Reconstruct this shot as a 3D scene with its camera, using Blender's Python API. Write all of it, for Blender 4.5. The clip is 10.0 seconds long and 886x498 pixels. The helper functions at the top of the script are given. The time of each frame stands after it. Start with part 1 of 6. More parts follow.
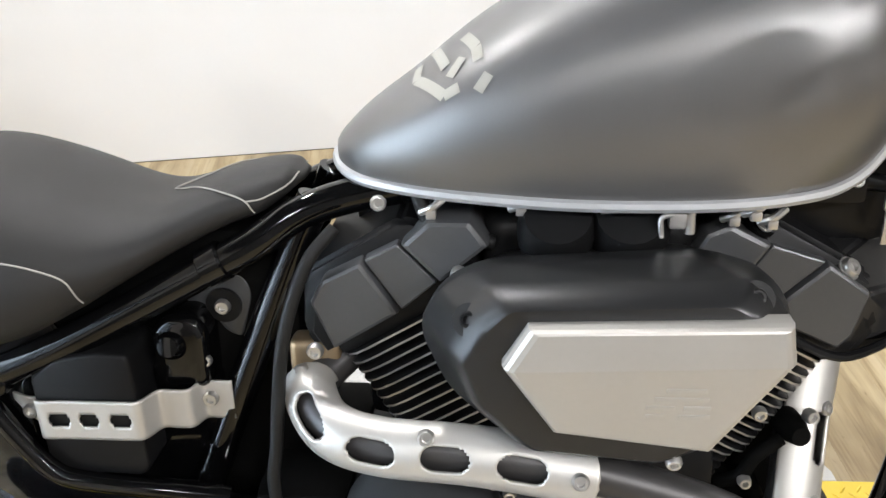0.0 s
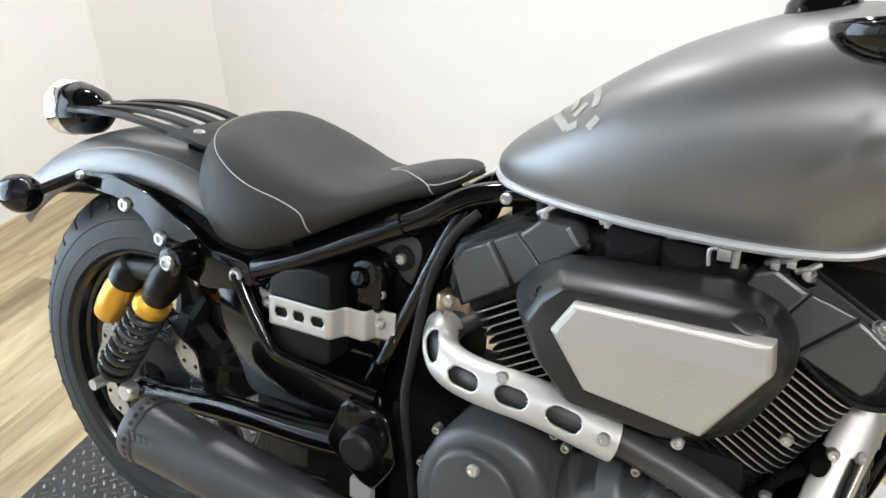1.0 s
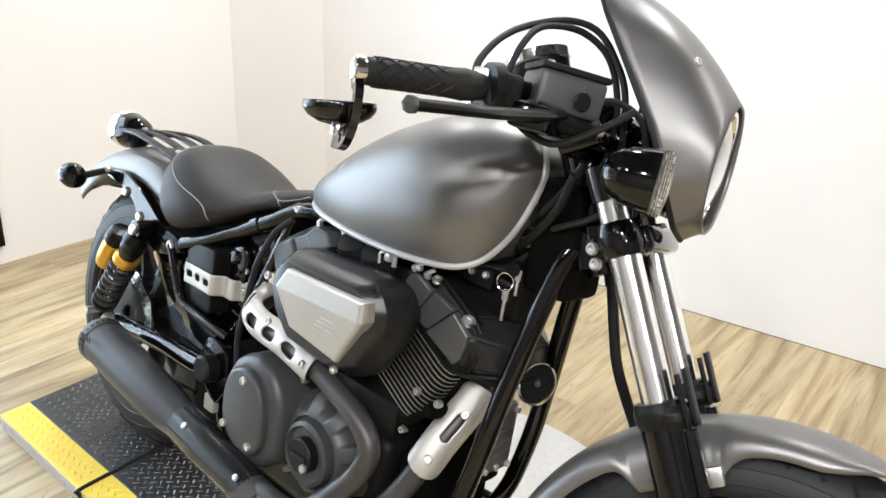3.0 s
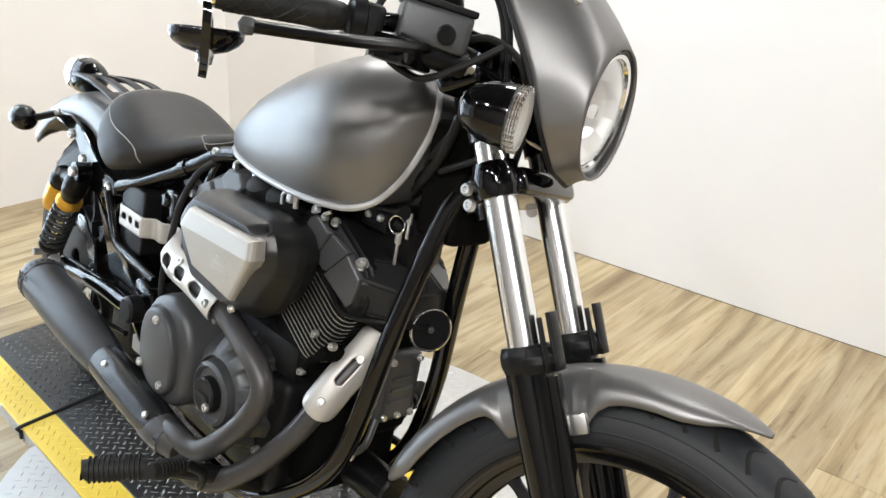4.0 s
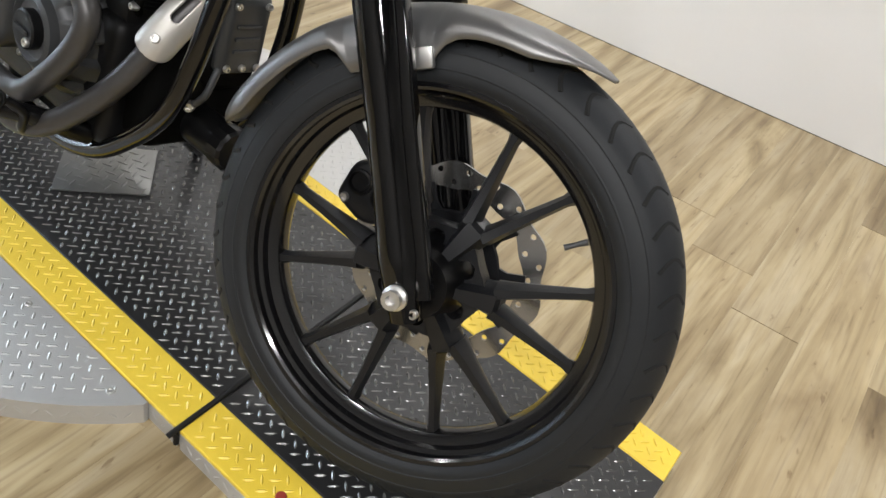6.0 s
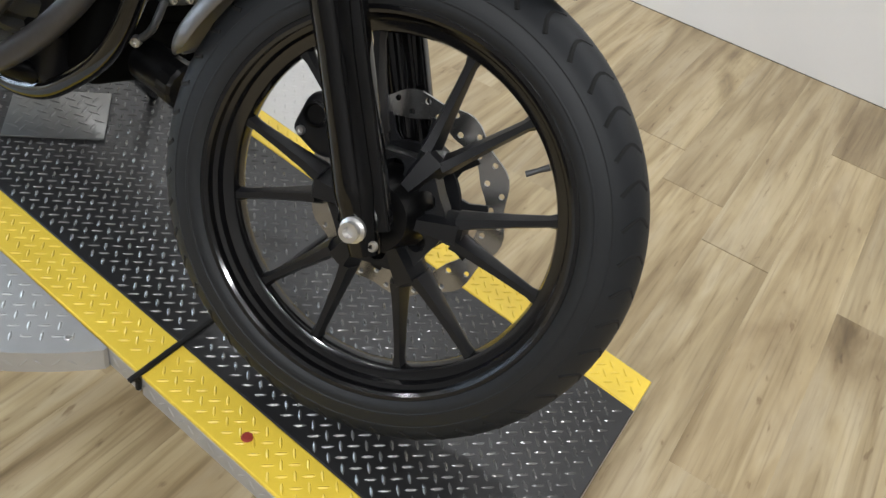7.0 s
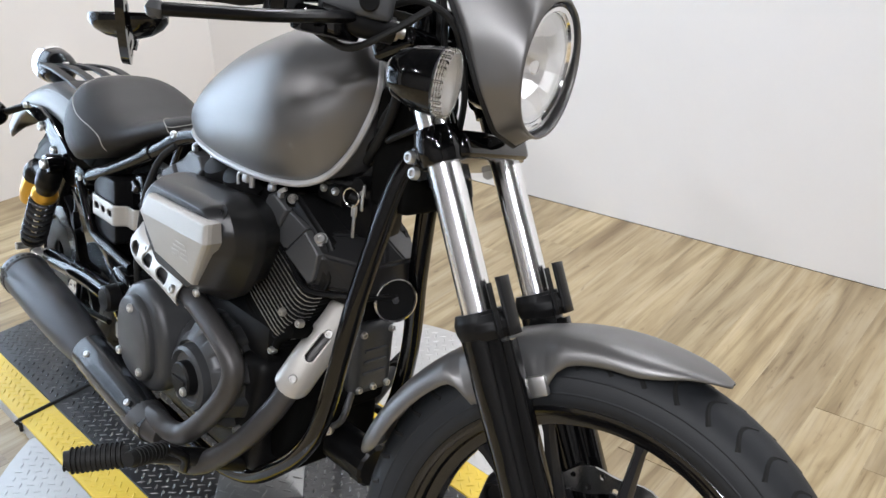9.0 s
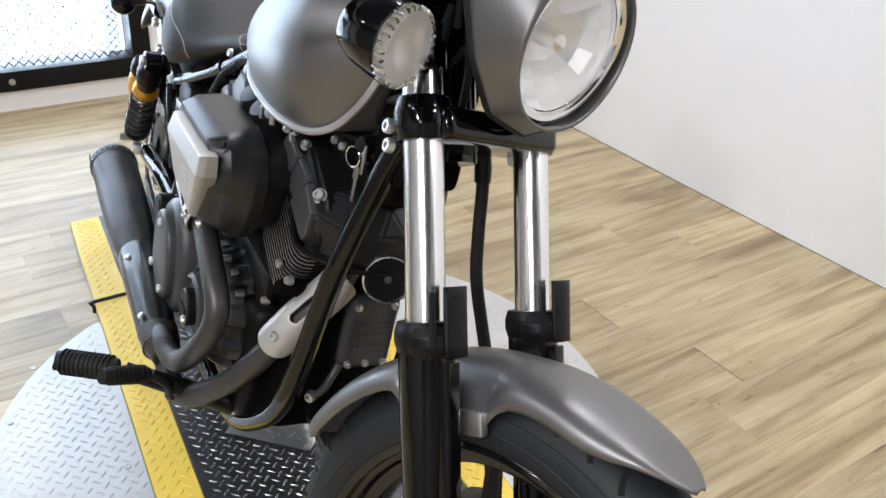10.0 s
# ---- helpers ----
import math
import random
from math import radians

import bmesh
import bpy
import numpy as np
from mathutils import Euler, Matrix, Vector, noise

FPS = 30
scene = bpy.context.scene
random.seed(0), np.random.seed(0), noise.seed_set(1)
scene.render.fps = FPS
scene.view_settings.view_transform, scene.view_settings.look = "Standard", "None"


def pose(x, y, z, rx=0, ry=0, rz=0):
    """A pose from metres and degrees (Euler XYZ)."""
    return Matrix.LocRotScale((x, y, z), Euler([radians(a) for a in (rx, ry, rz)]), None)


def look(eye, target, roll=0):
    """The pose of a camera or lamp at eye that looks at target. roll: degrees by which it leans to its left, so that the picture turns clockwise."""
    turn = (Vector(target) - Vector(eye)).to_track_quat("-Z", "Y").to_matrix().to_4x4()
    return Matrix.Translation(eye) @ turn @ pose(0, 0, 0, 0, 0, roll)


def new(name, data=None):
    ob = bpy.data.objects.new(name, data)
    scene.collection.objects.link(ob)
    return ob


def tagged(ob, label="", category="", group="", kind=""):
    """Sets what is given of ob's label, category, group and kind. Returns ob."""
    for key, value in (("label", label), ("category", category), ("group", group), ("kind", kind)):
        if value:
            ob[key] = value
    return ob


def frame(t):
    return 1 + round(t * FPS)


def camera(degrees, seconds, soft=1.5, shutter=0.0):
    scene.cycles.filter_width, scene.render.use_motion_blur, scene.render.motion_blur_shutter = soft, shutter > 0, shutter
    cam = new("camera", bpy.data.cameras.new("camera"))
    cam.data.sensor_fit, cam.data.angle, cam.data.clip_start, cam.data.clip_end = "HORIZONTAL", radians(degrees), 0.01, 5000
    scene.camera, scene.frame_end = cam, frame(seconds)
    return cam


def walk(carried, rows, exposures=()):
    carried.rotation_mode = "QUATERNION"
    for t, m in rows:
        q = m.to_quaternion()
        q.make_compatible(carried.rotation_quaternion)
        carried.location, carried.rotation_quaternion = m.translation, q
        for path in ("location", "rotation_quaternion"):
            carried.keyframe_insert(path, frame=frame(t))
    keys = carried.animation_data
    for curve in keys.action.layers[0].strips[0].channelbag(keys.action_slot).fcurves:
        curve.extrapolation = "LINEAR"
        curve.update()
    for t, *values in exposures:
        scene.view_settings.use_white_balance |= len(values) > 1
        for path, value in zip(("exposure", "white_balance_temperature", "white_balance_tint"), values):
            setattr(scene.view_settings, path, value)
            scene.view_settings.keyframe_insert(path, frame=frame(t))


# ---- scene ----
cam = camera(55.51, 10.0)
PATH = [
    (0, (-0.8349, -0.6138, 1.1078), (-0.8126, 0.2223, 0.5596), -3.19),
    (0.5, (-0.7532, -0.7082, 1.1213), (-0.9186, 0.1257, 0.5947), -4.71),
    (1, (-0.6119, -0.8290, 1.1731), (-0.9437, -0.0192, 0.6892), -2.86),
    (1.5, (-0.3944, -0.8321, 1.1898), (-0.8673, -0.0503, 0.7834), 1.45),
    (2, (-0.2034, -0.8945, 1.1994), (-0.7113, -0.1299, 0.8026), 0.10),
    (2.5, (0.0129, -0.9939, 1.2394), (-0.4896, -0.2120, 0.8705), 1.85),
    (2.7, (0.0815, -0.9968, 1.2521), (-0.4470, -0.2308, 0.8861), 1.21),
    (3.8, (0.3098, -0.8799, 1.2189), (-0.2677, -0.1559, 0.8418), 3.98),
    (4, (0.3303, -0.8616, 1.2085), (-0.2379, -0.1410, 0.8113), 3.34),
    (4.5, (0.3637, -0.8506, 1.1612), (-0.1408, -0.1295, 0.6863), 5.51),
    (5, (0.3858, -0.8529, 1.1243), (-0.0870, -0.1313, 0.6185), 6.82),
    (5.5, (0.4017, -0.8551, 1.0879), (-0.0235, -0.1344, 0.5404), 9.17),
    (6, (0.4096, -0.8509, 1.0392), (0.0544, -0.1415, 0.4305), 13.87),
    (6.2, (0.4107, -0.8464, 1.0183), (0.0889, -0.1428, 0.3847), 15.46),
    (7.3, (0.4357, -0.8293, 0.9974), (0.1263, -0.1324, 0.3503), 13.53),
    (7.5, (0.4244, -0.8339, 0.9879), (0.0963, -0.1273, 0.3609), 13.55),
    (8, (0.3457, -0.8732, 1.0203), (0.0289, -0.1419, 0.4163), 13.79),
    (8.5, (0.3236, -0.8979, 1.1638), (-0.0929, -0.1398, 0.6621), 4.87),
    (9, (0.3868, -0.7912, 1.2137), (-0.1856, -0.0996, 0.7733), -1.33),
    (9.5, (0.4668, -0.6423, 1.2193), (-0.2195, -0.0723, 0.7675), 2.23),
    (10, (0.4428, -0.4811, 1.1941), (-0.2613, 0.0205, 0.6916), 3.86),
]
EXPOSURES = [(0.0, -0.09, 6300, 11), (0.5, -0.07, 6300, 10), (1.0, -0.09, 6200, 9), (2.0, -0.10, 6170, 9), (2.5, -0.07, 6270, 10), (4.0, -0.18, 6400, 10), (4.5, -0.28, 6450, 10), (5.5, -0.40, 6420, 10), (6.2, -0.46, 6320, 10), (7.5, -0.68, 6100, 9), (8.0, -0.64, 6080, 9), (8.5, -0.50, 6050, 11), (9.5, -0.45, 6050, 13), (10.0, -0.43, 6100, 13)]
walk(cam, [(t, look(eye, target, roll)) for t, eye, target, roll in PATH], EXPOSURES)

# ---- world, lamps, exposure ----
world = bpy.data.worlds.new("world")
scene.world = world
world.use_nodes = True
sky = world.node_tree.nodes.new("ShaderNodeTexSky")
sky.sky_type, sky.sun_disc = "NISHITA", False
sky.sun_elevation, sky.sun_rotation = radians(35), radians(250)
world.node_tree.links.new(sky.outputs[0], world.node_tree.nodes["Background"].inputs[0])
world.node_tree.nodes["Background"].inputs[1].default_value = 0.12
FLOOR_Z, NORTH_Y, WEST_X, SOUTH_Y, EAST_X, CEIL_Z = -0.045, 1.74, -2.92, -3.6, 3.4, 2.75


def area_lamp(name, eye, target, width, depth, power, colour):
    data = bpy.data.lights.new(name, "AREA")
    data.shape, data.size, data.size_y, data.energy, data.color = "RECTANGLE" if width != depth else "ELLIPSE", width, depth, power, colour
    ob = new(name, data)
    ob.matrix_world = look(eye, target)
    return ob


LAMP_SPOTS = [(lx, ly) for ly in (-2.3, 1.1) for lx in (-2.2, -1.1, 0.0, 1.1, 2.2)]
LAMP_POWER = {(-2.2, -2.3): 14.0, (-1.1, -2.3): 22.0, (0.0, -2.3): 46.0, (1.1, -2.3): 72.0, (2.2, -2.3): 85.0, (-2.2, 1.1): 28.0, (-1.1, 1.1): 30.0, (0.0, 1.1): 18.0, (1.1, 1.1): 12.0, (2.2, 1.1): 34.0}
for lx, ly in LAMP_SPOTS:
    area_lamp("ceiling_lamp", (lx, ly, CEIL_Z - 0.05), (lx, ly, 0), 0.17, 0.17, LAMP_POWER[(lx, ly)], (1.0, 0.98, 0.955))
area_lamp("window_light", (WEST_X - 0.12, -0.45, 1.05), (0, -0.45, 0.9), 1.5, 1.9, 70.0, (0.74, 0.88, 1.0))


# ---- materials ----
def material(name, colour, rough=0.5, metal=0.0, grain=0.0, scale=60.0, bump=0.0, stain=0.0, coat=0.0, spread=0.0, spec=0.5):
    """A Principled material; grain and stain vary colour at two scales, bump gives fine relief, spread varies it piece by piece."""
    m = bpy.data.materials.new(name)
    m.use_nodes = True
    nt = m.node_tree
    b = nt.nodes["Principled BSDF"]
    b.inputs["Base Color"].default_value = (*colour, 1)
    b.inputs["Roughness"].default_value = rough
    b.inputs["Metallic"].default_value = metal
    b.inputs["Coat Weight"].default_value = coat
    b.inputs["Coat Roughness"].default_value = 0.08
    b.inputs["Specular IOR Level"].default_value = spec
    tc = nt.nodes.new("ShaderNodeTexCoord")
    if grain or stain or spread:
        fine, broad = nt.nodes.new("ShaderNodeTexNoise"), nt.nodes.new("ShaderNodeTexNoise")
        for n, s in ((fine, scale), (broad, scale / 14)):
            n.inputs["Scale"].default_value, n.inputs["Detail"].default_value = s, 4
            nt.links.new(tc.outputs["Object"], n.inputs["Vector"])
        total = nt.nodes.new("ShaderNodeMath")
        total.operation = "MULTIPLY_ADD"
        nt.links.new(fine.outputs[0], total.inputs[0])
        total.inputs[1].default_value, total.inputs[2].default_value = grain, 1 - grain / 2 - stain / 2 - spread / 2
        second = nt.nodes.new("ShaderNodeMath")
        second.operation = "MULTIPLY_ADD"
        nt.links.new(broad.outputs[0], second.inputs[0])
        second.inputs[1].default_value = stain
        nt.links.new(total.outputs[0], second.inputs[2])
        info, third = nt.nodes.new("ShaderNodeObjectInfo"), nt.nodes.new("ShaderNodeMath")
        third.operation = "MULTIPLY_ADD"
        nt.links.new(info.outputs["Random"], third.inputs[0])
        third.inputs[1].default_value = spread
        nt.links.new(second.outputs[0], third.inputs[2])
        mix = nt.nodes.new("ShaderNodeVectorMath")
        mix.operation = "SCALE"
        mix.inputs[0].default_value = colour
        nt.links.new(third.outputs[0], mix.inputs["Scale"])
        nt.links.new(mix.outputs[0], b.inputs["Base Color"])
        ramp = nt.nodes.new("ShaderNodeMath")
        ramp.operation = "MULTIPLY_ADD"
        nt.links.new(broad.outputs[0], ramp.inputs[0])
        ramp.inputs[1].default_value, ramp.inputs[2].default_value = 0.25 * rough, rough * 0.87
        nt.links.new(ramp.outputs[0], b.inputs["Roughness"])
    if bump:
        n, bm_ = nt.nodes.new("ShaderNodeTexNoise"), nt.nodes.new("ShaderNodeBump")
        n.inputs["Scale"].default_value, n.inputs["Detail"].default_value = scale * 6, 3
        nt.links.new(tc.outputs["Object"], n.inputs["Vector"])
        nt.links.new(n.outputs[0], bm_.inputs["Height"])
        bm_.inputs["Strength"].default_value, bm_.inputs["Distance"].default_value = bump, 0.002
        nt.links.new(bm_.outputs[0], b.inputs["Normal"])
    return m


M = dict(
    paint=material("gunmetal_paint", (0.190, 0.186, 0.183), 0.38, 0.72, 0.05, 400, 0.02, 0.06),
    flange=material("pale_grey_paint", (0.42, 0.42, 0.42), 0.42, 0.4, 0.05, 200, 0.0, 0.08),
    gloss=material("gloss_black", (0.0020, 0.0020, 0.0022), 0.075, 0.0, 0.1, 80, 0.004, 0.2, spec=0.50),
    satin=material("satin_black", (0.0045, 0.0045, 0.0048), 0.30, 0.0, 0.12, 180, 0.06, 0.15, spec=0.22),
    engine=material("engine_black", (0.007, 0.007, 0.0073), 0.42, 0.0, 0.15, 220, 0.08, 0.15, spec=0.2),
    engine_grey=material("engine_grey", (0.066, 0.068, 0.071), 0.36, 0.30, 0.14, 220, 0.10, 0.14, spec=0.4),
    air_black=material("air_box_black", (0.014, 0.0141, 0.0144), 0.32, 0.0, 0.10, 240, 0.05, 0.12, spec=0.5),
    rubber=material("black_rubber", (0.012, 0.012, 0.0118), 0.55, 0.0, 0.2, 120, 0.1, 0.3, spec=0.25),
    tyre=material("tyre_rubber", (0.0150, 0.0166, 0.0188), 0.52, 0.0, 0.25, 90, 0.12, 0.4, spec=0.30),
    # near-black for undersides and recesses: their shade is put into the colour
    shaded_black=material("shaded_black_casting", (0.004, 0.004, 0.0038), 0.7, 0.0, 0.3, 120, 0.15, 0.4, spec=0.03),
    rim=material("rim_black", (0.006, 0.006, 0.0065), 0.14, 0.0, 0.08, 120, 0.006, 0.1, spec=0.65),
    cast=material("cast_black", (0.010, 0.0104, 0.0118), 0.38, 0.0, 0.12, 300, 0.08, 0.12, spec=0.3),
    plastic=material("black_plastic", (0.007, 0.007, 0.0073), 0.40, 0.0, 0.1, 150, 0.05, 0.12, spec=0.18),
    leather=material("black_vinyl", (0.021, 0.020, 0.019), 0.5, 0.0, 0.15, 260, 0.25, 0.15, spec=0.32),
    thread=material("pale_thread", (0.36, 0.345, 0.31), 0.8, 0.0, 0.2, 900),
    silver=material("satin_silver", (0.54, 0.52, 0.485), 0.42, 0.55, 0.05, 160, 0.03, 0.08),
    alloy=material("bare_alloy", (0.62, 0.61, 0.59), 0.33, 0.9, 0.08, 200, 0.03, 0.12),
    fin_edge=material("machined_fin_edge", (0.46, 0.455, 0.44), 0.42, 0.85, 0.1, 300),
    chrome=material("chrome", (0.90, 0.90, 0.90), 0.10, 1.0),
    tube_chrome=material("hard_chrome", (0.95, 0.95, 0.95), 0.19, 1.0, 0.02, 300),
    cover_silver=material("champagne_silver", (0.44, 0.42, 0.385), 0.42, 0.5, 0.05, 200, 0.03, 0.08),
    disc_steel=material("disc_steel", (0.46, 0.455, 0.45), 0.26, 1.0, 0.1, 200, 0.02, 0.15),
    gold=material("gold_anodised", (0.72, 0.40, 0.05), 0.3, 0.75, 0.06, 200, 0.0, 0.1),
    pipe=material("black_pipe", (0.072, 0.069, 0.068), 0.40, 0.55, 0.15, 120, 0.04, 0.35, spec=0.4),
    shield_black=material("satin_black_enamel", (0.010, 0.0105, 0.0115), 0.20, 0.0, 0.08, 120, 0.02, 0.2, spec=0.7),
    head_black=material("head_black_enamel", (0.012, 0.012, 0.0125), 0.36, 0.0, 0.12, 240, 0.05, 0.12, spec=0.4),
    head_grey=material("head_panel_grey", (0.080, 0.082, 0.085), 0.34, 0.3, 0.12, 220, 0.08, 0.14, spec=0.45),
    muffler=material("grey_muffler", (0.070, 0.070, 0.073), 0.38, 0.5, 0.08, 200, 0.02, 0.1, spec=0.3),
    spring=material("black_spring", (0.05, 0.05, 0.052), 0.25, 0.5, 0.1, 100),
    brass=material("bronze_metal", (0.38, 0.28, 0.17), 0.4, 0.8, 0.2, 90, 0.05, 0.3),
    yellow=material("yellow_paint", (0.78, 0.56, 0.055), 0.42, 0.0, 0.12, 90, 0.05, 0.25),
    black_deck=material("black_deck_paint", (0.019, 0.019, 0.0195), 0.33, 0.0, 0.5, 70, 0.15, 0.8, spec=0.45),
    worn_tread=material("worn_tread", (0.17, 0.17, 0.166), 0.27, 0.7, 0.5, 40, 0.1, 0.5, spec=0.7),
    dull_steel=material("dull_steel", (0.20, 0.20, 0.195), 0.40, 0.7, 0.15, 60, 0.06, 0.35),
    steel_deck=material("steel_deck", (0.50, 0.495, 0.48), 0.42, 0.45, 0.1, 60, 0.06, 0.25),
    wall=material("white_wall_paint", (0.80, 0.785, 0.765), 0.62, 0.0, 0.015, 90, 0.06, 0.03),
    ceiling=material("dark_ceiling_paint", (0.05, 0.05, 0.05), 0.8, 0.0, 0.02, 60, 0.05, 0.03),
    # unseen walls: the dimness of the far room is put into these greys
    far_wall=material("dim_south_wall", (0.17, 0.163, 0.155), 0.7, 0.0, 0.02, 60, 0.05, 0.05),
    dark_wall=material("dim_east_wall", (0.15, 0.143, 0.135), 0.7, 0.0, 0.02, 60, 0.05, 0.05),
    badge=material("pale_gold_badge", (0.36, 0.345, 0.30), 0.5, 0.2, 0.05, 300),
    reflector=material("reflector", (0.97, 0.97, 0.96), 0.22, 0.30),
    emblem=material("embossed_silver", (0.66, 0.64, 0.6), 0.36, 0.6),
    red=material("red_mark", (0.30, 0.04, 0.03), 0.5),
    white_plastic=material("white_plastic", (0.75, 0.75, 0.75), 0.4),
)


def glass(name, tint, rough):
    m = bpy.data.materials.new(name)
    m.use_nodes = True
    b = m.node_tree.nodes["Principled BSDF"]
    b.inputs["Base Color"].default_value = (*tint, 1)
    b.inputs["Roughness"].default_value, b.inputs["Transmission Weight"].default_value, b.inputs["IOR"].default_value = rough, 1.0, 1.45
    return m


M["glass"] = glass("clear_glass", (0.97, 0.97, 0.97), 0.02)
M["lens"] = glass("clear_lens", (0.90, 0.89, 0.87), 0.10)


def glow(name, colour, strength):
    m = bpy.data.materials.new(name)
    m.use_nodes = True
    b = m.node_tree.nodes["Principled BSDF"]
    b.inputs["Base Color"].default_value = (*colour, 1)
    b.inputs["Emission Color"].default_value, b.inputs["Emission Strength"].default_value = (*colour, 1), strength
    return m


M["daylight"] = glow("daylight_backdrop", (0.76, 0.88, 1.0), 2.4)
M["lamp_glow"] = glow("lamp_diffuser", (1.0, 0.97, 0.92), 4.0)


def wood_material():
    """Pale greyish oak vinyl: streaks along each plank, cathedral bands, and a tone that differs from plank to plank."""
    m = bpy.data.materials.new("oak_vinyl")
    m.use_nodes = True
    nt = m.node_tree
    b = nt.nodes["Principled BSDF"]
    tc, info = nt.nodes.new("ShaderNodeTexCoord"), nt.nodes.new("ShaderNodeObjectInfo")
    shift = nt.nodes.new("ShaderNodeVectorMath")
    shift.operation = "MULTIPLY_ADD"
    rnd = nt.nodes.new("ShaderNodeCombineXYZ")
    nt.links.new(info.outputs["Random"], rnd.inputs[0])
    nt.links.new(info.outputs["Random"], rnd.inputs[1])
    nt.links.new(rnd.outputs[0], shift.inputs[0])
    shift.inputs[1].default_value = (37.0, 53.0, 0)
    nt.links.new(tc.outputs["Object"], shift.inputs[2])

    def noise_at(sx, sy, detail, distort):
        mp, n = nt.nodes.new("ShaderNodeMapping"), nt.nodes.new("ShaderNodeTexNoise")
        mp.inputs["Scale"].default_value = (sx, sy, 1)
        nt.links.new(shift.outputs[0], mp.inputs[0])
        nt.links.new(mp.outputs[0], n.inputs["Vector"])
        n.inputs["Scale"].default_value, n.inputs["Detail"].default_value, n.inputs["Distortion"].default_value = 1, detail, distort
        return n

    streak, band, blotch, knot = noise_at(5, 150, 5, 0.2), noise_at(1.0, 11, 5, 2.2), noise_at(1.3, 4.0, 5, 1.0), noise_at(16, 55, 3, 0.4)

    def ramp_of(node, stops):
        r = nt.nodes.new("ShaderNodeValToRGB")
        nt.links.new(node.outputs[0], r.inputs[0])
        e = r.color_ramp.elements
        e[0].position, e[0].color = stops[0][0], (*stops[0][1], 1)
        e[1].position, e[1].color = stops[-1][0], (*stops[-1][1], 1)
        for pos, col in stops[1:-1]:
            e.new(pos).color = (*col, 1)
        return r

    def mixed(a, b_, kind, amount):
        m_ = nt.nodes.new("ShaderNodeMix")
        m_.data_type, m_.blend_type = "RGBA", kind
        m_.inputs[0].default_value = amount
        nt.links.new(a.outputs[0] if len(a.outputs) < 3 else a.outputs[2], m_.inputs[6])
        nt.links.new(b_.outputs[0] if len(b_.outputs) < 3 else b_.outputs[2], m_.inputs[7])
        return m_

    ground = ramp_of(band, [(0.28, (0.205, 0.150, 0.078)), (0.40, (0.31, 0.24, 0.132)), (0.52, (0.41, 0.33, 0.195)), (0.66, (0.46, 0.385, 0.25)), (0.78, (0.36, 0.29, 0.18))])
    tone = ramp_of(blotch, [(0.30, (0.60, 0.54, 0.48)), (0.44, (0.90, 0.87, 0.84)), (0.62, (1.05, 1.04, 1.02)), (0.75, (1.12, 1.10, 1.05))])
    lines = ramp_of(streak, [(0.30, (0.72, 0.69, 0.66)), (0.46, (0.97, 0.97, 0.97)), (0.7, (1.05, 1.05, 1.04))])
    knots = ramp_of(knot, [(0.25, (0.50, 0.43, 0.36)), (0.34, (0.95, 0.94, 0.93)), (0.55, (1.0, 1.0, 1.0))])
    first = mixed(ground, tone, "MULTIPLY", 1.0)
    second = mixed(first, lines, "MULTIPLY", 0.75)
    third = mixed(second, knots, "MULTIPLY", 0.8)
    each = ramp_of(info, [(0.0, (0.88, 0.88, 0.89)), (0.5, (1.0, 1.0, 1.0)), (1.0, (1.06, 1.05, 1.02))])
    nt.links.remove(each.inputs[0].links[0])
    nt.links.new(info.outputs["Random"], each.inputs[0])
    fourth = mixed(third, each, "MULTIPLY", 0.8)
    nt.links.new(fourth.outputs[2], b.inputs["Base Color"])
    b.inputs["Roughness"].default_value = 0.36
    bump = nt.nodes.new("ShaderNodeBump")
    nt.links.new(streak.outputs[0], bump.inputs["Height"])
    bump.inputs["Strength"].default_value, bump.inputs["Distance"].default_value = 0.12, 0.002
    nt.links.new(bump.outputs[0], b.inputs["Normal"])
    return m


M["wood"] = wood_material()


# ---- mesh helpers ----
def part(name, bm, mat, parent=None, label="", smooth=True, angle=40):
    """Links a bmesh as one mesh object under a thing or a part."""
    me = bpy.data.meshes.new(name)
    bmesh.ops.recalc_face_normals(bm, faces=bm.faces[:])
    bm.to_mesh(me)
    bm.free()
    me.materials.append(M[mat])
    if smooth:
        me.shade_smooth()
        me.set_sharp_from_angle(angle=radians(angle))
    ob = new(name, me)
    ob.parent = parent
    if label:
        ob["label"] = label
    return ob


def box(lo, hi, bevel=0.0, m=None, segs=2):
    bm = bmesh.new()
    lo, hi = Vector(lo), Vector(hi)
    bmesh.ops.create_cube(bm, size=1, matrix=Matrix.LocRotScale((lo + hi) / 2, None, hi - lo))
    if bevel:
        bmesh.ops.bevel(bm, geom=bm.edges[:], offset=bevel, segments=segs, affect="EDGES", profile=0.6)
    if m is not None:
        bm.transform(m)
    return bm


def join(*bms):
    out = bmesh.new()
    for bm in bms:
        me = bpy.data.meshes.new("tmp")
        bm.to_mesh(me)
        bm.free()
        out.from_mesh(me)
        bpy.data.meshes.remove(me)
    return out


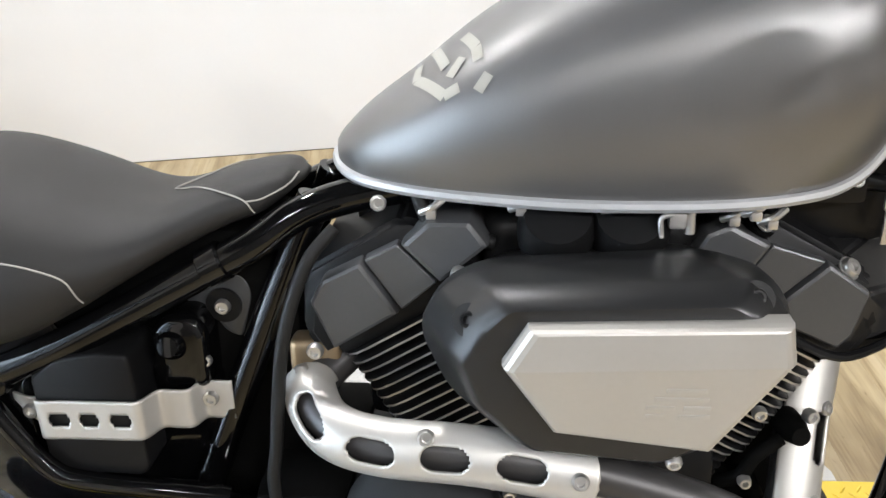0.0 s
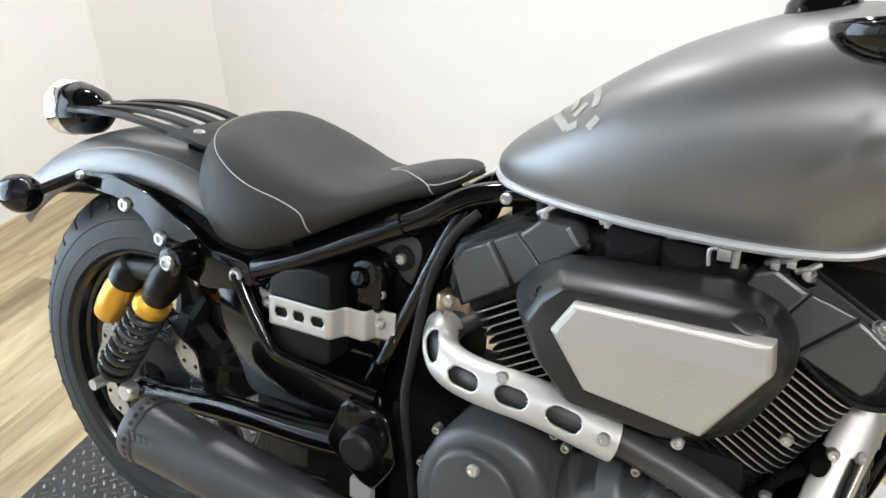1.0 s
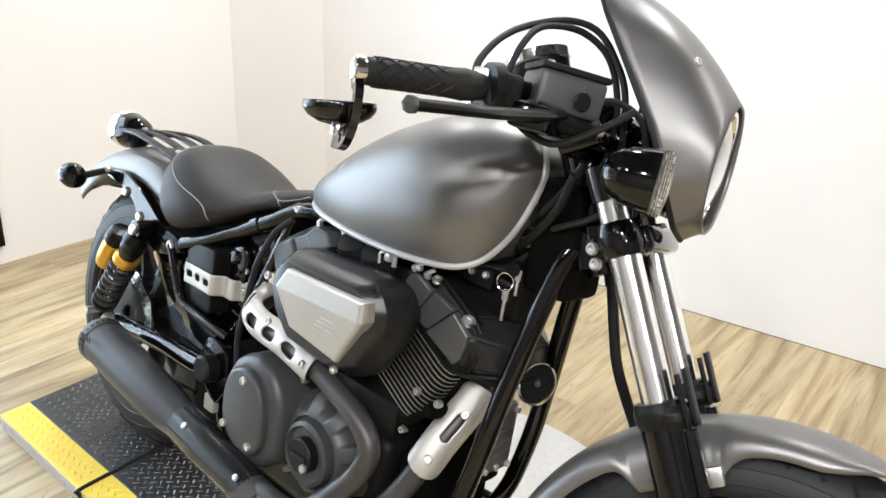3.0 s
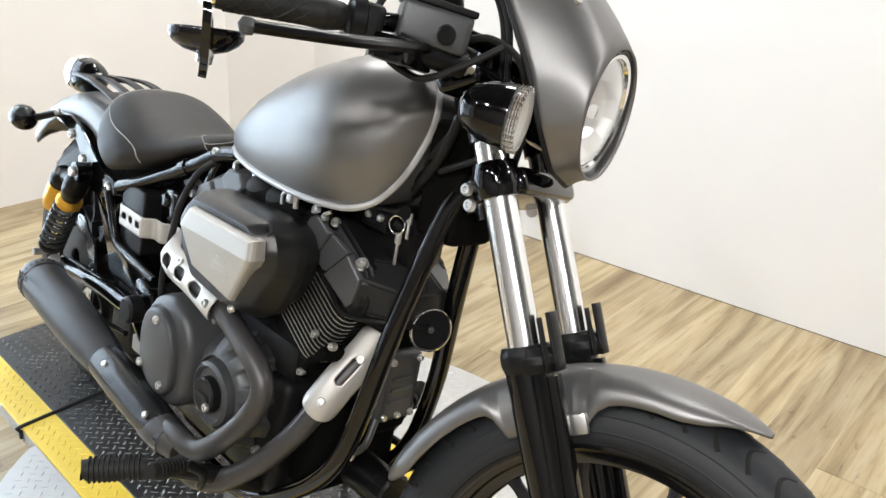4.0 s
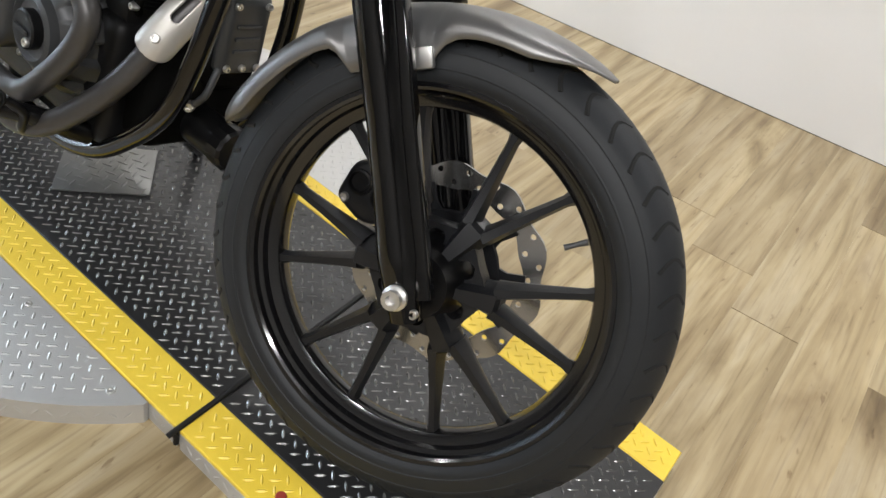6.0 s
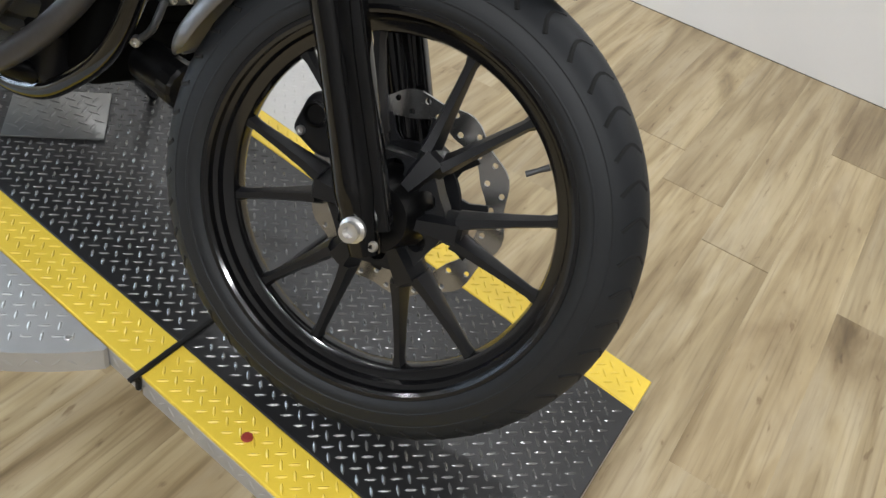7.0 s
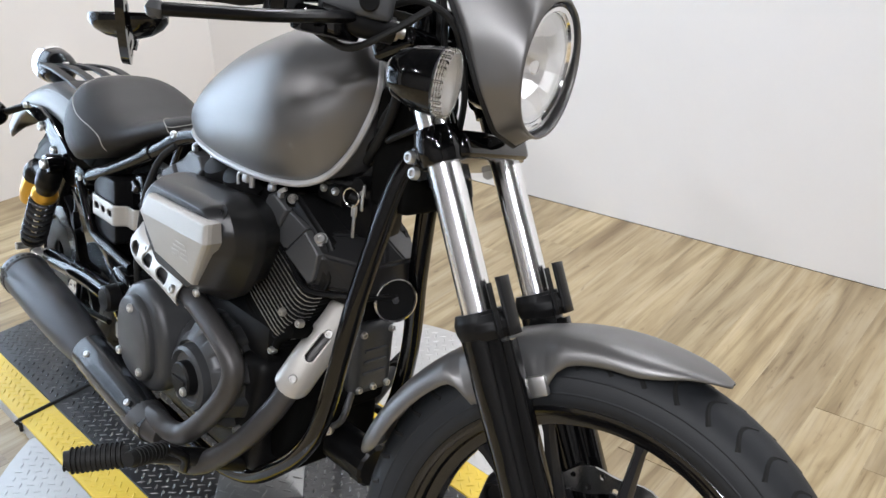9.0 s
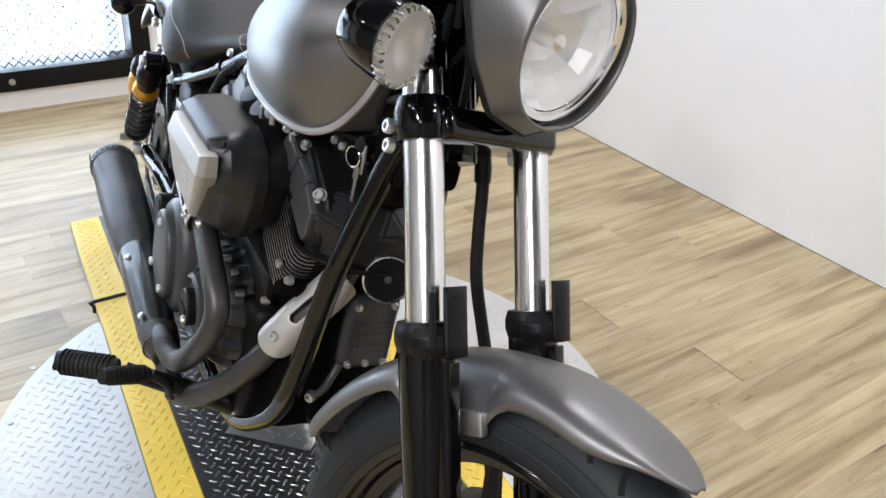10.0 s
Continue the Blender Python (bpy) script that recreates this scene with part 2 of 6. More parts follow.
def curve_points(pts, n):
    """n points along a smooth curve through pts, with even steps."""
    p = [np.array(q, float) for q in pts]
    if len(p) == 2:
        return [p[0] + (p[1] - p[0]) * k / (n - 1) for k in range(n)]
    p = [2 * p[0] - p[1]] + p + [2 * p[-1] - p[-2]]
    fine = []
    for i in range(1, len(p) - 2):
        for k in range(16):
            u = k / 16
            a, b, c, d = p[i - 1], p[i], p[i + 1], p[i + 2]
            fine.append(0.5 * (2 * b + (c - a) * u + (2 * a - 5 * b + 4 * c - d) * u * u + (3 * b - a - 3 * c + d) * u**3))
    fine.append(p[-2])
    fine = np.array(fine)
    s = np.r_[0, np.cumsum(np.linalg.norm(np.diff(fine, axis=0), axis=1))]
    t = np.linspace(0, s[-1], n)
    return list(np.stack([np.interp(t, s, fine[:, k]) for k in range(3)], 1))


def sweep(path, ring, closed=False, caps=True):
    """Carries ring(i) -> [(u, v)...] along path with a frame that does not twist."""
    bm = bmesh.new()
    n = len(path)
    path = [Vector(p) for p in path]
    tang = []
    for i in range(n):
        a, b = (path[(i - 1) % n], path[(i + 1) % n]) if closed else (path[max(i - 1, 0)], path[min(i + 1, n - 1)])
        tang.append((b - a).normalized())
    side = tang[0].cross(Vector((0, 0, 1)))
    if side.length < 0.1:
        side = tang[0].cross(Vector((0, 1, 0)))
    side.normalize()
    rings = []
    for i in range(n):
        side = (side - tang[i] * side.dot(tang[i])).normalized()
        up = side.cross(tang[i])
        rings.append([bm.verts.new(path[i] + side * u + up * v) for u, v in ring(i)])
    for i in range(n if closed else n - 1):
        a, b = rings[i], rings[(i + 1) % n]
        for k in range(len(a)):
            bm.faces.new((a[k], a[(k + 1) % len(a)], b[(k + 1) % len(a)], b[k]))
    if caps and not closed:
        bm.faces.new(rings[0][::-1])
        bm.faces.new(rings[-1])
    return bm


def circle(r, n=12, ry=None):
    return [(r * math.cos(2 * math.pi * k / n), (ry or r) * math.sin(2 * math.pi * k / n)) for k in range(n)]


def tube(pts, r, n=0, sides=12, closed=False):
    """A smooth tube through pts; r is one radius or one per given point."""
    n = n or max(8, 8 * len(pts))
    path = curve_points(pts, n)
    if isinstance(r, (int, float)):
        return sweep(path, lambda i: circle(r, sides), closed)
    rr = np.interp(np.linspace(0, 1, n), np.linspace(0, 1, len(r)), r)
    return sweep(path, lambda i: circle(float(rr[i]), sides), closed)


def lathe(profile, m=None, n=32, arc=(0, 360)):
    """Turns (radius, height) pairs round z, then moves the result by m."""
    bm = bmesh.new()
    full = arc[1] - arc[0] >= 360
    cols = n if full else n + 1
    rows = []
    for r, h in profile:
        if r < 1e-6:
            rows.append([bm.verts.new((0, 0, h))] * cols)
        else:
            rows.append([bm.verts.new((r * math.cos(a), r * math.sin(a), h)) for a in (radians(arc[0] + (arc[1] - arc[0]) * k / n) for k in range(cols))])
    for a, b in zip(rows, rows[1:]):
        for k in range(n):
            q = [a[k], a[(k + 1) % cols], b[(k + 1) % cols], b[k]]
            q = [v for i, v in enumerate(q) if v not in q[:i]]
            if len(q) > 2:
                bm.faces.new(q)
    if m is not None:
        bm.transform(m)
    return bm


def axis_pose(at, ahead):
    """A pose at a point whose z axis looks along ahead."""
    return Matrix.Translation(at) @ Vector(ahead).to_track_quat("Z", "Y").to_matrix().to_4x4()


def loft(rings, caps=True, closed=True):
    bm = bmesh.new()
    vs = [[bm.verts.new(p) for p in ring] for ring in rings]
    for a, b in zip(vs, vs[1:]):
        for k in range(len(a) if closed else len(a) - 1):
            bm.faces.new((a[k], a[(k + 1) % len(a)], b[(k + 1) % len(a)], b[k]))
    if caps:
        bm.faces.new(vs[0][::-1])
        bm.faces.new(vs[-1])
    return bm


def rounded(poly, r, steps=4):
    """A polygon with its corners rounded."""
    out = []
    n = len(poly)
    for i in range(n):
        a, b, c = (Vector(poly[(i + k) % n]) for k in (-1, 0, 1))
        d1, d2 = (a - b), (c - b)
        k = min(r, d1.length * 0.45, d2.length * 0.45)
        p, q = b + d1.normalized() * k, b + d2.normalized() * k
        for s in range(steps + 1):
            u = s / steps
            out.append(tuple((1 - u) ** 2 * p + 2 * u * (1 - u) * b + u * u * q))
    return out


def slab(poly, y0, y1, bevel=0.004, steps=3):
    """A plate with the outline poly in (x, z), from y0 to y1, its y1 edge rounded off."""
    c = np.mean(np.array(poly), 0)
    rings = [[(x, y0, z) for x, z in poly]]
    s = 1 if y1 > y0 else -1
    size = np.max(np.abs(np.array(poly) - c))
    for k in range(steps + 1):
        a = k / steps * math.pi / 2
        inset = bevel * (1 - math.cos(a)) / size
        y = y1 - s * bevel * (1 - math.sin(a))
        rings.append([(c[0] + (x - c[0]) * (1 - inset), y, c[1] + (z - c[1]) * (1 - inset)) for x, z in poly])
    return loft(rings)


def bolt(at, ahead, r=0.008, h=0.006):
    prof = [(0, 0), (r, 0), (r, h * 0.6), (r * 0.8, h), (r * 0.5, h), (r * 0.45, h * 0.45), (0, h * 0.45)]
    return lathe(prof, axis_pose(at, ahead), 12)


def empty(name, label, category, group=""):
    return tagged(new(name), label, category, group)


# ---- the setting ----
def wall(name, pts, thick, z0, z1, mat="wall"):
    """A straight wall from pts[0] to pts[1], thick to its outer side."""
    a, b = Vector((*pts[0], 0)), Vector((*pts[1], 0))
    out = (b - a).normalized().cross(Vector((0, 0, 1))) * thick
    bm = bmesh.new()
    low = [bm.verts.new(v + Vector((0, 0, z0))) for v in (a, b, b + out, a + out)]
    top = [bm.verts.new(v + Vector((0, 0, z1))) for v in (a, b, b + out, a + out)]
    bm.faces.new(low), bm.faces.new(top)
    for k in range(4):
        bm.faces.new((low[k], low[(k + 1) % 4], top[(k + 1) % 4], top[k]))
    return bm


def structure(ob, label, category):
    return tagged(ob, label, category, kind="structure")


BASE_Z = FLOOR_Z - 0.012
floor = structure(part("floor", box((WEST_X - 0.3, SOUTH_Y - 0.3, BASE_Z - 0.1), (EAST_X + 0.3, NORTH_Y + 0.3, BASE_Z)), "wood"), "pale oak vinyl plank floor", "floor")
structure(part("wall_north", wall("n", ((EAST_X + 0.2, NORTH_Y + 0.06), (-2.52, NORTH_Y)), 0.15, BASE_Z, CEIL_Z), "wall", smooth=False), "plain white painted wall behind the motorcycle", "wall")
structure(part("wall_corner", wall("c", ((-2.52, NORTH_Y), (WEST_X, 1.56)), 0.15, BASE_Z, CEIL_Z), "wall", smooth=False), "narrow white angled wall in the corner", "wall")
WIN_Y0, WIN_Y1, WIN_Z0, WIN_Z1 = -2.65, 0.42, 0.03, 2.1
structure(part("wall_west", join(
    wall("a", ((WEST_X, 1.56), (WEST_X, WIN_Y1)), 0.15, BASE_Z, CEIL_Z),
    wall("b", ((WEST_X, WIN_Y0), (WEST_X, SOUTH_Y - 0.2)), 0.15, BASE_Z, CEIL_Z),
    wall("c", ((WEST_X, WIN_Y1), (WEST_X, WIN_Y0)), 0.15, BASE_Z, WIN_Z0),
    wall("d", ((WEST_X, WIN_Y1), (WEST_X, WIN_Y0)), 0.15, WIN_Z1, CEIL_Z)), "wall", smooth=False), "white painted wall with a glazed opening", "wall")
# the south and east walls are never in view; they shape bounce and reflections
structure(part("wall_south", wall("s", ((WEST_X - 0.2, SOUTH_Y), (EAST_X + 0.2, SOUTH_Y)), 0.15, BASE_Z, CEIL_Z), "far_wall", smooth=False), "unseen grey wall standing in for the dim far room", "wall")
structure(part("wall_east", wall("e", ((EAST_X, SOUTH_Y), (EAST_X, NORTH_Y + 0.06)), 0.15, BASE_Z, CEIL_Z), "dark_wall", smooth=False), "unseen dark wall added to darken reflections", "wall")
structure(part("ceiling", box((WEST_X - 0.2, SOUTH_Y - 0.2, CEIL_Z), (EAST_X + 0.2, NORTH_Y + 0.3, CEIL_Z + 0.1)), "ceiling"), "plain dark ceiling", "ceiling")

structure(part("trim", box((-2.50, -0.0012, FLOOR_Z), (EAST_X + 0.1, 0.0, FLOOR_Z + 0.002), 0.0, Matrix.Translation((-2.52, NORTH_Y, 0)) @ pose(0, 0, 0, 0, 0, 0.58) @ Matrix.Translation((2.52, 0, 0))), "rubber", smooth=False), "thin dark joint between floor and wall", "floor joint")

# window with a black frame and an expanded metal grille
window = structure(part("window_1", join(
    box((WEST_X - 0.10, WIN_Y1 - 0.075, WIN_Z0), (WEST_X + 0.02, WIN_Y1 - 0.003, WIN_Z1 - 0.003), 0.004),
    box((WEST_X - 0.10, WIN_Y0 + 0.003, WIN_Z0), (WEST_X + 0.02, WIN_Y0 + 0.075, WIN_Z1 - 0.003), 0.004),
    box((WEST_X - 0.10, WIN_Y0 + 0.075, WIN_Z0 + 0.003), (WEST_X + 0.018, WIN_Y1 - 0.075, WIN_Z0 + 0.078), 0.004),
    box((WEST_X - 0.10, WIN_Y0 + 0.075, WIN_Z1 - 0.08), (WEST_X + 0.018, WIN_Y1 - 0.075, WIN_Z1 - 0.005), 0.004)), "satin"), "black framed window with a metal mesh grille", "window")
pane = part("pane", box((WEST_X - 0.09, WIN_Y0 + 0.07, WIN_Z0 + 0.07), (WEST_X - 0.084, WIN_Y1 - 0.07, WIN_Z1 - 0.07)), "glass", window)
pane.visible_shadow = False


def mesh_grille():
    bm = bmesh.new()
    x = WEST_X - 0.03
    y0, y1, z0, z1 = WIN_Y0 + 0.075, WIN_Y1 - 0.075, WIN_Z0 + 0.08, WIN_Z1 - 0.08
    w, h, t = 0.034, 0.017, 0.0030
    rows, cols = int((z1 - z0) / h), int((y1 - y0) / w)
    for j in range(rows):
        for i in range(cols * 2):
            ya, yb = y0 + i * w / 2, y0 + (i + 1) * w / 2
            za, zb = (z0 + j * h, z0 + (j + 1) * h) if (i + j) % 2 else (z0 + (j + 1) * h, z0 + j * h)
            vs = [bm.verts.new(p) for p in ((x, ya, za - t), (x, yb, zb - t), (x, yb, zb + t), (x, ya, za + t), (x + 0.004, ya, za), (x + 0.004, yb, zb))]
            bm.faces.new((vs[0], vs[1], vs[5], vs[4]))
            bm.faces.new((vs[4], vs[5], vs[2], vs[3]))
    return bm


tagged(part("grille", mesh_grille(), "satin", window, "black expanded metal mesh", smooth=False), kind="stuff")
for yy in (-0.9, -0.1):
    part("frame_bolt", bolt((WEST_X + 0.018, yy, WIN_Z0 + 0.04), (1, 0, 0), 0.012, 0.006), "alloy", window)
structure(part("backdrop", box((WEST_X - 1.6, WIN_Y0 - 2.0, -0.6), (WEST_X - 1.55, WIN_Y1 + 2.0, 3.2)), "daylight"), "bright daylight outside the window", "backdrop")

for lx, ly in LAMP_SPOTS:
    lamp = empty("ceiling_light", "round white recessed ceiling downlight", "ceiling light", "ceiling lights")
    lamp.location = (lx, ly, CEIL_Z)
    part("trim_ring", lathe([(0.088, -0.001), (0.088, -0.030), (0.094, -0.034), (0.108, -0.030), (0.112, -0.001)], None, 40), "wall", lamp)
    part("diffuser", lathe([(0.0, -0.024), (0.086, -0.024), (0.086, -0.018), (0.0, -0.018)], None, 40), "lamp_glow", lamp)

# ---- turntable lift: deck, painted edges, round steel plate ----
DECK_FRONT, DECK_BACK, SEAMS = 0.393, -1.852, (-0.221, -1.416)


def near_y(x):
    return -0.3225 - 0.0935 * (x - 0.022)


def far_y(x):
    return 0.228 - 0.125 * (x - 0.39)


def deck_plate(x0, x1, f0, f1, z0, z1):
    """A plate between two lines f0, f1 across the deck, from x0 to x1."""
    bm = bmesh.new()
    q = [(x0, f0(x0)), (x1, f0(x1)), (x1, f1(x1)), (x0, f1(x0))]
    low, top = [bm.verts.new((*p, z0)) for p in q], [bm.verts.new((*p, z1)) for p in q]
    bm.faces.new(low), bm.faces.new(top)
    for k in range(4):
        bm.faces.new((low[k], low[(k + 1) % 4], top[(k + 1) % 4], top[k]))
    bmesh.ops.bevel(bm, geom=[e for e in bm.edges if all(v.co.z > z1 - 1e-4 for v in e.verts)], offset=0.002, segments=1, affect="EDGES")
    return bm


def treads(inside, x0, x1, y0, y1, z, pitch=0.0185, length=0.0215, width=0.0052, height=0.0020, turned=42):
    """Raised lozenges of tread plate, turned by quarter turns, wherever inside(x, y) holds."""
    verts, faces = [], []
    ct, st = math.cos(radians(turned)), math.sin(radians(turned))
    mx, my, half = (x0 + x1) / 2, (y0 + y1) / 2, int(math.hypot(x1 - x0, y1 - y0) / 2 / pitch) + 1
    for j in range(-half, half + 1):
        for i in range(-half, half + 1):
            cx, cy = mx + (i * ct - j * st) * pitch, my + (i * st + j * ct) * pitch
            if not inside(cx, cy):
                continue
            a = radians(turned + (0 if (i + j) % 2 else 90))
            ux, uy = math.cos(a), math.sin(a)
            l, w, n = length / 2, width / 2, len(verts)
            for p, q, h in ((-l, 0, 0), (-l * 0.4, -w, 0), (l * 0.4, -w, 0), (l, 0, 0), (l * 0.4, w, 0), (-l * 0.4, w, 0), (-l * 0.45, 0, 1), (l * 0.45, 0, 1)):
                verts.append((cx + p * ux - q * uy, cy + p * uy + q * ux, z + h * height - 0.0002))
            faces += [(n, n + 1, n + 6), (n + 1, n + 2, n + 7, n + 6), (n + 2, n + 3, n + 7), (n + 3, n + 4, n + 7), (n + 4, n + 5, n + 6, n + 7), (n + 5, n, n + 6)]
    me = bpy.data.meshes.new("tread")
    me.from_pydata(verts, [], faces)
    bm = bmesh.new()
    bm.from_mesh(me)
    bpy.data.meshes.remove(me)
    return bm


lift = empty("turntable_lift", "low motorcycle turntable deck of black tread plate with yellow painted edges", "lift deck")
STRIPE, GAP = 0.079, 0.004
spans = [(DECK_BACK, SEAMS[1] - GAP), (SEAMS[1] + GAP, SEAMS[0] - GAP), (SEAMS[0] + GAP, DECK_FRONT)]
for x0, x1 in spans:
    for f0, f1, mat, name, label in (
        (lambda x: near_y(x), lambda x: near_y(x) + STRIPE, "yellow", "edge_stripe", "yellow painted tread plate edge"),
        (lambda x: near_y(x) + STRIPE, lambda x: far_y(x) - STRIPE, "black_deck", "deck_plate", "worn black tread plate"),
        (lambda x: far_y(x) - STRIPE, lambda x: far_y(x), "yellow", "edge_stripe", "yellow painted tread plate edge")):
        plate = part(name, deck_plate(x0, x1, f0, f1, -0.007, 0.0), mat, lift, label, smooth=False)
        lo, hi = min(f0(x0), f0(x1)), max(f1(x0), f1(x1))
        tagged(part("tread", treads(lambda x, y: x0 + 0.012 < x < x1 - 0.012 and f0(x) + 0.011 < y < f1(x) - 0.011, x0, x1, lo, hi, 0.0), "worn_tread" if mat == "black_deck" else mat, plate, smooth=False), kind="stuff")
for x0, x1 in spans:
    part("deck_base", deck_plate(x0, x1, near_y, far_y, FLOOR_Z, -0.0072), "steel_deck", lift, "bare steel deck side", smooth=False)
for x in SEAMS:
    part("seam_strip", tube([(x, near_y(x) - 0.004, -0.03), (x, near_y(x) - 0.003, -0.004), (x, near_y(x) + 0.004, 0.0005), (x, 0.05, 0.0005), (x, far_y(x), 0.0005)], 0.0048, 40, 8), "rubber", lift, "black seam strip between deck plates")


def side_treads(spots, normal_up=0.0015):
    """Lozenges on an upright edge: spots are (point, along, outward)."""
    verts, faces = [], []
    for k, (c, along, out) in enumerate(spots):
        up = Vector((0, 0, 1))
        a = radians(45 if k % 2 else -45)
        d, e = along * math.cos(a) + up * math.sin(a), along * -math.sin(a) + up * math.cos(a)
        n = len(verts)
        for p, q, h in ((-1, 0, 0), (-0.4, -1, 0), (0.4, -1, 0), (1, 0, 0), (0.4, 1, 0), (-0.4, 1, 0), (-0.45, 0, 1), (0.45, 0, 1)):
            verts.append(tuple(c + d * (p * 0.011) + e * (q * 0.0027) + out * (h * normal_up - 0.0002)))
        faces += [(n, n + 1, n + 6), (n + 1, n + 2, n + 7, n + 6), (n + 2, n + 3, n + 7), (n + 3, n + 4, n + 7), (n + 4, n + 5, n + 6, n + 7), (n + 5, n, n + 6)]
    me = bpy.data.meshes.new("tread")
    me.from_pydata([v for v in verts], [], faces)
    bm = bmesh.new()
    bm.from_mesh(me)
    bpy.data.meshes.remove(me)
    return bm


along = Vector((1, -0.0935, 0)).normalized()
tagged(part("tread", side_treads([(Vector((x, near_y(x), -0.026)), along, Vector((along.y, -along.x, 0))) for x in np.arange(DECK_BACK + 0.02, DECK_FRONT - 0.01, 0.021)]), "steel_deck", lift, smooth=False), kind="stuff")
DISC_C, DISC_R = (-0.78, 0.105), 0.635


def disc_half(sign):
    """One half of the round steel plate, beside the deck."""
    bm = bmesh.new()
    edge = near_y if sign < 0 else far_y
    pts = []
    for k in range(73):
        a = radians(-180 + 180 * k / 72) * -sign
        x, y = DISC_C[0] + DISC_R * math.cos(a), DISC_C[1] + DISC_R * math.sin(a)
        if (y - edge(x)) * sign > 0.002:
            pts.append((x, y))
    pts = [(pts[0][0], edge(pts[0][0]) + sign * 0.002)] + pts + [(pts[-1][0], edge(pts[-1][0]) + sign * 0.002)]
    low, mid, top = ([bm.verts.new((x, y, z)) for x, y in pts] for z in (FLOOR_Z, -0.008, -0.003))
    bm.faces.new(top)
    for a, b in ((low, mid), (mid, top)):
        for k in range(len(pts)):
            bm.faces.new((a[k], a[(k + 1) % len(pts)], b[(k + 1) % len(pts)], b[k]))
    return bm


for sign in (-1, 1):
    plate = part("round_plate", disc_half(sign), "steel_deck", lift, "bright steel tread plate with a rounded edge", smooth=False)
    edge = near_y if sign < 0 else far_y
    tagged(part("tread", treads(lambda x, y: math.hypot(x - DISC_C[0], y - DISC_C[1]) < DISC_R - 0.015 and (y - edge(x)) * sign > 0.012,
        DISC_C[0] - DISC_R, DISC_C[0] + DISC_R, DISC_C[1] - DISC_R, DISC_C[1] + DISC_R, -0.003, 0.0215, 0.021, 0.0060, 0.0014), "steel_deck", plate, smooth=False), kind="stuff")
    rim_spots = []
    for k in range(-88, 89):
        a = radians(90 * sign + k)
        ray = Vector((math.cos(a), math.sin(a), 0))
        c = Vector((DISC_C[0], DISC_C[1], -0.025)) + ray * DISC_R
        if (c.y - edge(c.x)) * sign > 0.02 and k % 2 == 0:
            rim_spots.append((c, Vector((-ray.y, ray.x, 0)), ray))
    tagged(part("tread", side_treads(rim_spots), "steel_deck", plate, smooth=False), kind="stuff")
    for x, y in ((-0.348, -0.320), (-0.586, -0.292), (-0.830, -0.274), (-1.063, -0.439), (-1.222, -0.365)):
        if sign < 0:
            part("screw", bolt((x, y, -0.003), (0, 0, 1), 0.006, 0.003), "alloy", lift)
part("paint_chip", lathe([(0, 0.0), (0.009, 0.0), (0.007, 0.0035), (0, 0.004)], pose(-0.03, near_y(-0.03) + 0.035, 0.0), 9), "red", lift, "small red paint blot")
# loose square of tread plate beneath the engine
part_plate = tagged(part("tread_plate_offcut", box((-0.09, -0.08, 0.0025), (0.09, 0.08, 0.0065), 0.0015, pose(-0.81, 0.035, 0, 0, 0, 44)), "dull_steel"), "dull square of steel tread plate lying on the deck", "steel plate")
tagged(part("tread", treads(lambda x, y: abs((x + 0.81) * 0.719 + (y - 0.035) * 0.695) < 0.080 and abs(-(x + 0.81) * 0.695 + (y - 0.035) * 0.719) < 0.070, -1.0, -0.6, -0.2, 0.3, 0.0066, 0.021, 0.027, 0.006, 0.0015, 20), "dull_steel", part_plate, smooth=False), kind="stuff")


# ---- motorcycle ----
# Bike axes: x ahead from the front axle, y to its left, z up from the tyre contact; it leans on its side stand with the bars turned left.
bike = empty("motorcycle", "matte gunmetal grey cruiser motorcycle with black engine leaning on its stand", "motorcycle")
bike.matrix_world = pose(0.0021, -0.1490, 0, 0, 0, -7.70) @ pose(0, 0, 0, -10.79)
RAKE = radians(29)
STEER_AXIS, STEER_AT = Vector((-math.sin(RAKE), 0, math.cos(RAKE))), Vector((0.13, 0, 0))
STEER = Matrix.Translation(STEER_AT) @ Matrix.Rotation(radians(18.47), 4, STEER_AXIS) @ Matrix.Translation(-STEER_AT)


def bpart(name, bm, mat, parent=None, label="", **kw):
    return part(name, bm, mat, parent or bike, label, **kw)


def spart(name, bm, mat, parent=None, label="", **kw):
    """A part of the steered front end, given straight ahead."""
    bm.transform(STEER)
    return part(name, bm, mat, parent or bike, label, **kw)


def solid(ob, thick):
    mod = ob.modifiers.new("thickness", "SOLIDIFY")
    mod.thickness, mod.offset = thick, 0
    return ob


AXLE = pose(0, 0, 0, 90)  # turns a lathe's z axis onto -y


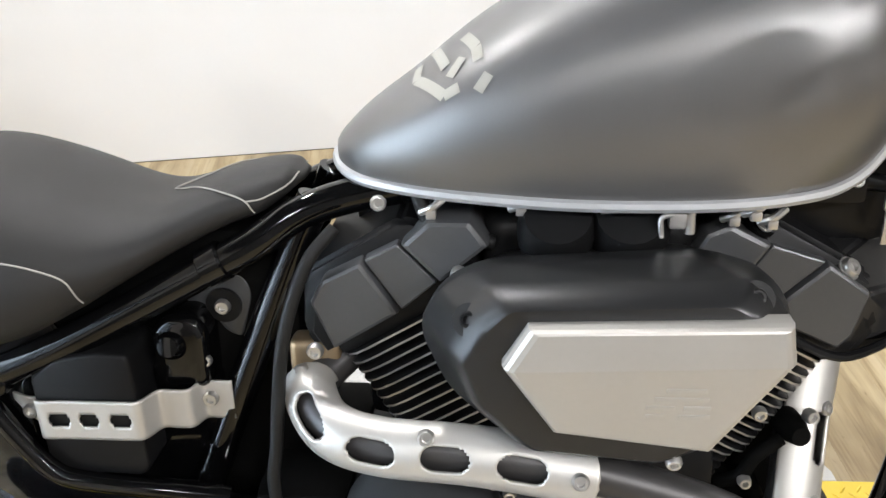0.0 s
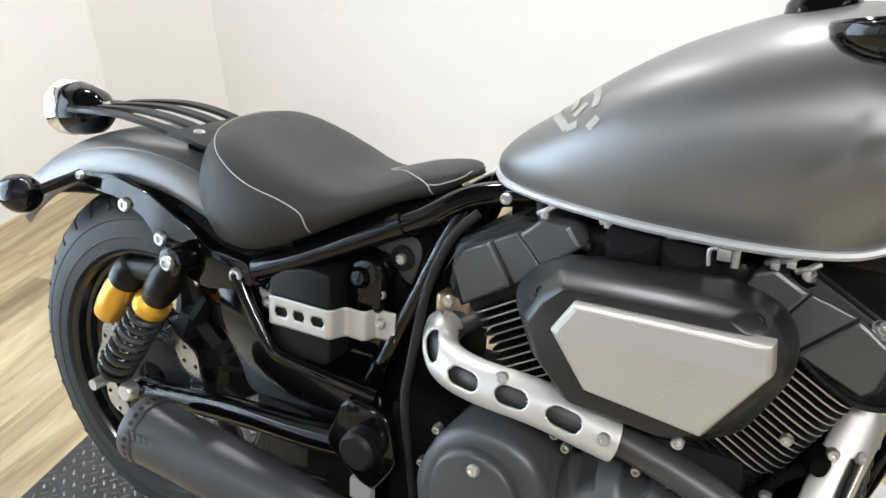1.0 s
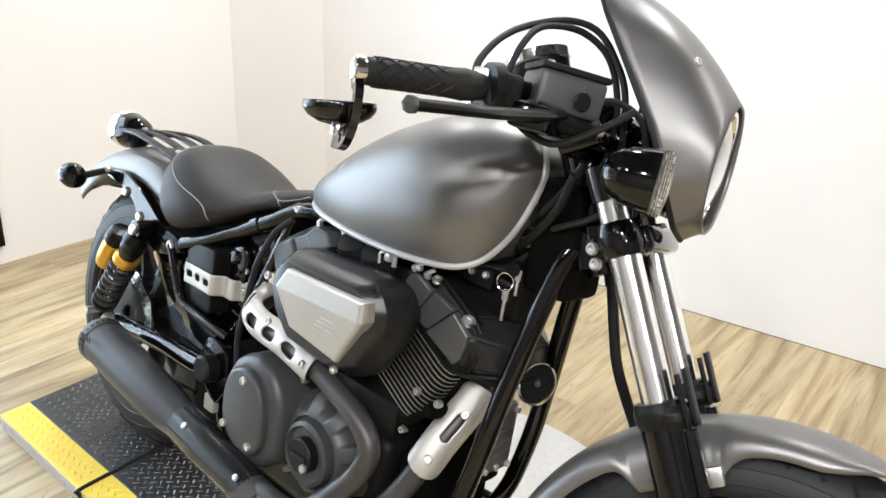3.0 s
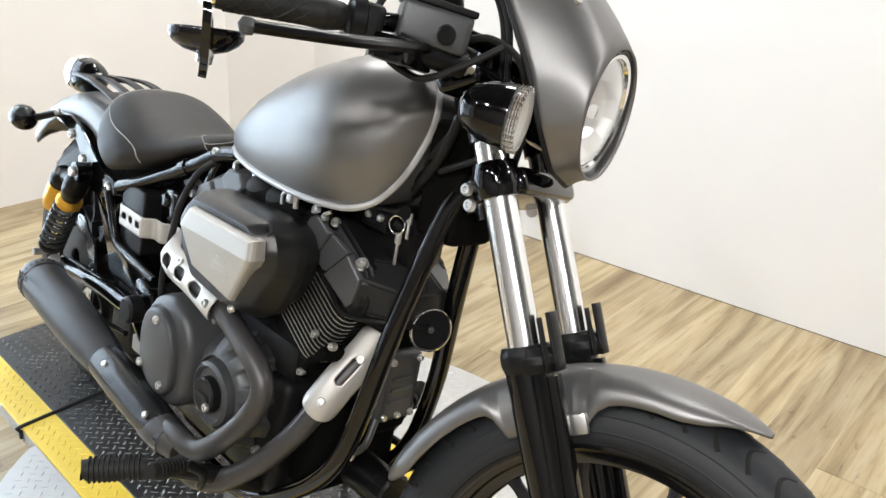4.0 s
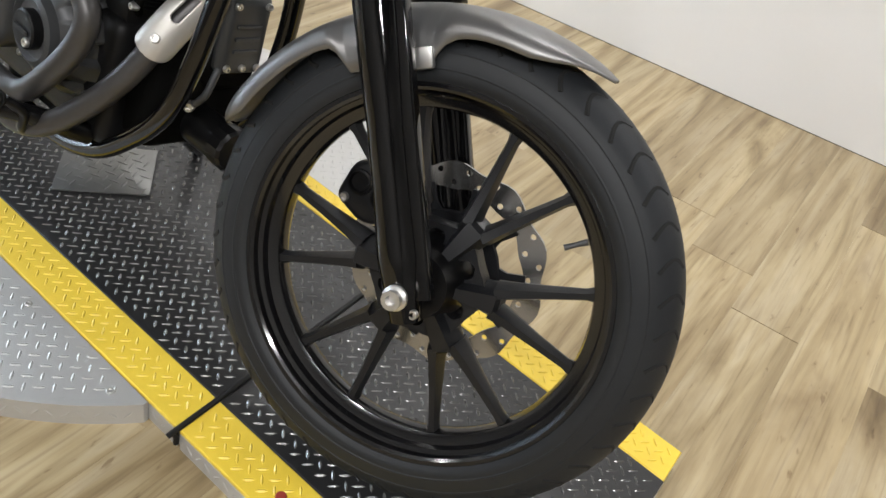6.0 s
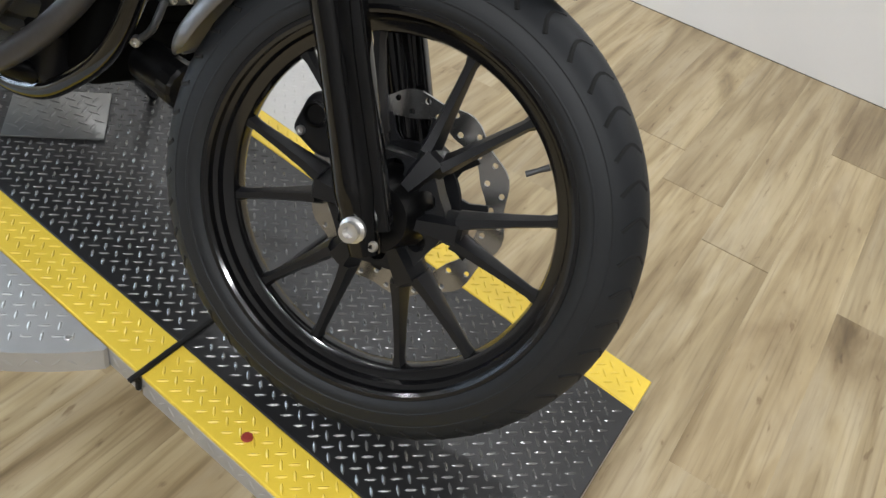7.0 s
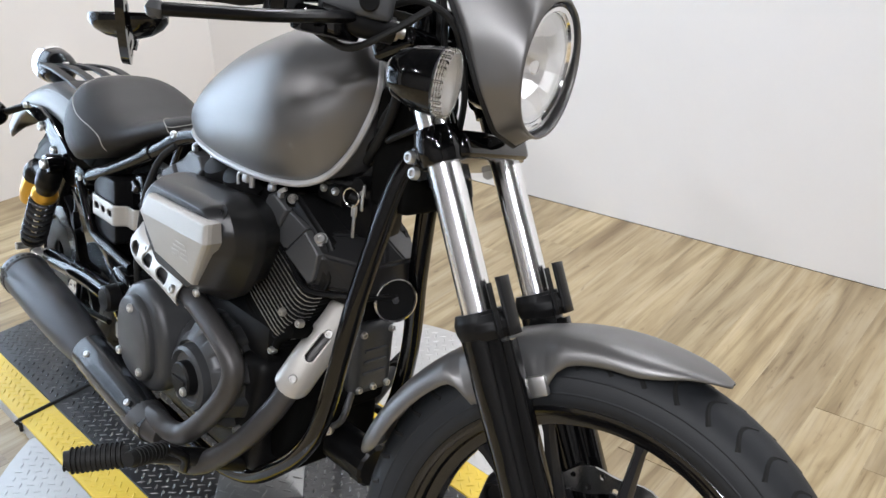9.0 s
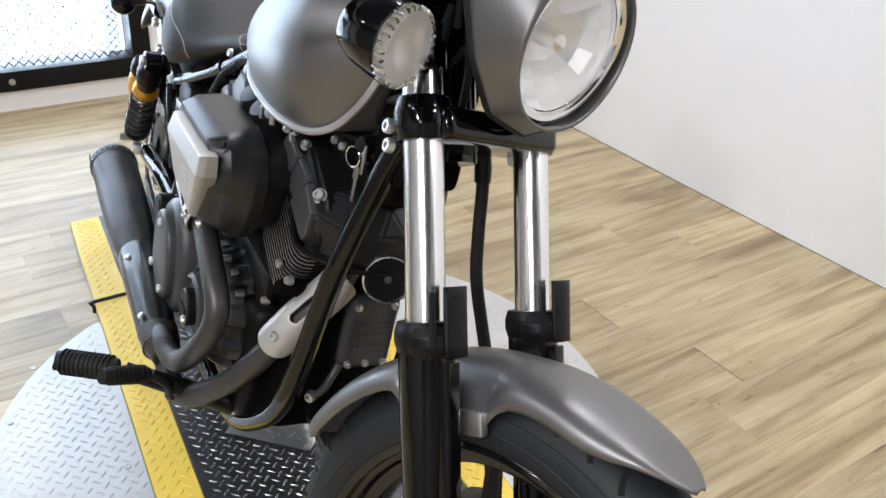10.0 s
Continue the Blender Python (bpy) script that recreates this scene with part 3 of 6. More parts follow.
def wheel(name, put, at, tyre_r, half_w, rim_r, tip_r, disc_y, disc_r, label, phase):
    base = Matrix.Translation(at) @ pose(0, 0, 0, 90)
    hub = put(name, lathe([(0.012, -0.062), (0.045, -0.06), (0.05, -0.03), (0.06, 0.0), (0.05, 0.03), (0.045, 0.06), (0.012, 0.062)], base, 40), "satin", None, label)
    prof = []
    for k in range(25):
        a = (-1 + k / 12) * math.acos(max(-1.0, (rim_r + 0.007 - tyre_r + half_w * 1.25) / (half_w * 1.25)))
        w = half_w * math.sin(a)
        h = tyre_r - half_w * 1.25 + half_w * 1.25 * math.cos(a)
        prof.append((h, w))
    prof = [(rim_r - 0.004, -half_w * 0.72)] + prof + [(rim_r - 0.004, half_w * 0.72)]
    put("tyre", lathe(prof, base, 96), "tyre", hub, "black rubber tyre with chevron tread", angle=60)
    rim = [(rim_r + 0.007, -half_w * 0.80), (rim_r + 0.006, -half_w * 0.87), (rim_r + 0.002, -half_w * 0.91), (rim_r - 0.003, -half_w * 0.90), (rim_r - 0.007, -half_w * 0.84), (rim_r - 0.007, -half_w * 0.62), (rim_r - 0.013, -half_w * 0.57), (rim_r - 0.016, -half_w * 0.40), (tip_r + 0.008, -half_w * 0.34), (tip_r + 0.003, -half_w * 0.28),
           (tip_r, -half_w * 0.10), (tip_r, half_w * 0.10)] + [(tip_r + 0.003, half_w * 0.28), (tip_r + 0.008, half_w * 0.34), (rim_r - 0.016, half_w * 0.40), (rim_r - 0.013, half_w * 0.57), (rim_r - 0.007, half_w * 0.62), (rim_r - 0.007, half_w * 0.84), (rim_r - 0.003, half_w * 0.90), (rim_r + 0.002, half_w * 0.91), (rim_r + 0.006, half_w * 0.87), (rim_r + 0.007, half_w * 0.80)]
    for s in (-1, 1):
        for q in (0.30, 0.72):
            rr = rim_r + 0.006 + (tyre_r - rim_r) * q * 0.62
            ca = (rr - tyre_r + half_w * 1.25) / (half_w * 1.25)
            yy = s * half_w * math.sqrt(max(0.0, 1 - ca * ca))
            put("sidewall_ring", lathe([(rr - 0.0018, yy * 1.0), (rr - 0.0006, yy + s * 0.0010), (rr + 0.0006, yy + s * 0.0010), (rr + 0.0018, yy * 1.0)], base, 96), "tyre", hub)
    put("rim", lathe(rim, base, 120), "rim", hub, "glossy black cast rim", angle=28)
    # six forked arms, twelve spokes
    for k in range(6):
        mid = radians(phase + 60 * k)
        o = Vector(at)
        ring = lambda w, h: [(w, h * 0.15), (w * 0.5, h), (-w * 0.5, h), (-w, h * 0.15), (-w, -h * 0.15), (-w * 0.5, -h), (w * 0.5, -h), (w, -h * 0.15)]
        ray = Vector((math.cos(mid), 0, math.sin(mid)))
        put("spoke_arm", sweep_flat([o + ray * q for q in (0.030, 0.050, 0.080, 0.101, 0.106)], [ring(0.010, 0.040), ring(0.0145, 0.036), ring(0.0215, 0.031), ring(0.0255, 0.026), ring(0.022, 0.018)]), "cast", hub, angle=20)
        for s in (-1, 1):
            root, tip = mid + s * radians(8.0), mid + s * radians(13.6)
            b = Vector((0.098 * math.cos(root), 0, 0.098 * math.sin(root)))
            c = Vector(((tip_r + 0.004) * math.cos(tip), 0, (tip_r + 0.004) * math.sin(tip)))
            sizes = [(0.0128, 0.026), (0.0108, 0.0195), (0.0088, 0.0145), (0.0076, 0.0115), (0.0110, 0.0120)]
            put("spoke", sweep_flat([o + b.lerp(c, q) for q in (0.0, 0.2, 0.55, 0.9, 1.0)], [ring(*q) for q in sizes]), "cast", hub, angle=20)
    # hub flange between the arms, with a round opening in each gap
    flange = bmesh.new()
    for k in range(6):
        mid = radians(phase + 30 + 60 * k)
        outline = [(mid + radians(q), r) for q, r in ((-30, 0.034), (-15, 0.034), (0, 0.034), (15, 0.034), (30, 0.034), (30, 0.058), (27, 0.086), (13, 0.080), (0, 0.077), (-13, 0.080), (-27, 0.086), (-30, 0.058))]
        cx, cz = 0.0575 * math.cos(mid), 0.0575 * math.sin(mid)
        for y0, y1 in ((-0.018, 0.010),):
            loops = []
            for yy, hole in ((y0, False), (y0, True), (y1, True), (y1, False)):
                vs = []
                for q, r in outline:
                    dx, dz = r * math.cos(q) - cx, r * math.sin(q) - cz
                    f = 0.0135 / math.hypot(dx, dz) if hole else 1.0
                    vs.append(flange.verts.new((at[0] + cx + dx * f, at[1] + yy, at[2] + cz + dz * f)))
                loops.append(vs)
            for la, lb in zip(loops, loops[1:] + loops[:1]):
                for i in range(12):
                    flange.faces.new((la[i], la[(i + 1) % 12], lb[(i + 1) % 12], lb[i]))
    bmesh.ops.remove_doubles(flange, verts=flange.verts[:], dist=0.0002)
    put("hub_flange", flange, "cast", hub, smooth=False)
    # scalloped brake disc, drilled through: each sector holds one hole in one of two rows
    bm = bmesh.new()
    inner, sectors = disc_r - 0.032, 40
    mid_r = (inner + disc_r) / 2
    half_step = math.pi / sectors

    def edge_r(row, a):
        return (inner - 0.003 * math.cos(10 * a), mid_r, disc_r + 0.0045 * math.cos(10 * a))[row]

    for k in range(sectors):
        a = 2 * half_step * k
        for row in (0, 1):
            lo, hi = row, row + 1
            outline = [(a - half_step, edge_r(lo, a - half_step)), (a, edge_r(lo, a)), (a + half_step, edge_r(lo, a + half_step)), (a + half_step, (edge_r(lo, a + half_step) + edge_r(hi, a + half_step)) / 2),
                       (a + half_step, edge_r(hi, a + half_step)), (a, edge_r(hi, a)), (a - half_step, edge_r(hi, a - half_step)), (a - half_step, (edge_r(lo, a - half_step) + edge_r(hi, a - half_step)) / 2)]
            vs = [bm.verts.new((at[0] + r * math.cos(q), at[1] + disc_y, at[2] + r * math.sin(q))) for q, r in outline]
            if (k + row) % 2:
                bm.faces.new(vs)
                continue
            rc = (edge_r(lo, a) + edge_r(hi, a)) / 2
            cx, cz = rc * math.cos(a), rc * math.sin(a)
            hs = []
            for q, r in outline:
                dx, dz = r * math.cos(q) - cx, r * math.sin(q) - cz
                f = 0.0043 / math.hypot(dx, dz)
                hs.append(bm.verts.new((at[0] + cx + dx * f, at[1] + disc_y, at[2] + cz + dz * f)))
            for i in range(8):
                bm.faces.new((vs[i], vs[(i + 1) % 8], hs[(i + 1) % 8], hs[i]))
    bmesh.ops.remove_doubles(bm, verts=bm.verts[:], dist=0.0002)
    disc = solid(put("brake_disc", bm, "disc_steel", hub, "drilled wave brake disc", smooth=False), 0.005)
    carrier = lathe([(0.030, -0.004), (0.078, -0.004), (0.080, 0.0), (0.078, 0.004), (0.030, 0.004)], Matrix.Translation((at[0], at[1] + disc_y * 0.94, at[2])) @ pose(0, 0, 0, 90), 40)
    carrier_ob = put("disc_carrier", carrier, "cast", hub)
    for k in range(10):
        a = 2 * math.pi * k / 10 + 0.3
        d = Vector((math.cos(a), 0, math.sin(a)))
        o = Vector((at[0], at[1] + disc_y * 0.97, at[2]))
        put("carrier_arm", sweep_flat([o + d * 0.074, o + d * 0.090, o + d * (inner + 0.006)], [[(w, 0.003), (-w, 0.003), (-w, -0.003), (w, -0.003)] for w in (0.012, 0.006, 0.008)]), "cast", hub)
    return hub


def sweep_flat(path, rings):
    """A loft along a path in a plane of constant y: ring offsets are (across, y)."""
    bm_rings = []
    for i, p in enumerate(path):
        a, b = path[max(i - 1, 0)], path[min(i + 1, len(path) - 1)]
        t = (b - a).normalized()
        side = Vector((-t.z, 0, t.x))
        bm_rings.append([tuple(p + side * u + Vector((0, v, 0))) for u, v in rings[i]])
    return loft(bm_rings)


front_wheel = wheel("front_wheel", spart, (0, 0, 0.3315), 0.3315, 0.052, 0.253, 0.221, 0.062, 0.143, "black twelve spoke cast front wheel", 9)
rear_wheel = wheel("rear_wheel", bpart, (-1.505, 0, 0.323), 0.323, 0.076, 0.212, 0.182, -0.088, 0.122, "black cast rear wheel with a wide tyre", 20)


bpart("belt_pulley", lathe([(0.03, 0.085), (0.112, 0.085), (0.116, 0.090), (0.116, 0.112), (0.104, 0.114), (0.098, 0.098), (0.05, 0.098), (0.03, 0.104)], Matrix.Translation((-1.505, 0, 0.323)) @ pose(0, 0, 0, -90), 48), "satin", rear_wheel, "black toothed belt pulley")


def chevrons(put, hub, at, tyre_r, half_w, count):
    """Slanting grooves pressed into the tread, dark strips just proud of it."""
    bms = []
    for k in range(count):
        for s in (-1, 1):
            pts = []
            for j, u in enumerate((0.10, 0.22, 0.34, 0.46)):
                a = 2 * math.pi * (k + (0.5 if s > 0 else 0)) / count + (0.042 if j == 1 else 0.034 if j == 2 else 0.0)
                w = radians(95) * u * 1.2
                r = tyre_r - half_w * 1.25 + half_w * 1.25 * math.cos(w) - 0.0031
                pts.append((at[0] + r * math.cos(a), at[1] + s * half_w * math.sin(w), at[2] + r * math.sin(a)))
            bms.append(tube(pts, 0.0038, 10, 6))
    tagged(put("tread_groove", join(*bms), "groove", hub), kind="stuff")


M["groove"] = material("groove_black", (0.006, 0.006, 0.006), 0.9)
chevrons(spart, front_wheel, (0, 0, 0.3315), 0.3315, 0.052, 46)
chevrons(bpart, rear_wheel, (-1.505, 0, 0.323), 0.323, 0.076, 36)
a = radians(40.5)
spart("valve_stem", tube([(0.220 * math.cos(a), -0.004, 0.3315 + 0.220 * math.sin(a)), (0.206 * math.cos(a), -0.006, 0.3315 + 0.206 * math.sin(a)), (0.190 * math.cos(a), -0.010, 0.3315 + 0.190 * math.sin(a))], [0.0046, 0.0034, 0.0042], 12), "engine_grey", front_wheel, "short rubber valve stem")


# -- front fender
def fender(at, a0, a1, crown, edge, half, tip=0.1, n=64, m=13):
    """A shell over the wheel from angle a0 to a1, rounded across; edge(a) is the radius of its lower rim."""
    rings = []
    for i in range(n + 1):
        a = a0 + (a1 - a0) * i / n
        e = min(1.0, i / (n * tip), (n - i) / (n * 0.1))
        w = half * (0.12 + 0.88 * math.sin(e * math.pi / 2) ** 0.7)
        top, low = crown(a), edge(a)
        low = top - (top - low) * math.sin(e * math.pi / 2) - 0.003
        ring = []
        for k in range(2 * m + 1):
            u = -1 + k / m
            b = u * math.pi / 2
            y = w * (abs(math.sin(b)) ** 0.85) * (1 if u > 0 else -1)
            r = low + (top - low) * (abs(math.cos(b)) ** 0.75)
            ring.append((at[0] + r * math.cos(a), at[1] + y, at[2] + r * math.sin(a)))
        rings.append(ring)
    return loft(rings, caps=False, closed=False)


FENDER_EDGE = [(70, 0.343), (75, 0.338), (78.8, 0.332), (82.6, 0.324), (87, 0.3205), (92.3, 0.3205), (97.5, 0.319), (101, 0.3165), (103.5, 0.313), (106, 0.304), (107.7, 0.292), (108.8, 0.279), (110.9, 0.272),
               (120, 0.273), (131.0, 0.280), (132.1, 0.294), (133.2, 0.309), (134.6, 0.317), (137, 0.320), (142.8, 0.322), (152.4, 0.3235), (161.4, 0.325), (172, 0.326)]


def front_edge(a):
    return float(np.interp(math.degrees(a), [q[0] for q in FENDER_EDGE], [q[1] for q in FENDER_EDGE]))


front_fender = solid(spart("front_fender", fender((0, 0, 0.3315), radians(71.5), radians(171), lambda a: 0.350 + 0.008 * max(0.0, (math.degrees(a) - 125) / 45), front_edge, 0.063, 0.20, n=300), "paint", None, "matte gunmetal front fender"), 0.003)
for s in (-1, 1):
    spart("bracket", box((-0.155, s * 0.064 - 0.006, 0.573), (-0.085, s * 0.064 + 0.006, 0.600), 0.005, Matrix.Translation((-0.12, 0, 0.587)) @ pose(0, 0, 0, 0, -29) @ Matrix.Translation((0.12, 0, -0.587))), "alloy", front_fender, "bare alloy fender bracket")


# -- fork
def along_fork(z, y, ahead=0.0):
    """A point on a fork leg at height z, moved ahead square to it."""
    return Vector((-0.5543 * (z - 0.3315) + ahead * math.cos(RAKE), y, z + ahead * math.sin(RAKE)))


fork = spart("fork", box((-0.034, -0.098, -0.018), (0.050, 0.098, 0.018), 0.012, Matrix.Translation(along_fork(0.850, 0, -0.010)) @ pose(0, 0, 0, 0, -29), 3), "gloss", None, "black telescopic fork with chrome tubes")
for s in (-1, 1):
    y = s * 0.094
    leg = spart("lower_leg", tube([along_fork(0.300, y), along_fork(0.34, y), along_fork(0.42, y), along_fork(0.55, y), along_fork(0.60, y), along_fork(0.648, y)], [0.020, 0.029, 0.027, 0.026, 0.029, 0.030], 40, 20), "gloss", fork, "gloss black fork leg")
    spart("fork_tube", tube([along_fork(0.64, y), along_fork(0.90, y)], 0.0215, 8, 24), "tube_chrome", fork, "polished chrome fork tube")
    spart("collar", tube([along_fork(0.643, y), along_fork(0.646, y), along_fork(0.668, y), along_fork(0.671, y)], [0.030, 0.0335, 0.0335, 0.030], 16, 24), "plastic", fork)
    spart("guard_mount", tube([along_fork(0.640, y, 0.012), along_fork(0.644, y, 0.012), along_fork(0.664, y, 0.012), along_fork(0.667, y, 0.012)], [0.028, 0.0335, 0.0335, 0.029], 16, 24), "plastic", fork)
    d = STEER_AXIS
    side, ahead = Vector((0, 1, 0)), Vector((math.cos(RAKE), 0, math.sin(RAKE)))
    for a0, a1, h0, h1 in ((-22, 20, 0.640, 0.703), (-42, -34, 0.640, 0.699)):
        rows = []
        for z in np.linspace(h0, h1, 7):
            c = along_fork(float(z), y)
            rows.append([tuple(c + ahead * (0.0445 * math.cos(radians(t))) + side * (0.0445 * math.sin(radians(t)))) for t in np.linspace(a0, a1, 7)])
        solid(spart("fork_guard", loft(rows, False, False), "plastic", fork), 0.004)
    spart("leg_rib", sweep([along_fork(float(z), y, 0.027) for z in np.linspace(0.325, 0.635, 12)], lambda i: rounded([(0.011, 0.012), (-0.011, 0.012), (-0.011, -0.012), (0.011, -0.012)], 0.005, 3)), "gloss", leg, angle=50)
    spart("clamp", tube([along_fork(0.835, y), along_fork(0.838, y), along_fork(0.872, y), along_fork(0.875, y)], [0.027, 0.031, 0.031, 0.027], 14, 24), "gloss", fork)
    for z in (0.833, 0.851):
        spart("clamp_bolt", bolt(along_fork(z, s * 0.094, -0.035) + Vector((0, s * 0.012, 0)), (-0.3, s, 0), 0.0085, 0.008), "alloy", fork)
    spart("tube_shroud", tube([along_fork(0.90, y), along_fork(0.94, y)], [0.026, 0.026], 8, 20), "gloss", fork)
    spart("axle_nut", lathe([(0, 0), (0.0165, 0), (0.0165, 0.005), (0.0125, 0.008), (0.0125, 0.017), (0.007, 0.017), (0.0062, 0.007), (0, 0.007)], axis_pose((0.0, s * 0.118, 0.3315), (0, s, 0)), 16), "alloy", fork, "plated axle nut")
spart("pinch_bolt", bolt((0.026, -0.105, 0.318), (0, -1, 0), 0.007, 0.006), "alloy", fork)
spart("steering_stem", tube([(0.13 - 0.5543 * 0.80, 0, 0.80), (0.13 - 0.5543 * 0.98, 0, 0.98)], 0.032, 8, 20), "gloss", fork)
spart("upper_clamp", box((-0.030, -0.12, -0.014), (0.032, 0.12, 0.014), 0.01, Matrix.Translation(along_fork(0.975, 0, -0.020)) @ pose(0, 0, 0, 0, -29), 3), "gloss", fork)
cal = spart("brake_caliper", slab(rounded([(-0.190, 0.345), (-0.180, 0.405), (-0.145, 0.425), (-0.095, 0.420), (-0.080, 0.385), (-0.095, 0.340), (-0.140, 0.325)], 0.014), 0.112, 0.048, 0.012), "cast", fork, "black front brake caliper")
for px, pz in ((-0.158, 0.383), (-0.118, 0.376)):
    spart("piston_bore", lathe([(0.0185, 0.0), (0.0185, 0.004), (0.015, 0.005), (0.013, 0.001), (0, 0.001)], axis_pose((px, 0.048, pz), (0, -1, 0)), 24), "satin", cal)
for px, pz in ((-0.172, 0.352), (-0.100, 0.408)):
    spart("caliper_bolt", bolt((px, 0.049, pz), (0, -1, 0), 0.007, 0.006), "alloy", cal)
spart("brake_hose", tube([(-0.13, 0.11, 0.41), (-0.185, 0.118, 0.50), (-0.240, 0.112, 0.580), (-0.285, 0.100, 0.655), (-0.306, 0.0934, 0.7125), (-0.330, 0.0856, 0.788), (-0.345, 0.06, 0.84)], 0.0085, 48), "rubber", fork, "black rubber brake hose")
spart("hose_union", tube([(-0.326, 0.087, 0.776), (-0.330, 0.0856, 0.788), (-0.336, 0.080, 0.812)], [0.0105, 0.0115, 0.009], 8, 12), "satin", fork)

# -- headlight, cowl, front signals
HL = Vector((-0.225, 0, 0.975))
hl_ahead = Vector((1, 0, -0.06)).normalized()
headlight = spart("headlight", lathe([(0.020, -0.12), (0.050, -0.105), (0.070, -0.065), (0.077, -0.02), (0.077, 0.0), (0.072, 0.0), (0.072, -0.02), (0.02, -0.09)], axis_pose(HL, hl_ahead), 40), "gloss", None, "round headlight with a chrome ring")
spart("bezel", lathe([(0.072, 0.0), (0.080, 0.0), (0.083, 0.006), (0.080, 0.012), (0.0745, 0.011), (0.072, 0.006)], axis_pose(HL, hl_ahead), 56), "chrome", headlight)
spart("lens", lathe([(0.073, 0.004), (0.064, 0.011), (0.046, 0.016), (0.023, 0.019), (0, 0.020)], axis_pose(HL, hl_ahead), 40), "glass", headlight).visible_shadow = False
spart("reflector", lathe([(0.072, 0.003), (0.066, -0.014), (0.056, -0.031), (0.041, -0.047), (0.026, -0.057), (0.012, -0.062), (0.0, -0.063)], axis_pose(HL, hl_ahead), 14), "reflector", headlight, "faceted bright reflector", smooth=False)
spart("bulb_shield", lathe([(0.0, -0.026), (0.008, -0.027), (0.010, -0.045), (0.009, -0.062)], axis_pose(HL, hl_ahead), 16), "chrome", headlight)
spart("gasket", lathe([(0.080, -0.004), (0.0875, -0.002), (0.0885, 0.004), (0.0845, 0.009), (0.081, 0.006)], axis_pose(HL, hl_ahead), 56), "gloss", headlight, "black rubber ring round the headlight")
cowl_rings = []
OUT = [(-90, -0.234, 0.0, 0.872), (-60, -0.238, -0.062, 0.888), (-25, -0.256, -0.094, 0.935), (10, -0.284, -0.104, 0.992), (38, -0.338, -0.103, 1.066), (58, -0.395, -0.094, 1.142), (74, -0.428, -0.060, 1.192), (90, -0.440, 0.0, 1.210)]
angs = np.linspace(-90, 90, 33)
prof_out = np.array(OUT)


def cowl_point(u, ang):
    """u = 0 at the headlight's rim, 1 at the cowl's back edge; ang from -90 (bottom) over the right side to 90 (top)."""
    x1, y1, z1 = (np.interp(ang, prof_out[:, 0], prof_out[:, k]) for k in (1, 2, 3))
    a = radians(ang)
    x0, y0, z0 = HL.x + 0.020, -0.0865 * math.cos(a), HL.z + 0.0865 * math.sin(a)
    bulge = 0.018 * math.sin(math.pi * u) * (0.35 + 0.65 * max(0, math.sin(a)))
    w = u ** (1.0 + 0.5 * abs(math.cos(a)))
    return (x0 + (x1 - x0) * u + bulge * 0.8, y0 + (y1 - y0) * w ** 0.6 if abs(y1) > abs(y0) else y0 + (y1 - y0) * u, z0 + (z1 - z0) * u + bulge)


for j in range(11):
    right = [cowl_point(j / 10, float(q)) for q in angs]
    left = [(x, -y, z) for x, y, z in right[::-1][1:-1]]
    cowl_rings.append(right + left)
cowl = solid(spart("headlight_cowl", loft(cowl_rings, caps=False), "paint", None, "matte gunmetal headlight cowl"), 0.004)
cowl.parent = bike
spart("cowl_trim", sweep([Vector(p) for p in cowl_rings[-1]], lambda i: circle(0.004, 8), closed=True), "rubber", cowl, "black rubber edge trim")
for s in (-1, 1):
    spart("cowl_rivet", bolt((-0.262, s * 0.083, 1.095), (1, s * 0.6, 0.6), 0.006, 0.004), "alloy", cowl)
    c = Vector((-0.244, -0.207, 0.933)) if s < 0 else Vector((-0.295, 0.160, 0.933))
    face = Vector((1, 0.22, 0))
    sig = spart("turn_signal", lathe([(0, -0.062), (0.015, -0.060), (0.026, -0.050), (0.034, -0.031), (0.0375, -0.010), (0.038, 0.0)], axis_pose(c, face), 28), "gloss", None, "gloss black bullet turn signal")
    spart("signal_reflector", lathe([(0.036, 0.003), (0.03, -0.006), (0.0, -0.016)], axis_pose(c, face), 24), "reflector", sig)
    spart("signal_lens", lathe([(0.037, 0.0), (0.038, 0.006), (0.034, 0.014), (0.02, 0.017), (0, 0.018)], axis_pose(c, face), 28), "lens", sig, "clear ribbed lens")
    for k in range(30):
        rib = axis_pose(c, face) @ Matrix.Rotation(2 * math.pi * k / 30, 4, "Z")
        spart("lens_rib", box((0.0335, -0.0016, 0.001), (0.0385, 0.0016, 0.013), 0.001, rib, 1), "lens", sig)
    spart("lens_rib", join(*[lathe([(0.0365, 0.004 + 0.003 * k), (0.0385, 0.0055 + 0.003 * k), (0.0365, 0.007 + 0.003 * k)], axis_pose(c, face), 28) for k in range(3)]), "lens", sig)
    spart("signal_stalk", tube([c + Vector((-0.035, -s * 0.03, -0.008)), c + Vector((-0.045, -s * 0.085, -0.02))], 0.012, 8), "gloss", sig)

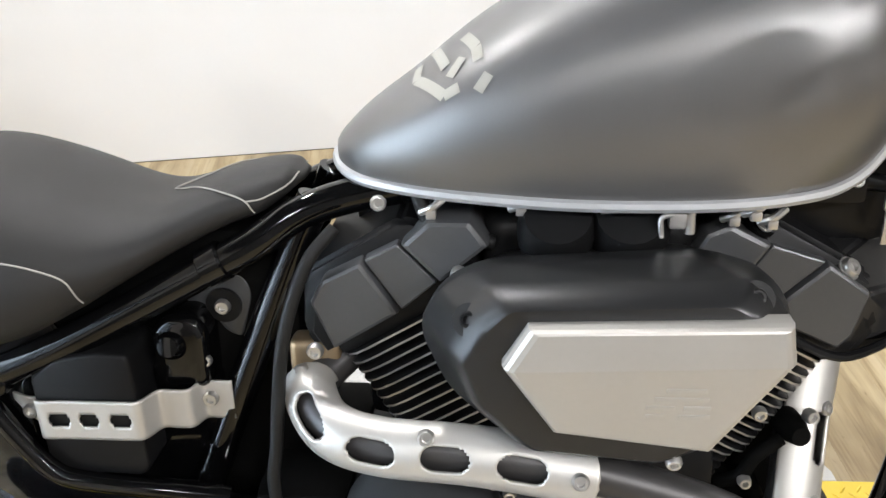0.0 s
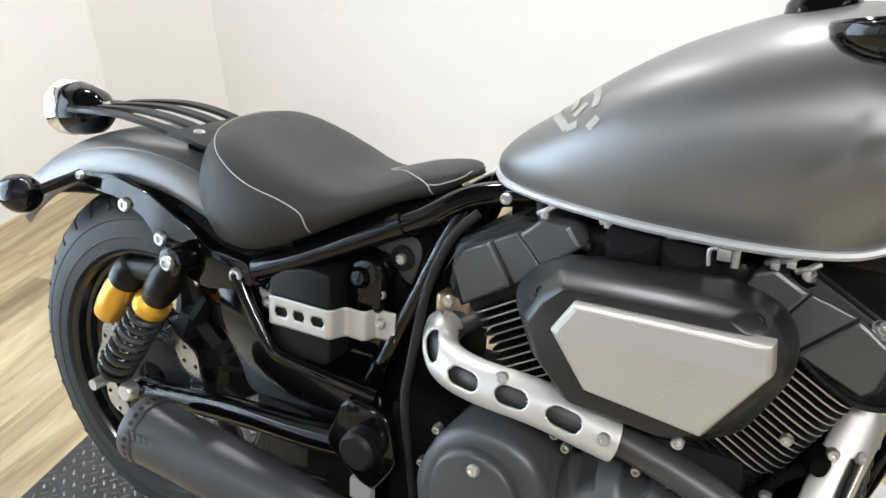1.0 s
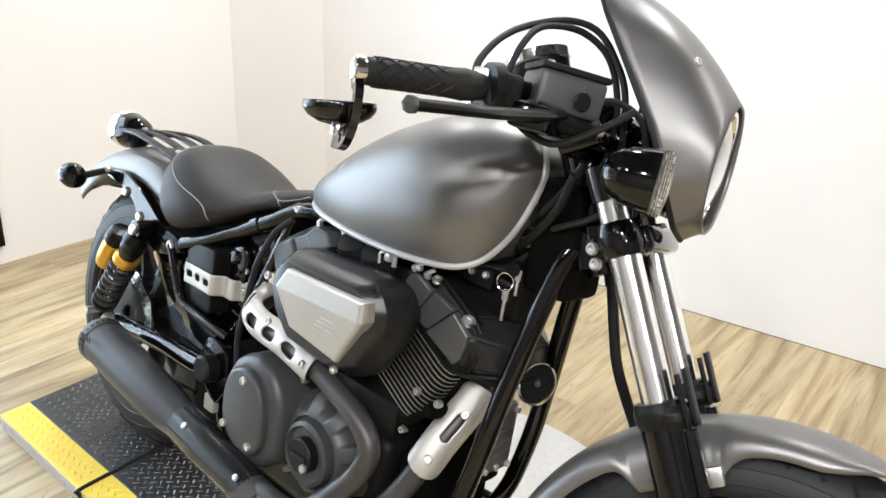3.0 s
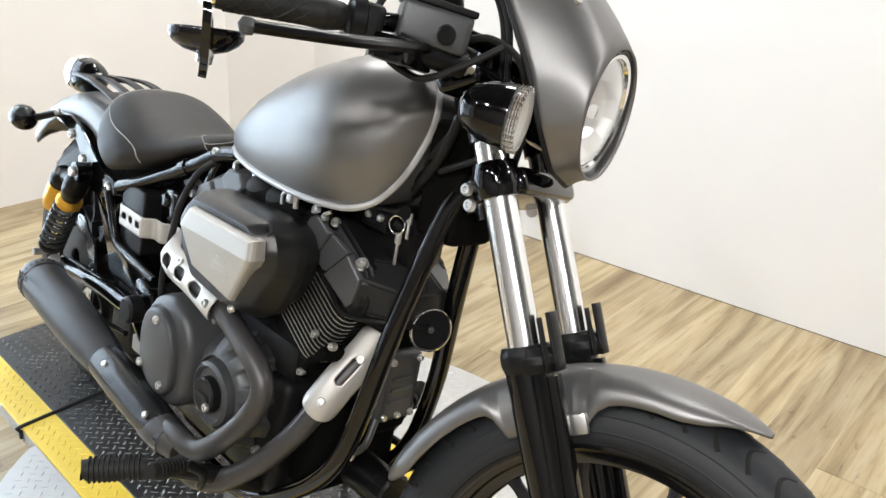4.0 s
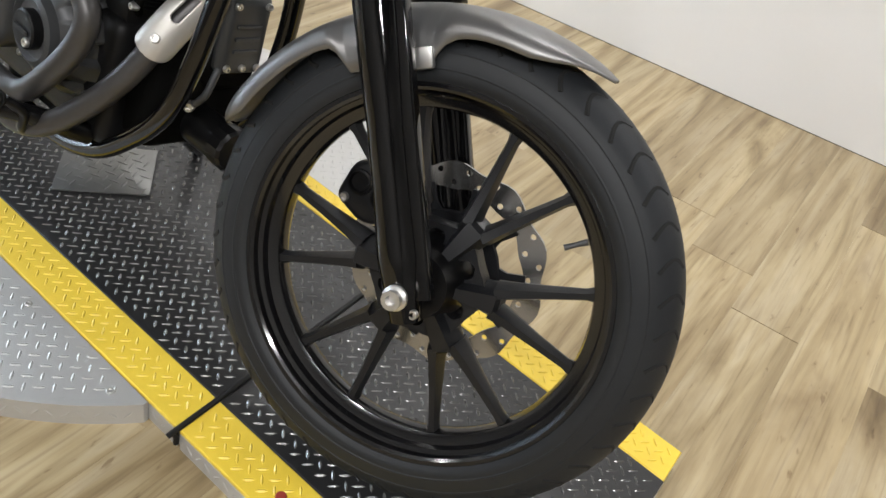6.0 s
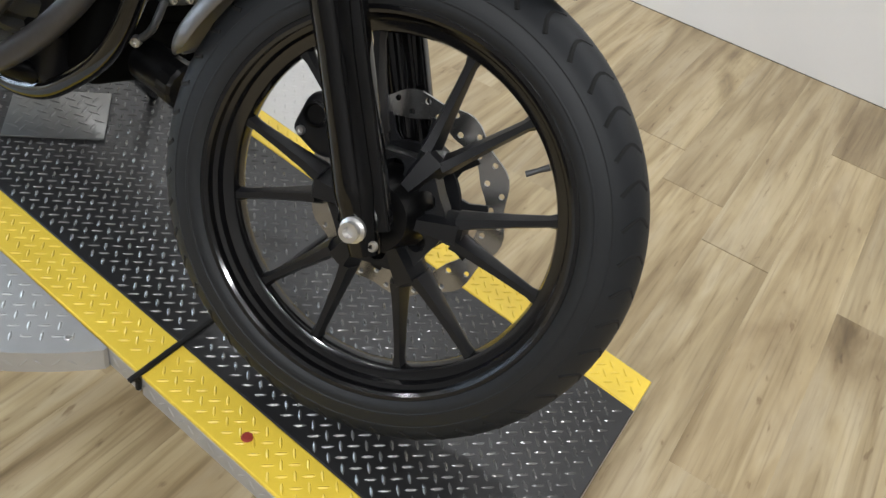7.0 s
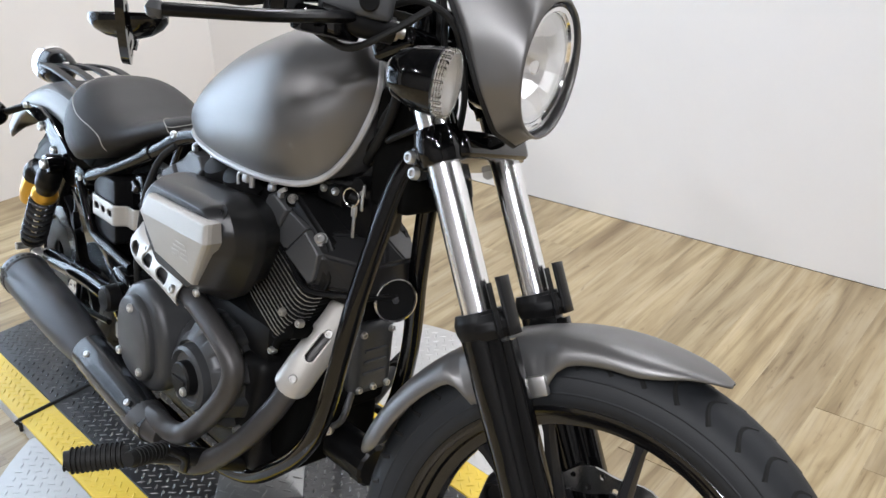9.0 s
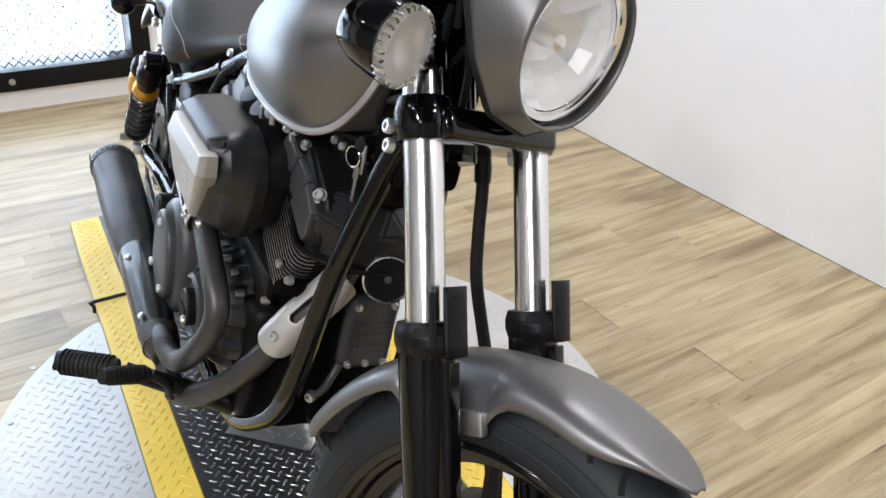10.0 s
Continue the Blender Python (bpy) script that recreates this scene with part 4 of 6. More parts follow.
# -- handlebar and controls
bars = spart("handlebar", tube([(-0.372, 0, 1.018), (-0.372, -0.06, 1.018), (-0.385, -0.13, 1.016), (-0.42, -0.215, 1.002), (-0.463, -0.281, 0.987), (-0.55, -0.376, 0.970)], 0.0115, 60), "gloss", None, "black handlebar with bar end mirrors")
bm = tube([(-0.372, 0, 1.018), (-0.372, -0.06, 1.018), (-0.385, -0.13, 1.016), (-0.42, -0.215, 1.002), (-0.463, -0.281, 0.987), (-0.55, -0.376, 0.970)], 0.0115, 60)
bm.transform(Matrix.Scale(-1, 4, (0, 1, 0)))
spart("handlebar_half", bm, "gloss", bars)
for s in (-1, 1):
    f = Matrix.Scale(-1, 4, (0, 1, 0)) if s > 0 else Matrix.Identity(4)

    def ctl(name, bm, mat, label="", parent=None, **kw):
        bm.transform(f)
        return spart(name, bm, mat, parent or bars, label, **kw)

    a, b = Vector((-0.452, -0.268, 0.990)), Vector((-0.548, -0.374, 0.970))
    grip = ctl("grip", tube([a, a.lerp(b, 0.03), a.lerp(b, 0.06), a.lerp(b, 0.5), a.lerp(b, 0.97), b], [0.014, 0.019, 0.0165, 0.0165, 0.0165, 0.0155], 60, 20), "rubber", "black ribbed rubber grip")
    ridges = []
    axis = (b - a).normalized()
    u1 = axis.cross(Vector((0, 0, 1))).normalized()
    u2 = u1.cross(axis)
    for turn in (-1, 1):
        for k in range(7):
            ridges.append(tube([a.lerp(b, 0.1 + 0.85 * q / 24) + (u1 * math.cos(turn * q * 0.25 + k * 0.9) + u2 * math.sin(turn * q * 0.25 + k * 0.9)) * 0.0168 for q in range(25)], 0.0009, 40, 4))
    ctl("grip_pattern", join(*ridges), "rubber", "", grip)
    ctl("bar_end", lathe([(0, 0), (0.014, 0), (0.0155, 0.004), (0.0155, 0.014), (0.011, 0.018), (0, 0.019)], axis_pose(b, axis), 20), "chrome", "chrome bar end cap")
    # mirror arm curls from the bar end down to the small round mirror
    arm_path = [Vector(q) for q in curve_points([b + axis * 0.010 + Vector((0, 0, 0.010)), b + axis * 0.008 + Vector((0, 0, -0.010)), (-0.549, -0.378, 0.942), (-0.554, -0.366, 0.918), (-0.572, -0.343, 0.897), (-0.592, -0.322, 0.889), (-0.612, -0.303, 0.890)], 44)]
    flat = Vector((0.75, 0.66, 0)).normalized()

    def rail(lo, hi, first, last):
        """A flat bar along the arm between two offsets across it."""
        rings_ = []
        for q in range(first, last + 1):
            t_ = (arm_path[min(q + 1, 43)] - arm_path[max(q - 1, 0)]).normalized()
            e_ = flat.cross(t_).normalized()
            rings_.append([tuple(arm_path[q] + e_ * u_ + flat * v_) for u_, v_ in ((lo, -0.0048), (hi, -0.0048), (hi, 0.0048), (lo, 0.0048))])
        return loft(rings_)

    arm = ctl("mirror_arm", join(rail(-0.0125, -0.0050, 0, 43), rail(0.0050, 0.0125, 0, 43)), "gloss", "black slotted mirror arm", angle=30)
    for first, last in ((0, 10), (13, 17), (20, 24), (27, 31), (34, 43)):
        ctl("arm_web", rail(-0.0053, 0.0053, first, last), "gloss", "", arm, angle=30)
    ctl("mirror_pivot", lathe([(0, 0), (0.010, 0), (0.011, 0.012), (0.007, 0.018), (0, 0.02)], axis_pose((-0.606, -0.311, 0.893), (0, 0, 1)), 16), "chrome", "", arm)
    tilt = axis_pose((-0.613, -0.308, 0.920), (0.15, 0.12, -1))
    ctl("mirror_shell", lathe([(0, 0.016), (0.012, 0.0155), (0.026, 0.012), (0.038, 0.005), (0.0445, -0.003), (0.0455, -0.010), (0.0440, -0.0135), (0.042, -0.012)], tilt, 40), "gloss", "gloss black round mirror shell", arm)
    ctl("mirror_glass", lathe([(0, -0.0105), (0.043, -0.0115)], tilt, 32), "chrome", "", arm)
    ctl("switch_housing", join(box((-0.468, -0.268, 0.964), (-0.425, -0.212, 1.014), 0.010, Matrix.Translation((-0.437, -0.24, 0.995)) @ pose(0, 0, 0, 0, 0, 42) @ Matrix.Translation((0.437, 0.24, -0.995)), 3)), "engine", "black switch housing")
    ctl("throttle_drum", lathe([(0.014, 0), (0.030, 0.002), (0.031, 0.016), (0.024, 0.02), (0.014, 0.02)], axis_pose((-0.452, -0.268, 0.990), -axis), 24), "plastic")
    lever = ctl("lever", sweep(curve_points([(-0.375, -0.215, 0.982), (-0.375, -0.26, 0.975), (-0.40, -0.32, 0.962), (-0.435, -0.37, 0.952), (-0.461, -0.405, 0.945)], 30), lambda i: circle(0.0125 - 0.003 * i / 29, 10, 0.007)), "satin", "black brake lever")
    ctl("lever_ball", lathe([(0, -0.010), (0.007, -0.008), (0.0105, 0), (0.007, 0.008), (0, 0.010)], axis_pose((-0.464, -0.409, 0.944), (0, 0, 1)), 14), "engine_grey", "", lever)
    if s < 0:
        res = ctl("brake_reservoir", join(box((-0.43, -0.225, 0.985), (-0.345, -0.150, 1.032), 0.008, Matrix.Translation((-0.387, -0.187, 1.0)) @ pose(0, 0, 0, 0, 0, 38) @ Matrix.Translation((0.387, 0.187, -1.0)), 3)), "engine_grey", "black brake fluid reservoir")
        lid_turn = Matrix.Translation((-0.387, -0.187, 1.0)) @ pose(0, 0, 0, 0, 0, 38) @ Matrix.Translation((0.387, 0.187, -1.0))
        ctl("reservoir_lid", box((-0.432, -0.227, 1.031), (-0.343, -0.148, 1.039), 0.003, lid_turn, 2), "engine", "", res)
        for lx, ly in ((-0.42, -0.215), (-0.355, -0.160)):
            ctl("lid_screw", bolt(lid_turn @ Vector((lx, ly, 1.039)), (0, 0, 1), 0.005, 0.003), "alloy", "", res)
        ctl("banjo_bolt", lathe([(0, 0), (0.011, 0), (0.011, 0.006), (0.007, 0.008), (0.007, 0.014), (0, 0.014)], axis_pose((-0.345, -0.165, 0.978), (0.6, 0.8, 0)), 12), "alloy", "", res)
        ctl("lever_clamp", join(box((-0.470, -0.275, 0.984), (-0.450, -0.245, 1.012), 0.004)), "alloy", "plated clamp", res)
        ctl("sight_glass", lathe([(0, 0.0), (0.0105, 0.0), (0.012, 0.002), (0.010, 0.004), (0, 0.003)], axis_pose((-0.352, -0.213, 1.003), (0.79, -0.61, 0)), 20), "engine", "", res)
        ctl("master_cylinder", tube([(-0.40, -0.235, 0.978), (-0.345, -0.165, 0.978)], 0.016, 8, 16), "engine", "", res)
        ctl("bracket_block", box((-0.42, -0.26, 0.955), (-0.37, -0.19, 0.985), 0.006), "gloss", "", res)
    ctl("riser", tube([(-0.372, -0.045, 0.975), (-0.372, -0.045, 1.022)], 0.02, 8, 16), "gloss")
for n, pts in (("throttle_cable", [(-0.470, -0.262, 0.992), (-0.482, -0.24, 1.022), (-0.479, -0.20, 1.061), (-0.467, -0.15, 1.091), (-0.437, -0.10, 1.115), (-0.400, -0.08, 1.112), (-0.368, -0.07, 1.08), (-0.342, -0.07, 1.035), (-0.33, -0.05, 0.95)]),
               ("return_cable", [(-0.454, -0.22, 1.0), (-0.457, -0.18, 1.062), (-0.450, -0.14, 1.095), (-0.415, -0.085, 1.105), (-0.375, -0.06, 1.075), (-0.350, -0.05, 1.0), (-0.36, -0.03, 0.9)]),
               ("brake_cable", [(-0.37, -0.15, 1.005), (-0.335, -0.13, 1.02), (-0.300, -0.10, 1.0), (-0.29, -0.06, 0.93), (-0.30, -0.03, 0.87)]),
               ("clutch_cable", [(-0.39, 0.20, 1.0), (-0.36, 0.13, 1.10), (-0.33, 0.05, 1.10), (-0.31, 0.0, 1.02), (-0.36, -0.02, 0.88)]),
               ("wiring_loom", [(-0.33, -0.07, 0.97), (-0.31, -0.09, 0.93), (-0.33, -0.07, 0.88), (-0.40, -0.04, 0.84)]),
               ("lever_hose", [(-0.430, -0.215, 0.965), (-0.405, -0.20, 0.952), (-0.373, -0.195, 0.950), (-0.331, -0.185, 0.978), (-0.297, -0.17, 1.010)])):
    spart(n, tube(pts, 0.0046, 48, 8), "rubber", bars, "black rubber cable")


gauge_pose = axis_pose((-0.482, -0.045, 1.060), (-0.45, 0.0, 0.9))
gauge = spart("speedometer", lathe([(0.0, -0.036), (0.030, -0.034), (0.042, -0.018), (0.043, 0.010), (0.040, 0.012), (0.039, 0.007), (0.0, 0.007)], gauge_pose, 36), "plastic", bars, "round black speedometer with a chrome rim")
spart("gauge_rim", lathe([(0.042, -0.004), (0.0455, -0.002), (0.0455, 0.012), (0.041, 0.015), (0.040, 0.011)], gauge_pose, 36), "chrome", gauge)
spart("gauge_bracket", tube([(-0.470, -0.040, 1.030), (-0.425, -0.015, 1.012), (-0.385, 0.0, 1.008)], 0.016, 12, 10), "plastic", gauge)
# -- tank
def smooth_table(rows, x):
    """Smooth values between the rows of a table whose first column is x."""
    t = np.array(rows, float)
    s = np.interp(x, t[:, 0], np.arange(len(t))) if t[0, 0] < t[-1, 0] else np.interp(-x, -t[:, 0], np.arange(len(t)))
    i = int(min(max(math.floor(s), 0), len(t) - 2))
    u = s - i
    a, b, c, d = t[max(i - 1, 0)], t[i], t[i + 1], t[min(i + 2, len(t) - 1)]
    return 0.5 * (2 * b + (c - a) * u + (2 * a - 5 * b + 4 * c - d) * u * u + (3 * b - a - 3 * c + d) * u**3)


# rows: lower rim (x, z, half width), widest half width, crown (x, z)
TANK = [(-0.938, 0.764, 0.009, 0.010, -0.938, 0.776), (-0.930, 0.758, 0.032, 0.036, -0.930, 0.787), (-0.905, 0.754, 0.060, 0.066, -0.905, 0.810), (-0.86, 0.752, 0.083, 0.092, -0.86, 0.842),
        (-0.80, 0.751, 0.102, 0.113, -0.80, 0.887), (-0.72, 0.750, 0.117, 0.130, -0.72, 0.933), (-0.62, 0.751, 0.122, 0.142, -0.625, 0.970), (-0.55, 0.755, 0.116, 0.143, -0.565, 0.983),
        (-0.506, 0.762, 0.100, 0.134, -0.530, 0.985), (-0.474, 0.783, 0.081, 0.119, -0.507, 0.984), (-0.449, 0.825, 0.062, 0.100, -0.492, 0.982), (-0.434, 0.876, 0.047, 0.080, -0.482, 0.980),
        (-0.426, 0.913, 0.043, 0.062, -0.474, 0.977), (-0.437, 0.940, 0.034, 0.045, -0.470, 0.973), (-0.462, 0.958, 0.018, 0.022, -0.468, 0.966)]
DENTS = [((-0.5515, -0.138, 0.906), 0.013, 0.0016)]


def tank_at(k, u):
    """k runs along the rows of TANK; u: 0 at the lower rim on the right, 0.5 on the crown, 1 at the lower rim on the left."""
    xr, zr, wr, wb, xc, zc = smooth_rows(TANK, k)
    side = -1 if u < 0.5 else 1
    v = 1 - abs(u - 0.5) * 2
    xm, zm = xr + (xc - xr) * 0.379, zr + (zc - zr) * 0.379
    if v < 0.28:
        q = v / 0.28
        e = 1 - (1 - q) ** 2
        p = Vector((xr + (xm - xr) * q, side * (wr + (wb - wr) * e), zr + (zm - zr) * q))
    else:
        a = (v - 0.28) / 0.72 * math.pi / 2
        p = Vector((xm + (xc - xm) * math.sin(a), side * wb * math.cos(a) ** 0.88, zm + (zc - zm) * math.sin(a) ** 0.96))
    for at, wide, deep in DENTS:
        d = (p - Vector(at)).length
        if d < 3 * wide:
            p.y += deep * math.exp(-((d / wide) ** 2))
    return p


def smooth_rows(rows, k):
    """Smooth values between the rows of a table at the running index k."""
    i = int(min(max(math.floor(k), 0), len(rows) - 2))
    u = k - i
    a, b, c, d = (np.array(rows[min(max(q, 0), len(rows) - 1)]) for q in (i - 1, i, i + 1, i + 2))
    return 0.5 * (2 * b + (c - a) * u + (2 * a - 5 * b + 4 * c - d) * u * u + (3 * b - a - 3 * c + d) * u**3)


def tank_point(x, u):
    """A point of the rear two thirds of the tank, at x."""
    return tank_at(float(np.interp(x, [r[0] for r in TANK[:8]], range(8))), u)


ks = np.linspace(0, len(TANK) - 1, 100)
tank = bpart("fuel_tank", loft([[tuple(tank_at(float(k), q / 56)) for q in range(57)] for k in ks]), "paint", None, "matte gunmetal teardrop fuel tank with small dents", angle=60)
rim = [tank_at(float(k), 0) for k in ks] + [tank_at(float(k), 1) for k in ks[::-1]]
bpart("tank_seam", sweep(curve_points([p + Vector((0, 0, -0.002)) for p in rim] + [rim[0]], 260)[:-1], lambda i: circle(0.0056, 8, 0.0056), closed=True), "flange", tank, "pale grey welded seam lip")
bpart("filler_cap", lathe([(0, 0.026), (0.026, 0.025), (0.031, 0.021), (0.032, 0.010), (0.036, 0.006), (0.037, 0.0), (0.04, -0.006)], axis_pose((-0.60, 0, 0.975), (-0.15, 0, 1)), 32), "gloss", tank, "black fuel filler cap")
bpart("cap_ring", lathe([(0.030, 0.021), (0.0335, 0.020), (0.0345, 0.014), (0.032, 0.012)], axis_pose((-0.60, 0, 0.975), (-0.15, 0, 1)), 32), "chrome", tank)
# tank badge: plain bars in a broken hexagon outline
strokes = [((-0.854, 0.448), (-0.854, 0.376), (-0.826, 0.264), (-0.814, 0.268)), ((-0.812, 0.42), (-0.802, 0.352), (-0.8, 0.312)), ((-0.84, 0.48), (-0.826, 0.348)), ((-0.812, 0.344), (-0.822, 0.308)), ((-0.79, 0.268), (-0.8, 0.24))]
badge_bits = []
for st in strokes:
    bmx = bmesh.new()
    for (xa, ua), (xb, ub) in zip(st, st[1:]):
        rows = []
        for i in range(6):
            x, u = xa + (xb - xa) * i / 5, ua + (ub - ua) * i / 5
            p, px, pu = tank_point(x, u), tank_point(x + 0.002, u), tank_point(x, u + 0.004)
            ex, eu = (px - p).normalized(), (pu - p).normalized()
            nrm = ex.cross(eu).normalized()
            nrm = nrm if nrm.y < 0 else -nrm
            along = (tank_point(xb, ub) - tank_point(xa, ua)).normalized()
            wide = along.cross(nrm).normalized() * 0.0050
            rows.append([tuple(p + nrm * 0.0009 - wide), tuple(p + nrm * 0.0009 + wide)])
        piece = loft(rows, False, False)
        bmx = join(bmx, piece)
    badge_bits.append(bmx)
for bit in badge_bits:
    bpart("badge_stroke", bit, "badge", tank)

# -- seat
SEAT = [(-1.378, 0.699, 0.732, 0.0282), (-1.37, 0.664, 0.756, 0.0799), (-1.35, 0.637, 0.77, 0.1175), (-1.31, 0.619, 0.775, 0.141), (-1.26, 0.615, 0.763, 0.1485), (-1.21, 0.627, 0.744, 0.1429), (-1.16, 0.649, 0.726, 0.1222),
        (-1.12, 0.67, 0.722, 0.1015), (-1.08, 0.69, 0.732, 0.0827), (-1.04, 0.707, 0.745, 0.0677), (-1.005, 0.718, 0.752, 0.0564), (-0.985, 0.73, 0.752, 0.0414), (-0.972, 0.738, 0.745, 0.0169)]


def seat_point(x, u):
    _, zb, zt, w = smooth_table(SEAT, x)
    side = -1 if u < 0.5 else 1
    v = 1 - abs(u - 0.5) * 2
    zc = zb + 0.30 * (zt - zb)
    if v < 0.22:
        s = 1 - v / 0.22
        return Vector((x, side * w * (1 - 0.12 * s * s), zc - (zc - zb) * s))
    a = (v - 0.22) / 0.78 * math.pi / 2
    return Vector((x, side * w * math.cos(a) ** 0.75, zc + (zt - zc) * math.sin(a) ** 0.9))


sx = np.concatenate([np.linspace(-1.378, -1.34, 10), np.linspace(-1.33, -1.0, 40), np.linspace(-0.995, -0.972, 8)])
seat = bpart("seat", loft([[tuple(seat_point(float(x), k / 32)) for k in range(33)] for x in sx]), "leather", None, "black vinyl solo seat with pale stitching", angle=70)
lines = [[(-1.345, 0.5), (-1.352, 0.444), (-1.350, 0.36), (-1.325, 0.29), (-1.285, 0.25), (-1.245, 0.228), (-1.203, 0.21), (-1.176, 0.168), (-1.164, 0.114), (-1.161, 0.018)], [(-1.107, 0.5), (-1.074, 0.45), (-1.04, 0.30), (-1.017, 0.156), (-1.011, 0.02)], [(-1.017, 0.156), (-0.993, 0.125), (-0.980, 0.16), (-0.976, 0.35)]]
for ln in lines:
    for flip in (False, True):
        pts = [Vector(p) for p in curve_points([(x, u, 0) for x, u in ln], 26)]
        pts = [seat_point(p.x, (1 - p.y) if flip else p.y) + Vector((0, 0.001 if flip else -0.001, 0.001)) for p in pts]
        bpart("stitching", tube(pts, 0.0009, 60, 5), "thread", seat, "pale thread stitching")

# -- rear fender, tail lamp, rack, rear signals
rear_fender = solid(bpart("rear_fender", fender((-1.49, 0, 0.323), radians(58), radians(146), lambda a: 0.402 + 0.035 * max(0, math.cos(a - math.pi)) ** 1.5, lambda a: 0.345, 0.105), "paint", None, "matte gunmetal rear fender"), 0.003)
for s in (-1, 1):
    ridge = []
    for i in range(8, 60, 3):
        a = radians(58) + radians(88) * i / 64
        top, low = 0.402 + 0.035 * max(0, math.cos(a - math.pi)) ** 1.5, 0.342
        b = 0.56 * math.pi / 2
        r = low + (top - low) * math.cos(b) ** 0.75
        ridge.append((-1.49 + r * math.cos(a), s * 0.105 * math.sin(b) ** 0.85, 0.323 + r * math.sin(a)))
    bpart("pressed_ridge", tube([(x, y * 0.97, z - 0.0035) for x, y, z in ridge], 0.0062, 60, 12), "paint", rear_fender)
TL = Vector((-1.742, 0, 0.731))
tail_lamp = bpart("tail_lamp", lathe([(0, 0.085), (0.02, 0.08), (0.036, 0.06), (0.043, 0.03), (0.044, 0.0), (0.040, -0.004), (0, -0.004)], axis_pose(TL, (1, 0, 0)), 32), "gloss", None, "black bullet tail lamp with a chrome rim")
bpart("chrome_rim", lathe([(0.0445, 0.012), (0.047, 0.004), (0.047, -0.016), (0.043, -0.020), (0.04, -0.016)], axis_pose(TL, (1, 0, 0)), 32), "chrome", tail_lamp)
bpart("tail_lens", lathe([(0.041, -0.012), (0.03, -0.02), (0, -0.023)], axis_pose(TL, (1, 0, 0)), 32), "lens", tail_lamp)
rack = bpart("luggage_rack", join(*[sweep(curve_points([(-1.66, y * 0.75, 0.744), (-1.60, y, 0.750), (-1.54, y * 1.12, 0.752), (-1.47, y * 1.12, 0.745), (-1.405, y, 0.732)], 24), lambda i: [(0.010, 0.003), (-0.010, 0.003), (-0.010, -0.003), (0.010, -0.003)]) for y in (-0.062, -0.021, 0.021, 0.062)]), "plastic", None, "black slotted steel luggage rack", angle=30)
for lo, hi, tip in (((-1.70, -0.050, 0.738), (-1.590, 0.050, 0.746), -3), ((-1.445, -0.080, 0.731), (-1.365, 0.080, 0.738), 9)):
    mid = Vector(((lo[0] + hi[0]) / 2, 0, (lo[2] + hi[2]) / 2))
    bpart("rack_plate", box(lo, hi, 0.003, Matrix.Translation(mid) @ pose(0, 0, 0, 0, tip) @ Matrix.Translation(-mid)), "plastic", rack)
# dark mount below the plate, shade included in its colour
bpart("rack_mount", box((-1.430, -0.055, 0.712), (-1.372, 0.055, 0.730), 0.004), "shaded_black", rack)
for x, y in ((-1.415, -0.045), (-1.415, 0.045), (-1.665, 0.0)):
    bpart("rack_bolt", bolt((x, y, 0.7385 if x > -1.5 else 0.746), (0.1, 0, 1), 0.009, 0.005), "alloy", rack)
for s in (-1, 1):
    strut = bpart("fender_strut", slab(rounded([(-1.605, 0.664), (-1.519, 0.674), (-1.451, 0.657), (-1.386, 0.626), (-1.334, 0.596), (-1.262, 0.588), (-1.252, 0.556), (-1.300, 0.540), (-1.345, 0.532), (-1.385, 0.542), (-1.424, 0.574), (-1.466, 0.620), (-1.517, 0.641), (-1.600, 0.648)], 0.012), s * 0.098, s * 0.119, 0.005), "gloss", None, "gloss black fender strut", angle=35)
    for x, z in ((-1.285, 0.567), (-1.428, 0.592), (-1.498, 0.632), (-1.59, 0.662)):
        bpart("strut_bolt", bolt((x, s * 0.119, z), (0, s, 0), 0.011 if x > -1.55 else 0.007, 0.007), "alloy", strut)
    sig = bpart("turn_signal", lathe([(0, 0.030), (0.016, 0.028), (0.026, 0.018), (0.0305, 0.0), (0.029, -0.014), (0.026, -0.024)], axis_pose((-1.672, s * 0.165, 0.628), (1, 0, 0)), 28), "gloss", None, "gloss black bullet turn signal")
    bpart("signal_lens", lathe([(0.026, -0.024), (0.018, -0.030), (0, -0.032)], axis_pose((-1.672, s * 0.165, 0.628), (1, 0, 0)), 28), "lens", sig)
    bpart("signal_stalk", tube([(-1.655, s * 0.15, 0.632), (-1.625, s * 0.125, 0.648), (-1.60, s * 0.112, 0.660)], 0.0085, 10), "satin", sig)

